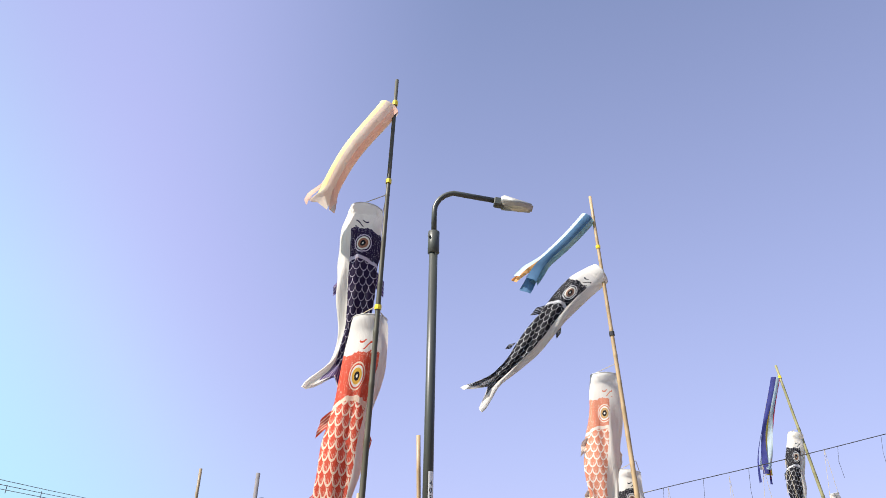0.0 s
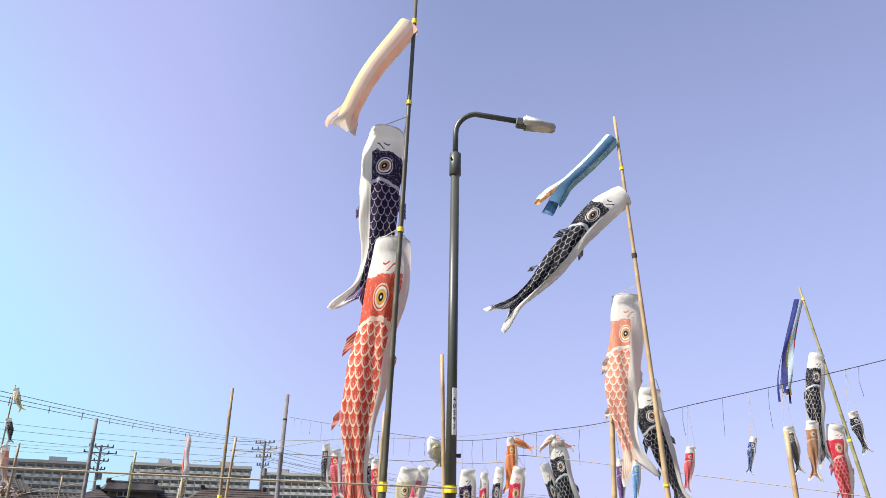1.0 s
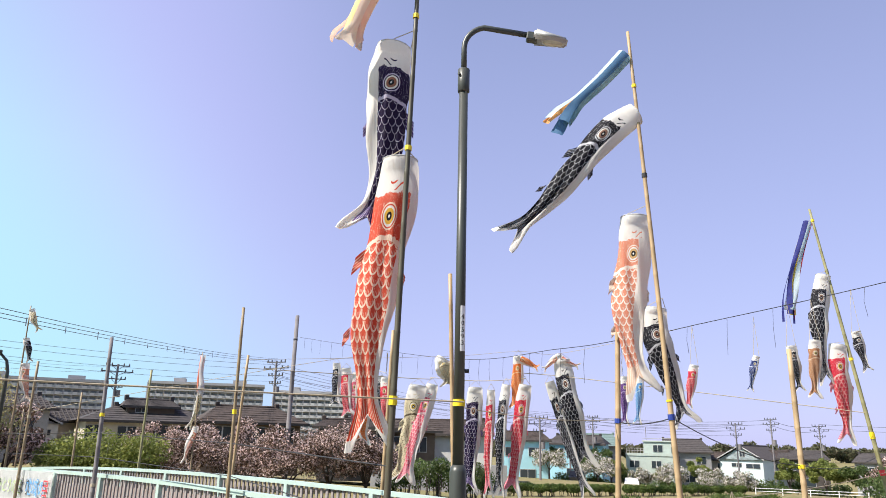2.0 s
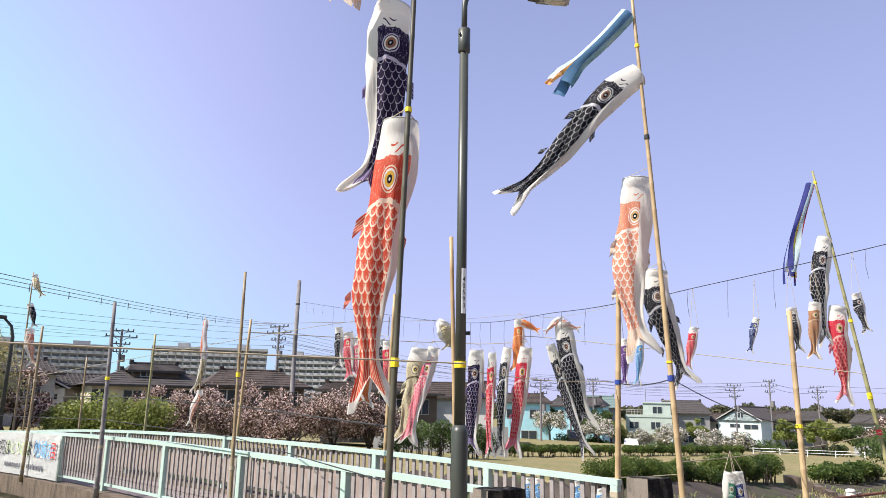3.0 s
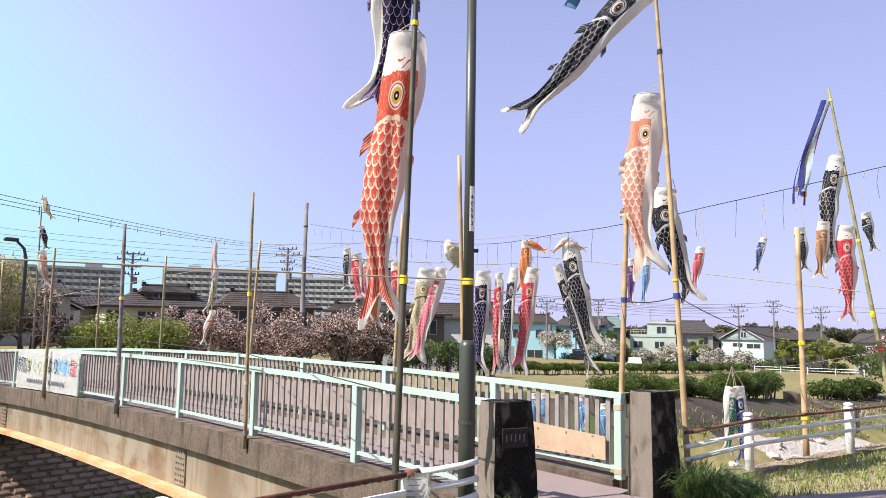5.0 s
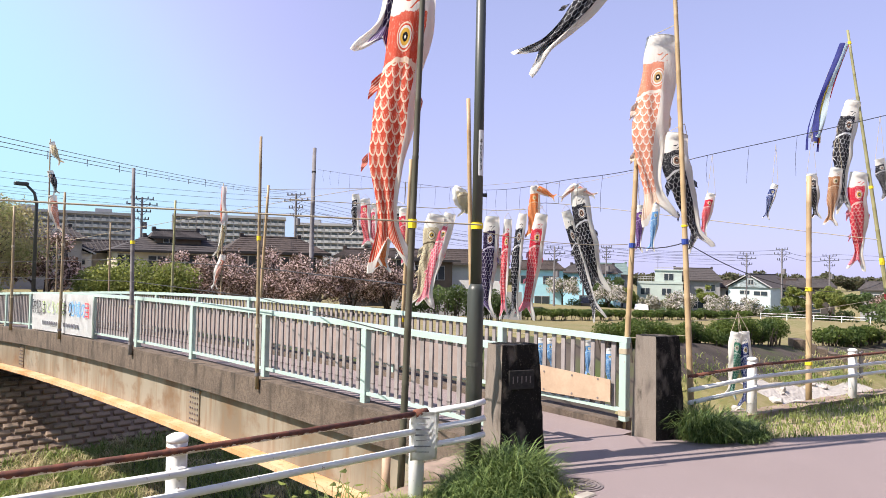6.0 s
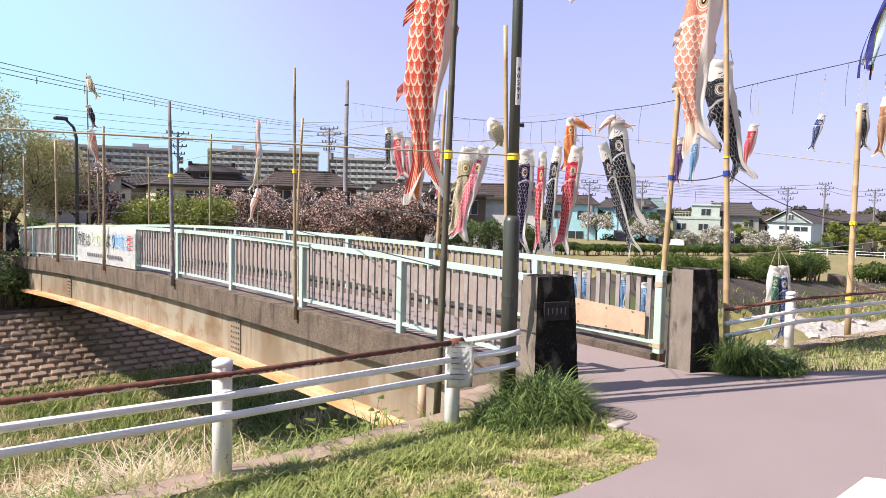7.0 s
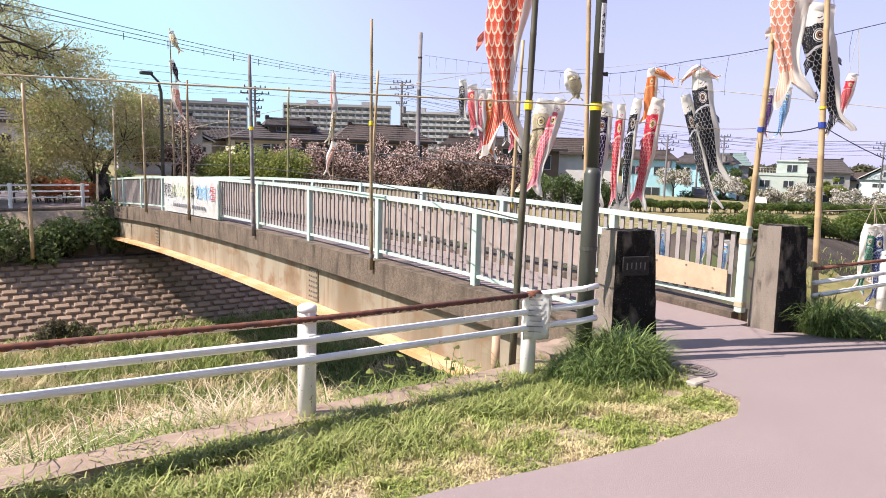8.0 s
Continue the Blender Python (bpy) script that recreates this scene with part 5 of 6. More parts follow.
shrub_row("hedge", "clipped hedge beyond the bank steps", (36.5, 10.9, -1.4), (46, 10.7, -1.75), 1.0, 0.55, "hedge", 9000, 0.08, 15, "hedge", 0.2)
for i, (x, y, h, sp) in enumerate(((78.7, 39.3, 4.0, 2.1), (80.6, 35.2, 3.7, 1.9), (83.5, 33.2, 3.6, 1.8), (77.3, 42.2, 3.2, 1.4), (73.0, 45.0, 3.6, 2.3), (68.5, 48.5, 3.6, 2.3))):
    tree("dogwood_tree", "small street tree covered in white blossom", (x, y, field_z(x)), h, sp, "white", 5200, 0.11, 18, 0.1, 0.3, 40 + i)
for i, (x, y, h, sp, kd) in enumerate(((78.2, 48.4, 5.5, 2.9, "green"), (85.6, 38.8, 5.4, 1.3, "bright"), (87.3, 29.1, 5.7, 1.5, "bright"), (88.3, 25.6, 5.5, 2.0, "bright"), (76.3, 45.2, 4.2, 1.7, "bright"), (71.5, 51.5, 4.6, 2.0, "green"), (87.6, 21.5, 5.0, 2.2, "green"))):
    tree("tree", "green street tree beyond the field", (x, y, field_z(x)), h, sp, kd, 5200, 0.13, 18, 0.1, 0.32, 50 + i)
shrub_row("shrub", "dark garden shrubs along the far street", (76, 52, -4.2), (92.5, 24, -4.2), 1.6, 1.9, "green", 14000, 0.15, 56, "shrub", 0.25)
shrub_row("shrub", "rounded green shrubs beside the far street", (83.5, 32.6, -4.1), (87.0, 29.8, -4.2), 1.3, 2.2, "green", 5000, 0.13, 57, "shrub", 0.15)
tree("tree", "leafy tree on the far river bank", (42.5, 8.2, -1.6), 3.2, 2.2, "green", 6000, 0.11, 18, 0.14, 0.2, 60)
tree("blossom_tree", "pale pink blossom tree on the far bank", (58.0, 12.0, -2.0), 3.4, 2.0, "pink", 4000, 0.10, 14, 0.12, 0.25, 61)
shrub_row("woods", "low wooded hill on the skyline", (230, 190, -5), (420, 60, -5), 9, 8, "wood", 34000, 0.8, 70, "woods", 0.12)

shrub_row("dry_scrub", "dry brown scrub at the foot of the block wall", (2.2, 21.6, BED), (3.6, 21.8, BED), 0.5, 0.6, "wood", 2500, 0.05, 90, "scrub", 0.25)

# ---- houses ----
m = Mat("grey_roof_tile", 0.8, spec=0.2)
k = m.mix(m.rnd(), (0.036, 0.033, 0.034), (0.064, 0.057, 0.056))
k = m.mix(m.noise(3, 4).ramp(0.4, 0.7), k, (0.082, 0.07, 0.067))
M["roof_tile"] = m.base(k).mat
m = Mat("brown_roof_tile", 0.8, spec=0.2)
k = m.mix(m.rnd(), (0.055, 0.042, 0.038), (0.085, 0.066, 0.057))
M["roof_brown"] = m.base(m.mix(m.noise(3, 4).ramp(0.4, 0.7), k, (0.035, 0.028, 0.026))).mat
M["wall_cream"] = simple("cream_render", (0.52, 0.46, 0.38), (0.44, 0.39, 0.32), 2, 0.9)
M["wall_white"] = simple("white_render", (0.52, 0.60, 0.62), (0.46, 0.54, 0.57), 2, 0.9)
M["wall_blue"] = simple("pale_blue_render", (0.36, 0.62, 0.70), (0.32, 0.56, 0.65), 2, 0.9)
M["wall_mint"] = simple("pale_mint_render", (0.44, 0.50, 0.45), (0.38, 0.43, 0.39), 2, 0.9)
M["wall_brown"] = simple("brown_boards", (0.15, 0.105, 0.075), (0.11, 0.08, 0.06), 2, 0.9)
M["wall_dark"] = simple("dark_brown_cladding", (0.062, 0.052, 0.047), (0.042, 0.036, 0.034), 2, 0.85)
M["roof_green"] = simple("green_grey_metal_roof", (0.17, 0.23, 0.21), (0.13, 0.18, 0.17), 2, 0.5)
M["wall_grey"] = simple("grey_render", (0.30, 0.29, 0.29), (0.24, 0.235, 0.235), 2, 0.9)
# apartment concrete and panel tones are raised to stand in for distance haze
M["apartment"] = simple("beige_apartment_concrete", (0.40, 0.385, 0.385), (0.34, 0.33, 0.33), 0.2, 0.9)
M["white_house"] = simple("off_white_render", (0.58, 0.57, 0.55), (0.50, 0.49, 0.47), 2, 0.9)
M["apartment_pale"] = simple("pale_balcony_panel", (0.50, 0.485, 0.48), (0.43, 0.42, 0.415), 0.2, 0.9)
m = Mat("window_glass", 0.08)
M["glass"] = m.base((0.035, 0.045, 0.055)).mat
M["frame"] = simple("aluminium_frame", (0.42, 0.41, 0.40), (0.36, 0.35, 0.34), 5, 0.5)


def add_window(parent, x, z, w, h, y):
    wdw = part("window", boxed(x - w / 2, x + w / 2, y - 0.05, y + 0.02, z - h / 2, z + h / 2), M["frame"], parent)
    for q in (-1, 1):
        part("pane", boxed(x + q * w / 4 - w / 4 + 0.05, x + q * w / 4 + w / 4 - 0.05, y - 0.07, y - 0.04, z - h / 2 + 0.06, z + h / 2 - 0.06), M["glass"], wdw)
    return wdw


def house(label, x, y, z, turn, w, d, eave, ridge, wallm, roofm, hip=0.0, windows=(), over=0.55, gable_front=False, balcony=False, ribs=False):
    h = thing("house", label, "house", (x, y, z), group="houses beyond the river", rz=math.degrees(-math.atan2(x, y)) + turn)
    part("wall", boxed(-w / 2, w / 2, 0, d, -1, eave + 0.05), wallm, h)
    a, b = (w / 2 + over, d / 2 + over)
    bm = bmesh.new()
    if gable_front:
        ends = [(0, -over), (0, d + over)]
        cor = [(-a, -over), (a, -over), (a, d + over), (-a, d + over)]
    else:
        ends = [(-a + hip * w / 2, d / 2), (a - hip * w / 2, d / 2)]
        cor = [(-a, -over), (a, -over), (a, d + over), (-a, d + over)]
    lo = [bm.verts.new((px, py, eave)) for px, py in cor]
    up = [bm.verts.new((px, py, ridge)) for px, py in ends]
    if gable_front:
        fs = [(lo[1], lo[2], up[1], up[0]), (lo[3], lo[0], up[0], up[1]), (lo[2], lo[3], up[1])]
    else:
        fs = [(lo[0], lo[1], up[1], up[0]), (lo[2], lo[3], up[0], up[1]), (lo[1], lo[2], up[1]), (lo[3], lo[0], up[0])]
    for f in fs:
        bm.faces.new(f)
    bm.faces.new(lo[::-1])
    bmesh.ops.recalc_face_normals(bm, faces=bm.faces)
    roof = part("roof", bm, roofm, h)
    part("fascia", boxed(-a, a, -over - 0.03, -over + 0.03, eave - 0.16, eave + 0.03) if not gable_front else
         bar([(-a, -over, eave), (0, -over, ridge), (a, -over, eave)], 0.09, 4), M["frame"] if gable_front else M["wall_dark"], roof, "board along the eaves")
    part("ridge_cap", bar([up_ for up_ in ((ends[0][0], ends[0][1], ridge), (ends[1][0], ends[1][1], ridge))], 0.12, 6), roofm, roof)
    # courses of tiles on the front slope
    if not gable_front:
        n = 7
        for i in range(1, n):
            t = i / n
            l0, r0 = Vector(cor[0]).lerp(Vector(ends[0]), t), Vector(cor[1]).lerp(Vector(ends[1]), t)
            zz = eave + (ridge - eave) * t
            part("tile_course", bar([(l0.x, l0.y, zz), (r0.x, r0.y, zz)], 0.035, 4), roofm, roof)
        for k_ in range(int(2 * a / 0.34) if ribs else 0):
            rx = -a + 0.17 + k_ * 0.34
            t = min(1.0, (a - abs(rx)) / max(hip * w / 2, 0.01))
            part("tile_rib", bar([(rx, -over, eave + 0.03), (rx, -over + (d / 2 + over) * t, eave + (ridge - eave) * t + 0.03)], 0.05, 5), roofm, roof)
        part("ridge_end", boxed(ends[0][0] - 0.16, ends[0][0] + 0.16, d / 2 - 0.2, d / 2 + 0.2, ridge - 0.1, ridge + 0.28, bevel=0.04), roofm, roof)
        part("ridge_end", boxed(ends[1][0] - 0.16, ends[1][0] + 0.16, d / 2 - 0.2, d / 2 + 0.2, ridge - 0.1, ridge + 0.28, bevel=0.04), roofm, roof)
    else:
        tri = bmesh.new()
        tri.faces.new([tri.verts.new(p) for p in ((-w / 2, -0.02, eave - 0.02), (w / 2, -0.02, eave - 0.02), (0, -0.02, ridge - 0.25))])
        bmesh.ops.solidify(tri, geom=tri.faces[:], thickness=0.03)
        part("gable", tri, wallm, h)
    for (wx, wz, ww, wh) in windows:
        add_window(h, wx, wz, ww, wh, 0)
    if balcony:
        part("balcony", boxed(-w * 0.45, w * 0.15, -0.9, 0, eave * 0.45, eave * 0.45 + 0.9), M["wall_grey"], h)
    return h


G, R_ = M["roof_tile"], M["roof_brown"]
house("old house with a heavy grey tiled roof", 16.0, 59.9, 0.0, 6, 6.4, 7, 3.45, 4.55, M["wall_grey"], G, 0.3, [(-1.6, 2.3, 1.4, 1.0), (1.6, 2.3, 1.4, 1.0)], ribs=True)
house("long house with a low grey tiled roof", 22.3, 62.1, 0.0, 10, 7.9, 6, 2.62, 3.62, M["wall_cream"], G, 0.15, [(-2.2, 1.7, 1.5, 0.9), (1.2, 1.7, 1.6, 0.9)], ribs=True)
house("small white gabled wing with a tiled roof", 19.2, 60.2, 0.0, 8, 1.9, 3, 2.35, 2.95, M["white_house"], G, 0, [(0.2, 1.7, 0.6, 0.5)], over=0.25, gable_front=True)
house("single-storey house with a broad hip roof and cream walls", 24.3, 52.6, 0.0, 10, 9.3, 8, 2.66, 3.85, M["wall_cream"], G, 0.62, [(-4.1, 1.65, 1.1, 1.4), (-1.9, 1.65, 1.3, 1.3), (0.1, 1.6, 1.9, 1.7), (2.3, 1.65, 1.9, 1.5), (4.2, 1.65, 1.2, 1.4)])
house("raised upper storey with a small tiled roof", 24.7, 54.4, 0.0, 8, 3.4, 3.2, 3.80, 4.38, M["wall_brown"], G, 0.25, [(-0.7, 3.5, 0.9, 0.4)], over=0.4)
house("dark house with a brown tiled hip roof", 29.0, 46.7, 0.0, 10, 6.9, 7, 2.72, 3.98, M["wall_brown"], R_, 0.5, [(-2.2, 1.8, 1.4, 1.3), (0.2, 1.8, 1.4, 1.3), (2.4, 1.8, 1.2, 1.3)])
house("dark two-storey house with a low roof and a balcony", 31.9, 38.5, 0.0, 4, 4.9, 6, 2.50, 3.05, M["wall_dark"], R_, 0.35, [(-1.7, 1.85, 0.9, 1.0), (-0.4, 1.85, 1.1, 1.0), (1.4, 1.85, 1.2, 1.0), (-1.2, 0.2, 1.6, 1.2), (1.2, 0.2, 1.4, 1.2)], balcony=True)
house("dark house with a tiled roof behind the streamers", 38.5, 42.5, 0.0, 10, 7.5, 7, 2.45, 3.35, M["wall_brown"], R_, 0.35, [(-2.2, 1.4, 1.5, 1.2), (0.4, 1.4, 1.5, 1.2), (2.5, 1.4, 1.2, 1.2)])
house("house with a brown tiled roof and pale garden wall", 47.0, 44.0, -0.3, -4, 7, 7, 2.6, 3.9, M["white_house"], R_, 0.3, [(-2.4, 2.6, 1.8, 1.2), (1.6, 2.6, 1.6, 1.2)])
house("pale blue two-storey house with a grey roof", 68.0, 51.5, -4.0, 4, 5.6, 7, 6.0, 7.0, M["wall_blue"], R_, 0.3, [(-1.6, 4.7, 1.4, 1.0), (1.2, 4.7, 1.6, 1.0), (0.3, 2.2, 1.8, 1.2)], over=0.3)
house("pale blue two-storey house with a dark low roof", 80.0, 52.5, -4.2, -8, 7.0, 7, 5.9, 7.0, M["wall_blue"], G, 0.3, [(-2.2, 4.8, 1.4, 1.0), (1.8, 4.8, 1.6, 1.0), (0, 2.3, 2.4, 1.2)], over=0.4)
house("grey house with a green-grey metal roof", 87.5, 54.0, -4.2, 14, 6.0, 7, 5.7, 7.3, M["wall_grey"], M["roof_green"], 0, [(-1.4, 4.6, 1.2, 1.0), (1.6, 4.6, 1.2, 1.0)], over=0.3)
house("white house behind the old cherry tree", 5.6, 50, -0.5, 0, 6, 7, 3.6, 5.0, M["white_house"], G, 0.2, [(-1.6, 2.2, 1.4, 1.2), (1.4, 2.2, 1.4, 1.2)])
house("low grey house beside the far road", -3.5, 48, -0.5, 0, 8, 7, 3.0, 4.4, M["wall_cream"], R_, 0.2, [(-1.8, 1.8, 1.4, 1.2), (1.6, 1.8, 1.4, 1.2)])
flat = thing("house", "flat-roofed pale mint house with a roof terrace", "house", (92.8, 49.0, -4.2), group="houses beyond the river", rz=math.degrees(-math.atan2(92.8, 49.0)))
part("wall", boxed(-3.1, 3.1, 0, 8, -1, 4.6), M["wall_mint"], flat)
part("upper_wall", boxed(-0.7, 3.0, 1, 7, 4.6, 6.4), M["wall_mint"], flat)
part("parapet", boxed(-3.15, 3.15, -0.08, 0.12, 4.5, 4.85), M["wall_mint"], flat)
part("roof_slab", boxed(-0.85, 3.15, 0.85, 7.15, 6.4, 6.55), M["wall_mint"], flat)
for q in range(7):
    part("rail_post", bar([(-3.0 + q * 0.38, 0, 4.85), (-3.0 + q * 0.38, 0, 5.5)], 0.03, 5), M["frame"], flat)
for z in (5.2, 5.5):
    part("handrail", bar([(-3.0, 0, z), (-0.72, 0, z)], 0.03, 5), M["frame"], flat)
    part("handrail", bar([(-0.8, 0.9, z + 1.35), (3.1, 0.9, z + 1.35)], 0.03, 5), M["frame"], flat)
part("antenna", bar([(-0.3, 2, 6.4), (-0.3, 2, 8.4)], 0.04, 5), M["grey_pole"], flat)
for wx, wz in ((-2.0, 3.4), (0.9, 3.4), (-1.6, 1.4), (1.6, 1.4), (1.2, 5.5)):
    add_window(flat, wx, wz, 1.3, 1.0, 1.0 if wz > 5 else 0)
house("grey house with a steep dark tiled roof", 101.3, 47.4, -4.2, 10, 6.4, 8, 5.1, 6.9, M["wall_grey"], G, 0.25, [(-1.8, 4.0, 1.4, 1.1), (1.8, 4.0, 1.4, 1.1), (0, 1.6, 2.2, 1.4)], over=0.35)
house("low house with a brown tiled roof", 106.5, 44.5, -4.2, -5, 4.6, 8, 4.1, 5.1, M["wall_cream"], R_, 0.2, [(0, 3.2, 1.6, 0.9)], over=0.3)
house("white gabled house with dark window bands", 104.2, 41.0, -4.2, -24, 6.2, 9, 4.25, 6.15, M["wall_white"], G, 0, [(0.3, 5.0, 0.8, 0.8), (-0.6, 3.5, 1.5, 0.6), (1.7, 3.4, 2.0, 0.7), (0.2, 1.3, 3.0, 1.2)], over=0.3, gable_front=True)
house("white house wing with a brown tiled roof and balcony", 108.3, 38.2, -4.2, -4, 3.8, 7, 4.15, 5.5, M["wall_grey"], R_, 0.1, [(-0.9, 3.4, 1.2, 0.9), (0.9, 3.4, 1.2, 0.9)], over=0.3, balcony=True)
house("dark grey house among trees", 109.7, 34.4, -4.2, 4, 6.2, 8, 4.5, 5.6, M["wall_dark"], G, 0.2, [(-1.6, 3.4, 1.4, 1.0), (1.6, 3.4, 1.4, 1.0), (0, 1.4, 2.6, 1.2)], over=0.3)
house("dark house with a grey roof behind trees", 113.0, 25.5, -4.2, -4, 6.5, 8, 4.3, 5.4, M["wall_grey"], G, 0.2, [(-1.6, 3.2, 1.4, 1.0), (1.6, 3.2, 1.4, 1.0)], over=0.3)
house("beige house far along the river", 150, 24.0, -4.2, 4, 9, 8, 5.2, 6.4, M["wall_cream"], R_, 0.2, [(-1.6, 2.2, 1.4, 1.0), (1.6, 2.2, 1.4, 1.0)])
tagged(part("garden_wall", boxed(-6, 3, 0, 0.25, -0.8, 1.25), M["wall_grey"]), "pale rendered garden wall", "wall", kind="structure").matrix_basis = pose(36.0, 32.5, -1.0, 0, 0, -50)


def apartment(label, x, y, turn, w, floors, top):
    fh = 2.8
    h = floors * fh
    a = thing("apartment_block", label, "apartment block", (x, y, top - h - 1.2), group="apartment blocks", rz=math.degrees(-math.atan2(x, y)) + turn)
    part("wall", boxed(-w / 2, w / 2, 0, 11, -4, h), M["apartment"], a)
    part("roof_slab", boxed(-w / 2 - 0.4, w / 2 + 0.4, -1.8, 11.3, h, h + 0.5), M["apartment"], a)
    part("parapet", boxed(-w / 2 - 0.3, w / 2 + 0.3, -1.7, -1.4, h + 0.5, h + 1.2), M["apartment"], a)
    part("stair_tower", boxed(-w * 0.30, -w * 0.20, 3, 9, h + 0.3, h + 3.2), M["apartment"], a)
    part("tank_room", boxed(w * 0.22, w * 0.34, 3, 9, h + 0.3, h + 3.0), M["apartment"], a)
    part("end_wall", boxed(-w / 2 - 0.5, -w / 2 - 0.02, -1.8, 11, -4, h + 0.2), M["apartment_pale"], a, "pale end wall")
    bays = int(w / 3.2)
    bal = wdw = pier = rail = None
    for f in range(floors):
        zb = f * fh
        part("balcony_floor", boxed(-w / 2, w / 2, -1.6, 0, zb - 0.12, zb + 0.14), M["apartment_pale"], a)
        for b_ in range(bays):
            bx = -w / 2 + (b_ + 0.5) * w / bays
            mw = pose(bx, 0, zb)
            if wdw is None:
                wdw = part("window", boxed(-1.25, 1.1, -0.10, 0.02, 0.15, 2.1), M["hazed_glass"], a)
                bal = part("balcony_panel", boxed(-1.45, 0.35, -1.62, -1.54, 0.14, 1.18), M["apartment_pale"], a)
                rail = part("balcony_rail", boxed(0.35, 1.45, -1.60, -1.56, 0.14, 1.12), M["apartment_rail"], a)
                pier = part("pier", boxed(-0.14, 0.14, -1.5, 0, 0, fh), M["apartment"], a)
                wdw.matrix_basis = bal.matrix_basis = rail.matrix_basis = mw
                pier.matrix_basis = pose(bx - w / bays / 2, 0, zb)
            else:
                share("window", wdw.data, a, mw)
                share("balcony_panel", bal.data, a, mw)
                share("balcony_rail", rail.data, a, mw)
                share("pier", pier.data, a, pose(bx - w / bays / 2, 0, zb))
    return a


M["apartment_rail"] = simple("grey_balcony_rail", (0.34, 0.335, 0.34), (0.28, 0.275, 0.28), 0.5, 0.7)
# window tone lightened: distance haze put into the glass colour
M["hazed_glass"] = simple("hazed_window_glass", (0.16, 0.165, 0.18), (0.10, 0.105, 0.115), 0.6, 0.3)
apartment("long eight-storey beige apartment block with balconies", 100.0, 335.5, -4, 57, 8, 24.2)
apartment("long eight-storey beige apartment block with balconies", 165.2, 308.5, -4, 51, 8, 25.3)
apartment("eight-storey beige apartment block behind the houses", 207.0, 282.3, -4, 37, 8, 23.2)


# ---- utility poles and lines ----
M["pole_iron"] = simple("dark_galvanised_steel", (0.09, 0.09, 0.10), (0.06, 0.06, 0.07), 8, 0.6)


def utility_pole(x, y, z, top, turn, k_=1.0, label="grey concrete utility pole with crossarms and insulators"):
    u = thing("utility_pole", label, "utility pole", (x, y, z), group="utility poles", rz=turn)
    h = top - z
    part("pole", bar([(0, 0, -1), (0, 0, h)], [0.17 * k_, 0.11 * k_], 10), M["grey_pole"], u)
    for dz, w in ((0.15, 1.15), (0.75, 1.55), (1.5, 0.9), (2.3, 0.7))[:4 if k_ == 1 else 3]:
        w *= k_
        th = 0.05 * k_
        arm_ = part("crossarm", boxed(-w, w, -th, th, h - dz - th, h - dz + th), M["pole_iron"], u, "dark steel crossarm")
        part("brace", bar([(-w * 0.55, 0, h - dz), (0, 0, h - dz - 0.45)], 0.025, 5), M["pole_iron"], arm_)
        part("brace", bar([(w * 0.55, 0, h - dz), (0, 0, h - dz - 0.45)], 0.025, 5), M["pole_iron"], arm_)
        for q in (-0.95, -0.5, 0.5, 0.95):
            part("insulator", bar([(q * w, 0, h - dz), (q * w, 0, h - dz + 0.12), (q * w, 0, h - dz + 0.26)], [0.05 * k_, 0.075 * k_, 0.05 * k_], 8), M["pole_iron"], u, "dark insulator")
    part("transformer", bar([(0.33, 0, h - 3.3), (0.33, 0, h - 2.6)], 0.22, 12), M["grey_pole"], u, "grey transformer drum")
    for q in range(6):
        part("step_bolt", bar([(-0.3 if q % 2 else 0.3, 0, h - 3.8 - 0.4 * q), (0, 0, h - 3.8 - 0.4 * q)], 0.018, 5), M["pole_iron"], u)
    return u


UP = [(41.0, 62.8, -0.6, 9.3), (29.7, 74.3, -0.6, 8.6), (80.6, 50.2, -4.2, 5.2), (93.0, 36.9, -4.2, 4.7), (94.4, 33.0, -4.2, 5.3), (105.6, 30.7, -4.2, 4.8), (75, 50, -4.2, 5.2), (62, 45, -1.95, 4.4)]
for i, (x, y, z, t) in enumerate(UP):
    utility_pole(x, y, z, t, math.degrees(-math.atan2(x, y)) + (12 if i % 2 else -38), 1.0 if i < 2 else 0.75)


def wires(label, a, b, offs, drop, r):
    w = thing("power_line", label, "power line", group="power lines")
    for o in offs:
        part("wire", bar(sag(Vector(a) + Vector(o), Vector(b) + Vector(o), drop, 18), r, 5), M["wire"], w)
    return w


wires("bundle of dark overhead cables from the far road", (-1.5, 20.0, 5.15), (41.0, 62.8, 9.2), ((0, 0, 0), (0, 0, 0.16), (0.1, 0, 0.32)), 0.5, 0.013)
for t in [0.18 + 0.05 * i for i in range(11)]:
    p = sag((-1.5, 20.0, 5.15), (41.0, 62.8, 9.2), 0.5, 100)[int(t * 100)]
    rope("cable_clip", "small dark clip on the overhead cables", [p - Vector((0, 0, 0.12)), p + Vector((0, 0, 0.06 + 0.3 * random.random()))], 0.016, M["wire"], "clip")
wires("thin overhead power lines behind the houses", (2, 66, 9.6), (41.0, 62.8, 8.9), ((0, 0, 0), (0, 0, -0.5), (0, 1, -1.1), (0, 0, -1.7)), 0.6, 0.015)
wires("thin overhead power lines behind the houses", (41.0, 62.8, 9.0), (75, 50, 5.2), ((0, 0, 0), (0, 0, -0.4), (0, 1, -0.9), (0, 0, -1.5)), 0.8, 0.015)
wires("overhead power lines along the far street", (41.0, 62.8, 8.3), (62, 45, 4.4), ((0, 0, 0), (0, 0, -0.5)), 0.6, 0.02)
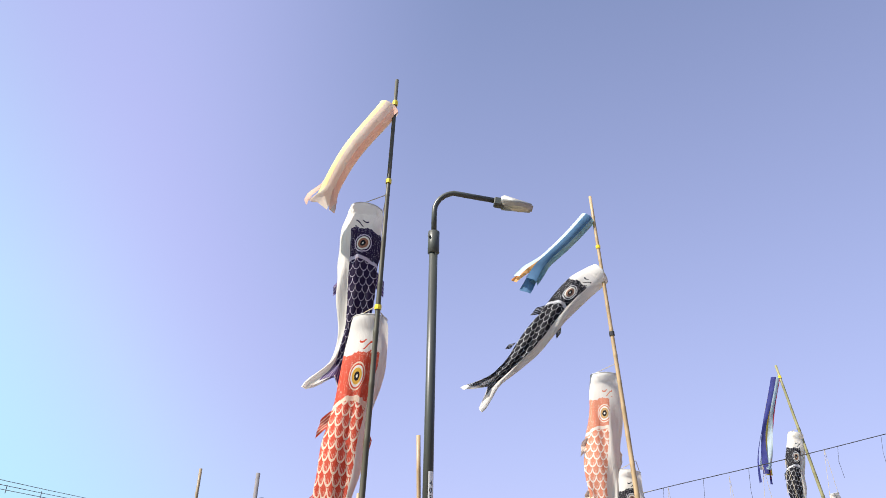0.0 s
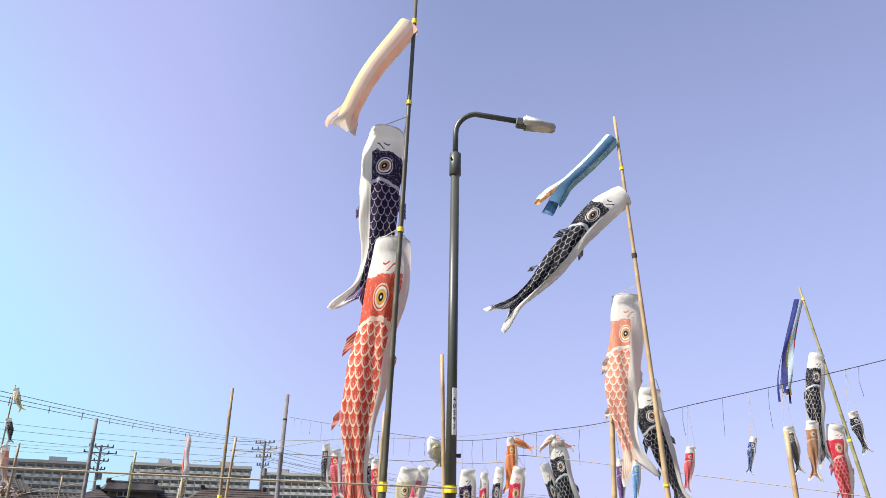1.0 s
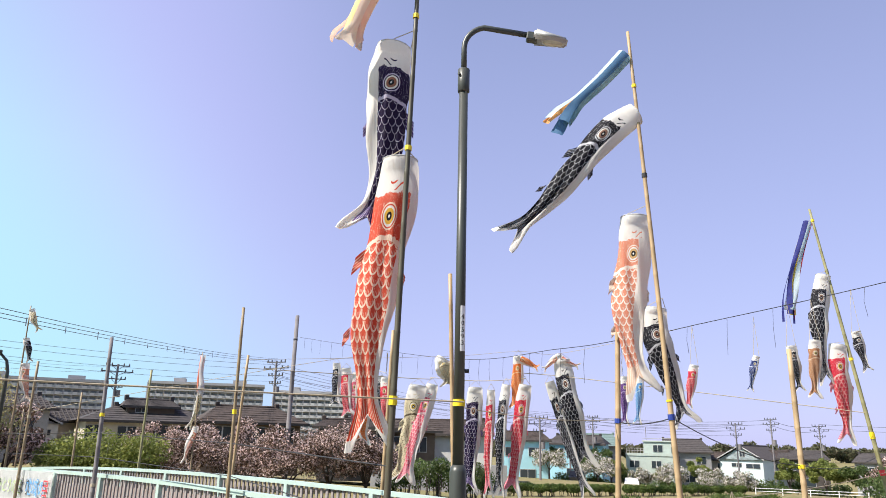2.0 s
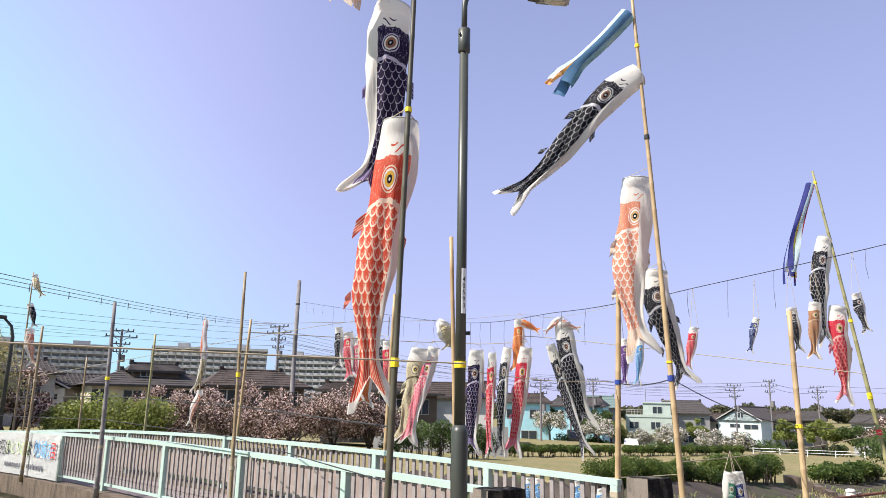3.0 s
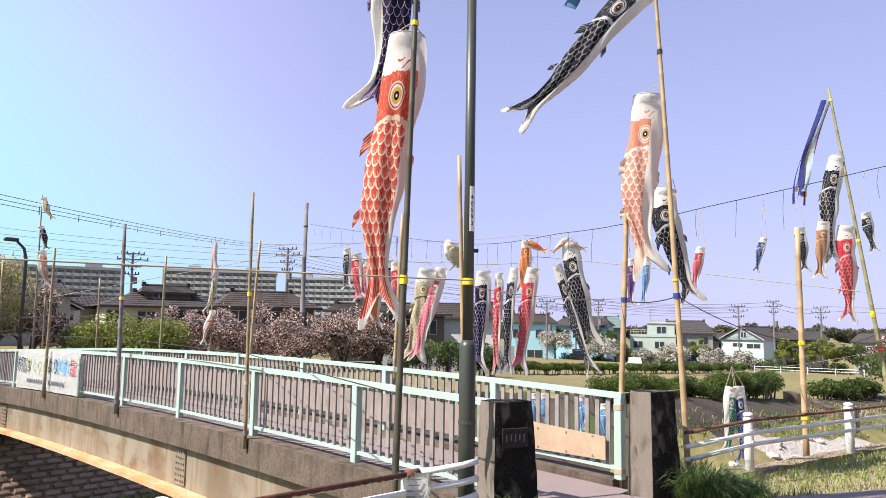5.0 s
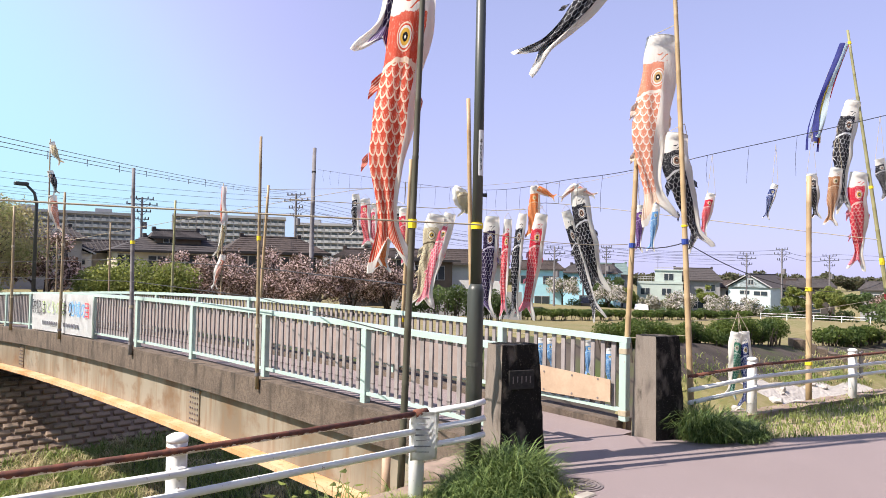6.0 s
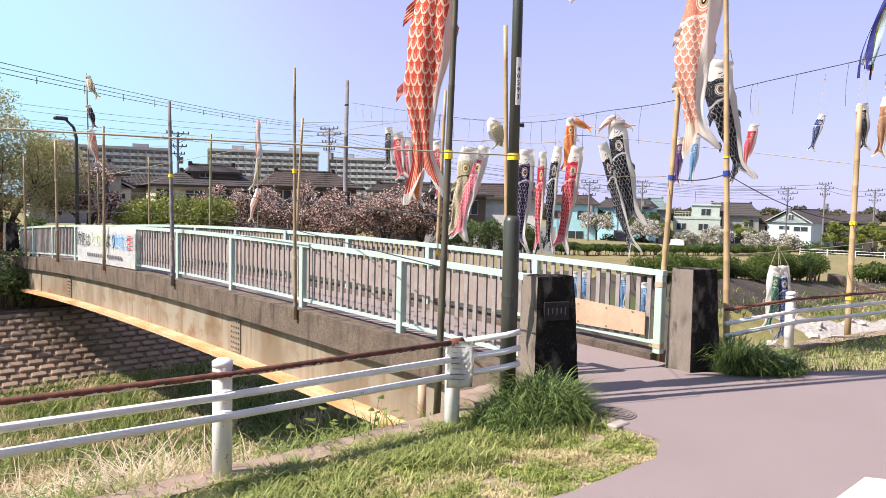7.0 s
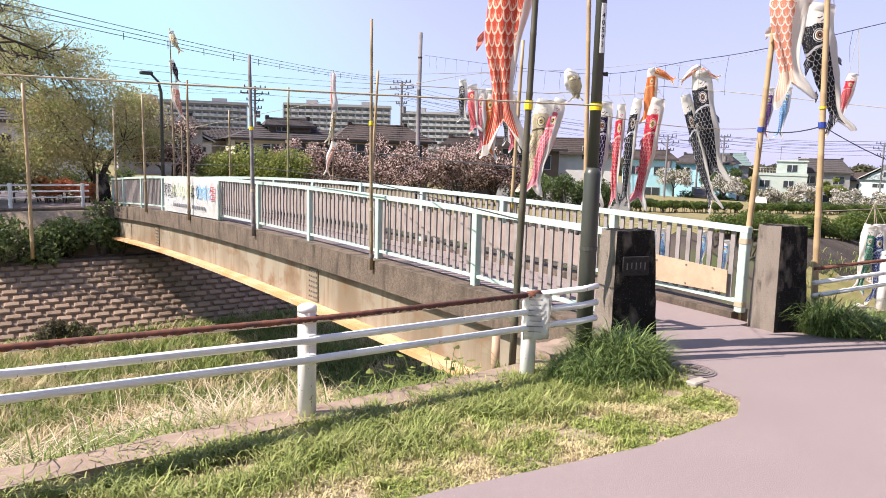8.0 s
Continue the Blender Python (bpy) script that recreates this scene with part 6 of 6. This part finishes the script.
wires("overhead power lines along the far street", (62, 45, 4.3), (80.6, 50.2, 5.0), ((0, 0, 0), (0, 0, -0.4), (0, 0, -0.8)), 0.5, 0.02)
wires("overhead power lines along the far street", (80.6, 50.2, 5.0), (93.0, 36.9, 4.6), ((0, 0, 0), (0, 0, -0.4), (0, 0, -0.8)), 0.5, 0.02)
wires("overhead power lines along the far street", (75, 50, 5.1), (94.4, 33.0, 5.1), ((0, 0, 0), (0, 0, -0.5)), 0.5, 0.025)
wires("overhead power lines along the far street", (94.4, 33.0, 5.1), (105.6, 30.7, 4.7), ((0, 0, 0), (0, 0, -0.6)), 0.5, 0.025)
wires("overhead power lines along the far street", (105.6, 30.7, 4.9), (120, -5, 5.0), ((0, 0, 0), (0, 0, -0.6)), 0.5, 0.025)

wires("thin overhead power lines above the far road", (-4, 30, 5.4), (29.7, 74.3, 8.4), ((0, 0, 0), (0.3, 0, -0.5), (0, 0, -1.2)), 0.7, 0.009)
wires("thin overhead power lines behind the carp streamers", (41.0, 62.8, 7.6), (93.0, 36.7, 4.4), ((0, 0, 0), (0, 0, -0.7), (0, 0, -1.3)), 1.0, 0.017)

fl = thing("street_lamp", "thin grey street lamp on the far road", "street lamp", (6.98, 26.2, -0.5))
part("post", bar([(0, 0, -0.3), (0, 0, 4.1), (-0.08, 0.0, 4.45), (-0.3, 0.02, 4.68)], [0.07, 0.055, 0.045, 0.04], 10), M["lamp_paint"], fl, smooth=True)
part("lamp_head", boxed(-0.68, -0.26, -0.09, 0.11, 4.66, 4.78, bevel=0.03), M["lamp_paint"], fl)

# ---- parked cars and low white rail beyond the field ----
M["car_white"] = simple("white_car_paint", (0.75, 0.75, 0.75), (0.70, 0.70, 0.70), 3, 0.25)
M["car_dark"] = simple("dark_car_paint", (0.03, 0.03, 0.035), (0.04, 0.04, 0.045), 3, 0.25)
M["tyre"] = simple("tyre_rubber", (0.02, 0.02, 0.02), (0.03, 0.03, 0.03), 9, 0.9)


def car(x, y, z, turn, m_, label):
    c = thing("car", label, "car", (x, y, z), group="parked cars", rz=turn)
    bm = bmesh.new()
    prof = [(-1.9, 0.3), (-1.95, 0.75), (-1.2, 0.9), (-0.7, 1.4), (0.9, 1.45), (1.7, 0.95), (1.95, 0.8), (1.95, 0.3)]
    a = [bm.verts.new((px, -0.8 + (0.12 if pz > 1 else 0), pz)) for px, pz in prof]
    b = [bm.verts.new((px, 0.8 - (0.12 if pz > 1 else 0), pz)) for px, pz in prof]
    bm.faces.new(a)
    bm.faces.new(b[::-1])
    for i in range(len(prof)):
        j = (i + 1) % len(prof)
        bm.faces.new((a[j], a[i], b[i], b[j]))
    bmesh.ops.recalc_face_normals(bm, faces=bm.faces)
    part("body", bm, m_, c)
    part("side_window", boxed(-0.75, 0.95, -0.80, 0.80, 0.98, 1.33, bevel=0.05), M["glass"], c)
    for q in (-1.2, 1.25):
        for s_ in (-0.78, 0.62):
            part("wheel", bar([(q, s_, 0.31), (q, s_ + 0.16, 0.31)], 0.31, 14), M["tyre"], c)
    return c


car(75.5, 42.2, field_z(75.5), 30, M["car_white"], "white parked car beyond the hedge")
car(71.0, 46.5, field_z(71.0), 30, M["car_dark"], "dark parked car beyond the hedge")
car(79.6, 36.3, field_z(79.6), 30, M["car_white"], "white parked car beside a dogwood tree")
wr = thing("pipe_fence", "low white rail along the far street", "fence", (62.6, 20.4, -1.97), group="river fences", rz=-72)
for z in (0.28, 0.5):
    part("rail", bar([(-3, 0, z), (5, 0, z)], 0.022, 6), WP, wr)
for x in (-3, -1, 1, 3, 5):
    part("post", bar([(x, 0, 0), (x, 0, 0.56)], 0.035, 8), WP, wr)
st = thing("bank_steps", "dark concrete steps down the river bank", "steps", (31.4, 10.6, 0), rz=-150)
for i in range(9):
    part("step", boxed(-0.55, 0.55, i * 0.42, i * 0.42 + 0.45, -1.6 - i * 0.18, -0.92 - i * 0.17), M["concrete"], st)

# rocks on the gravel
for i in range(26):
    x, yy = (random.uniform(8.3, 9.6), random.uniform(0.5, 1.1)) if i < 8 else (random.uniform(18.5, 28), random.uniform(5.8, 7.8))
    y = near_edge(x) + yy
    bm = bmesh.new()
    bmesh.ops.create_icosphere(bm, subdivisions=2, radius=1)
    r = random.uniform(0.14, 0.30) if i < 8 else random.uniform(0.08, 0.22)
    for v in bm.verts:
        v.co *= r * (1 + 0.5 * noise.noise(v.co * 1.6 + Vector((i * 3.1, 0, 0))))
        v.co.z *= 0.6
    tagged(part("rock", bm, M["gravel"]), "pale grey rock on the river bank", "rock", "rocks on the bank").matrix_basis = pose(x, y, ground_z(x, y) + r * 0.2)

# ---- grass ----
m = Mat("grass_blades", 0.6, spec=0.3)
k = m.mix(m.island(), (0.12, 0.175, 0.033), (0.42, 0.46, 0.14))
k = m.mix(m.noise(2.6, 6).ramp(0.44, 0.60), k, (0.55, 0.47, 0.27))
M["grass"] = m.base(k).thin(k, 0.3).mat
m = Mat("fresh_grass_blades", 0.6, spec=0.3)
k = m.mix(m.island(), (0.15, 0.19, 0.045), (0.36, 0.40, 0.14))
M["grass_fresh"] = m.base(k).thin(k, 0.3).mat
m = Mat("dark_grass_blades", 0.55, spec=0.35)
k = m.mix(m.island(), (0.04, 0.085, 0.022), (0.26, 0.34, 0.11))
M["grass_dark"] = m.base(k).thin(k, 0.3).mat
m = Mat("bank_grass_blades", 0.6, spec=0.3)
k = m.mix(m.island(), (0.10, 0.16, 0.035), (0.27, 0.30, 0.09))
k = m.mix(m.noise(0.8).ramp(0.5, 0.62), k, (0.50, 0.41, 0.24))
M["grass_bank"] = m.base(k).thin(k, 0.3).mat
m = Mat("straw", 0.7, spec=0.3)
k = m.mix(m.island(), (0.72, 0.60, 0.45), (0.36, 0.27, 0.18))
M["straw"] = m.base(k).thin(k, 0.2).mat


def blades(name, label, px, py, pz, height, width, bend, material, rng, outward=None):
    """Curved blades of grass, three joints each."""
    n = len(px)
    h = height * (0.55 + 0.75 * rng.random(n))
    a = rng.random(n) * 2 * np.pi
    dx, dy = np.cos(a), np.sin(a)
    if outward is not None:
        dx, dy = outward[0] + 0.5 * dx, outward[1] + 0.5 * dy
        q = np.hypot(dx, dy) + 1e-6
        dx, dy = dx / q, dy / q
    b = bend * h * (0.3 + rng.random(n))
    wx, wy = -dy * width, dx * width
    w2 = rng.random(n) * 0.6 + 0.6
    wx, wy = wx * w2, wy * w2
    base_ = np.stack([px, py, pz], 1)
    sv = np.stack([wx, wy, 0 * wx], 1)
    droop = np.clip(min(bend, 1.0) * (0.3 + 0.55 * rng.random(n)), 0, 0.85)

    def joint(u):
        return base_ + np.stack([dx * b * u ** 1.8, dy * b * u ** 1.8, h * (1.25 * u - droop * 1.25 * u ** 3)], 1)
    p1, p2, tip = joint(0.42), joint(0.76), joint(1.0)
    v = np.stack([base_ - sv * 0.8, base_ + sv * 0.8, p1 + sv, p1 - sv, p2 + sv * 0.75, p2 - sv * 0.75, tip], 1).reshape(-1, 3)
    i = np.arange(n)[:, None] * 7
    quads = (i + np.array([0, 1, 2, 3])).tolist() + (i + np.array([3, 2, 4, 5])).tolist()
    tris = (i + np.array([5, 4, 6])).tolist()
    me = bpy.data.meshes.new(name)
    me.from_pydata(v.tolist(), [], quads + tris)
    me.materials.append(material)
    return tagged(new(name, me), label, "grass", kind="stuff")


gz = np.vectorize(ground_z)
rng = np.random.default_rng(77)


def path_edge(x):
    return np.interp(x, [-40, 0, 1.85, 3.2, 4.05, 4.40, 4.45, 4.66, 5.1], [3.0, 2.75, 2.6, 2.38, 2.37, 2.55, 3.2, 3.42, 3.75])


def scatter(n, x0, x1, y0, y1, keep):
    x, y = x0 + (x1 - x0) * rng.random(n), y0 + (y1 - y0) * rng.random(n)
    k_ = keep(x, y)
    return x[k_], y[k_]


patch = np.vectorize(lambda x, y: noise.noise((x * 2.2, y * 2.2, 5.0)))
x, y = scatter(75000, -2.5, 5.0, 2.3, 3.95, lambda x, y: (y > path_edge(x) + 0.02 * np.sin(x * 9)) & (y < 3.80))
bare = patch(x, y)
k_ = (bare < 0.12) | (rng.random(len(x)) < 0.16)
x, y, bare = x[k_], y[k_], bare[k_]
clump = np.vectorize(lambda x, y: noise.noise((x * 9, y * 9, 1.0)))(x, y)
lift = (0.025 + 0.06 * np.clip((y - path_edge(x)) / 1.0, 0, 1)) * (0.55 + 1.6 * np.clip(clump + 0.2, 0, 1))
blades("verge_grass", "short trodden green and straw grass beside the path", x, y, gz(x, y), lift, 0.0035, 0.9, M["grass"], rng)
x, y = scatter(62000, -2.5, 4.9, 2.3, 3.9, lambda x, y: (y > path_edge(x) + 0.015 * np.sin(x * 11)) & (y < 3.80))
k_ = patch(x * 1.7, y * 1.7) < 0.28
x, y = x[k_], y[k_]
blades("turf", "low worn turf of yellow-green grass beside the path", x, y, gz(x, y), 0.026, 0.0045, 1.0, M["grass"], rng)
x, y = scatter(44000, 0.0, 4.6, 2.95, 3.85, lambda x, y: (rng.random(len(x)) < np.clip((y - 2.95) / 0.7 * (x + 0.4) / 3, 0, 1)) & (patch(x * 1.5, y * 1.5) < 0.12))
blades("long_grass", "longer green grass at the foot of the fence", x, y, gz(x, y), 0.12, 0.0038, 0.9, M["grass_fresh"], rng)

x, y = scatter(9000, -2.6, 4.2, 3.66, 3.83, lambda x, y: patch(x * 2.1 + 4, y) < 0.22)
blades("kerb_grass", "ragged grass growing against the kerb", x, y, gz(x, y), 0.10, 0.004, 0.9, M["grass"], rng)
x, y = scatter(1500, -2.6, 4.2, 3.96, 4.12, lambda x, y: patch(x * 1.3 + 9, y) < 0.1)
blades("kerb_grass", "straggling green grass behind the kerb", x, y, 0 * x - 0.1, 0.20, 0.004, 0.9, M["grass_bank"], rng)


def tuft(cx, cy, rad, n, h, w, material, name, label, bend=0.8, zb=0.0):
    """A clump of blades that stand up, lean every way and droop at the tips."""
    a, r = rng.random(n) * 2 * np.pi, rad * np.sqrt(rng.random(n))
    px, py = cx + r * np.cos(a), cy + r * np.sin(a)
    return blades(name, label, px, py, 0 * px + zb, h * (1.15 - 0.75 * (r / rad) ** 2), w, bend, material, rng,
                  (0.45 * np.cos(a) * r / rad + 0.5 * rng.normal(size=n), 0.45 * np.sin(a) * r / rad + 0.5 * rng.normal(size=n)))


tuft(4.27, 3.50, 0.36, 2600, 0.34, 0.0048, M["grass_dark"], "grass_tuft", "tall dark green grass tuft at the lamp and pillar", 0.95)
tuft(3.93, 3.46, 0.34, 1700, 0.24, 0.0045, M["grass_dark"], "grass_tuft", "green grass tuft at the foot of the lamp", 0.95)
tuft(4.50, 3.50, 0.16, 700, 0.24, 0.0048, M["grass_dark"], "grass_tuft", "green grass tuft beside the manhole cover", 0.95)
tuft(6.97, 3.20, 0.30, 1700, 0.40, 0.005, M["grass_dark"], "grass_tuft", "tall grass tuft at the bridge pillar", 0.95)
tuft(7.28, 3.02, 0.36, 1500, 0.26, 0.0055, M["grass_dark"], "grass_tuft", "grass tuft beside the path edge", 0.95)
x, y = scatter(
    30000, 6.7, 16, -0.8, 3.6, lambda x, y: (y < 4.0 - 0.2 * (x - 6) - 0.05) & (y > np.interp(x, [6.5, 6.9, 7.6, 9.5, 14, 16], [3.4, 3.1, 2.6, 1.6, -0.4, -1.1])))
blades("verge_grass", "short green grass between path and fence", x, y, 0 * x, 0.085, 0.005, 0.8, M["grass_fresh"], rng)
x, y = scatter(70000, -6, 9.0, 4.05, 13.5, lambda x, y: ~((x > 4.85) & (x < 7.3) & (y < 5.4)))
thin_ = rng.random(len(x)) < np.clip(1.25 - (y - 4) / 11, 0.25, 1)
x, y = x[thin_], y[thin_]
blades("bank_grass", "green and straw-coloured grass on the river bank", x, y, gz(x, y), 0.34, 0.006, 0.9, M["grass_bank"], rng)
x, y = scatter(32000, -6, 11, 13.0, 21.8, lambda x, y: x < 11)
blades("bed_grass", "green grass along the river bed", x, y, gz(x, y), 0.40, 0.012, 0.8, M["grass_bank"], rng)
for i in range(52):
    cx, cy = rng.uniform(-3.0, 2.1), 4.35 + 3.0 * rng.random() ** 2
    tuft(cx, cy, 0.36, 260, 0.42, 0.003, M["straw"], "dry_grass_tuft", "bleached dry grass tuft on the river bank", 1.5, ground_z(cx, cy) - 0.02)
x, y = scatter(30000, 8.0, 30, -1.5, 9, lambda x, y: (y > 4.0 - 0.2 * (x - 6) + 1.2) & ((y < 4.0 - 0.2 * (x - 6) + 5.7) | (y > 4.0 - 0.2 * (x - 6) + 7.9)) & (y < np.vectorize(far_edge)(x) - np.vectorize(panel_run)(x, y)) | (y < 4.0 - 0.2 * (x - 6) + 0.6) & (y > 4.0 - 0.2 * (x - 6) + 0.1) & (rng.random(len(x)) < 0.3) & (patch(x * 0.3, y * 0.3) < 0.2))
blades("bank_grass", "rough grass on the river bank beyond the fence", x, y, gz(x, y), 0.15, 0.008, 0.9, M["grass_bank"], rng)
x, y = scatter(26000, 12, 42, 2, 10.5, lambda x, y: (y > 4.0 - 0.2 * (x - 6) + 2.6) & ((y < 4.0 - 0.2 * (x - 6) + 5.8) | (y > 4.0 - 0.2 * (x - 6) + 7.8)) & (y < np.vectorize(far_edge)(x) - np.vectorize(panel_run)(x, y) + 0.4 + 1.2 * rng.random(len(x)) ** 3) & (patch(x * 0.25 + 9, y * 0.25) < 0.18))
blades("slope_grass", "rough green and straw grass on the far river slope", x, y, gz(x, y), 0.20, 0.012, 0.9, M["grass_bank"], rng)


# broad-leaved weeds by the kerb
for cx, cy, n in ((2.45, 4.25, 9), (3.0, 4.35, 10), (3.35, 4.55, 12), (2.75, 4.2, 7)):
    wd = thing("knotweed", "broad-leaved green weed growing behind the kerb", "weed", (cx, cy, ground_z(cx, cy)), group="weeds by the kerb")
    stem = bmesh.new()
    for i in range(n):
        a, h, r = rng.random() * 6.28, 0.18 + 0.32 * rng.random(), 0.05 + 0.2 * rng.random()
        tip = Vector((r * math.cos(a), r * math.sin(a), h))
        tube(stem, [(0.02 * math.cos(a), 0.02 * math.sin(a), -0.03), tip * 0.6, tip], [0.004, 0.003, 0.002], 4)
        lf = bmesh.new()
        s = 0.032 + 0.022 * rng.random()
        d, sd = Vector((math.cos(a), math.sin(a), 0.1)), Vector((-math.sin(a), math.cos(a), 0))
        vs = [lf.verts.new(tip + d * (u_ * s) + sd * (v_ * s) + Vector((0, 0, -0.3 * s * abs(v_)))) for u_, v_ in ((0, 0), (0.5, 0.62), (1.2, 0.5), (1.9, 0), (1.2, -0.5), (0.5, -0.62))]
        c0 = lf.verts.new(tip + d * s * 0.9 + Vector((0, 0, 0.1 * s)))
        for q in range(6):
            lf.faces.new((vs[q], vs[(q + 1) % 6], c0))
        part("leaf", lf, LEAF["bright"], wd)
    part("stems", stem, M["grass_dark"], wd)

# blocks of the far wall, one by one
first = None
bw, bh = 0.50, 0.23
rows_ = int(SL / bh)
for r in range(rows_):
    for c in range(28):
        x = -1.6 + c * bw + (bw / 2 if r % 2 else 0)
        if x > 12.6:
            continue
        mt = TILT @ pose(x, 0, r * bh + bh / 2)
        if first is None:
            bm = boxed(-bw / 2 + 0.055, bw / 2 - 0.055, -0.085, 0.02, -bh / 2 + 0.045, bh / 2 - 0.03, bevel=0.022)
            first = part("block", bm, M["block"], wall)
            first.matrix_basis = mt
        else:
            share("block", first.data, wall, mt)
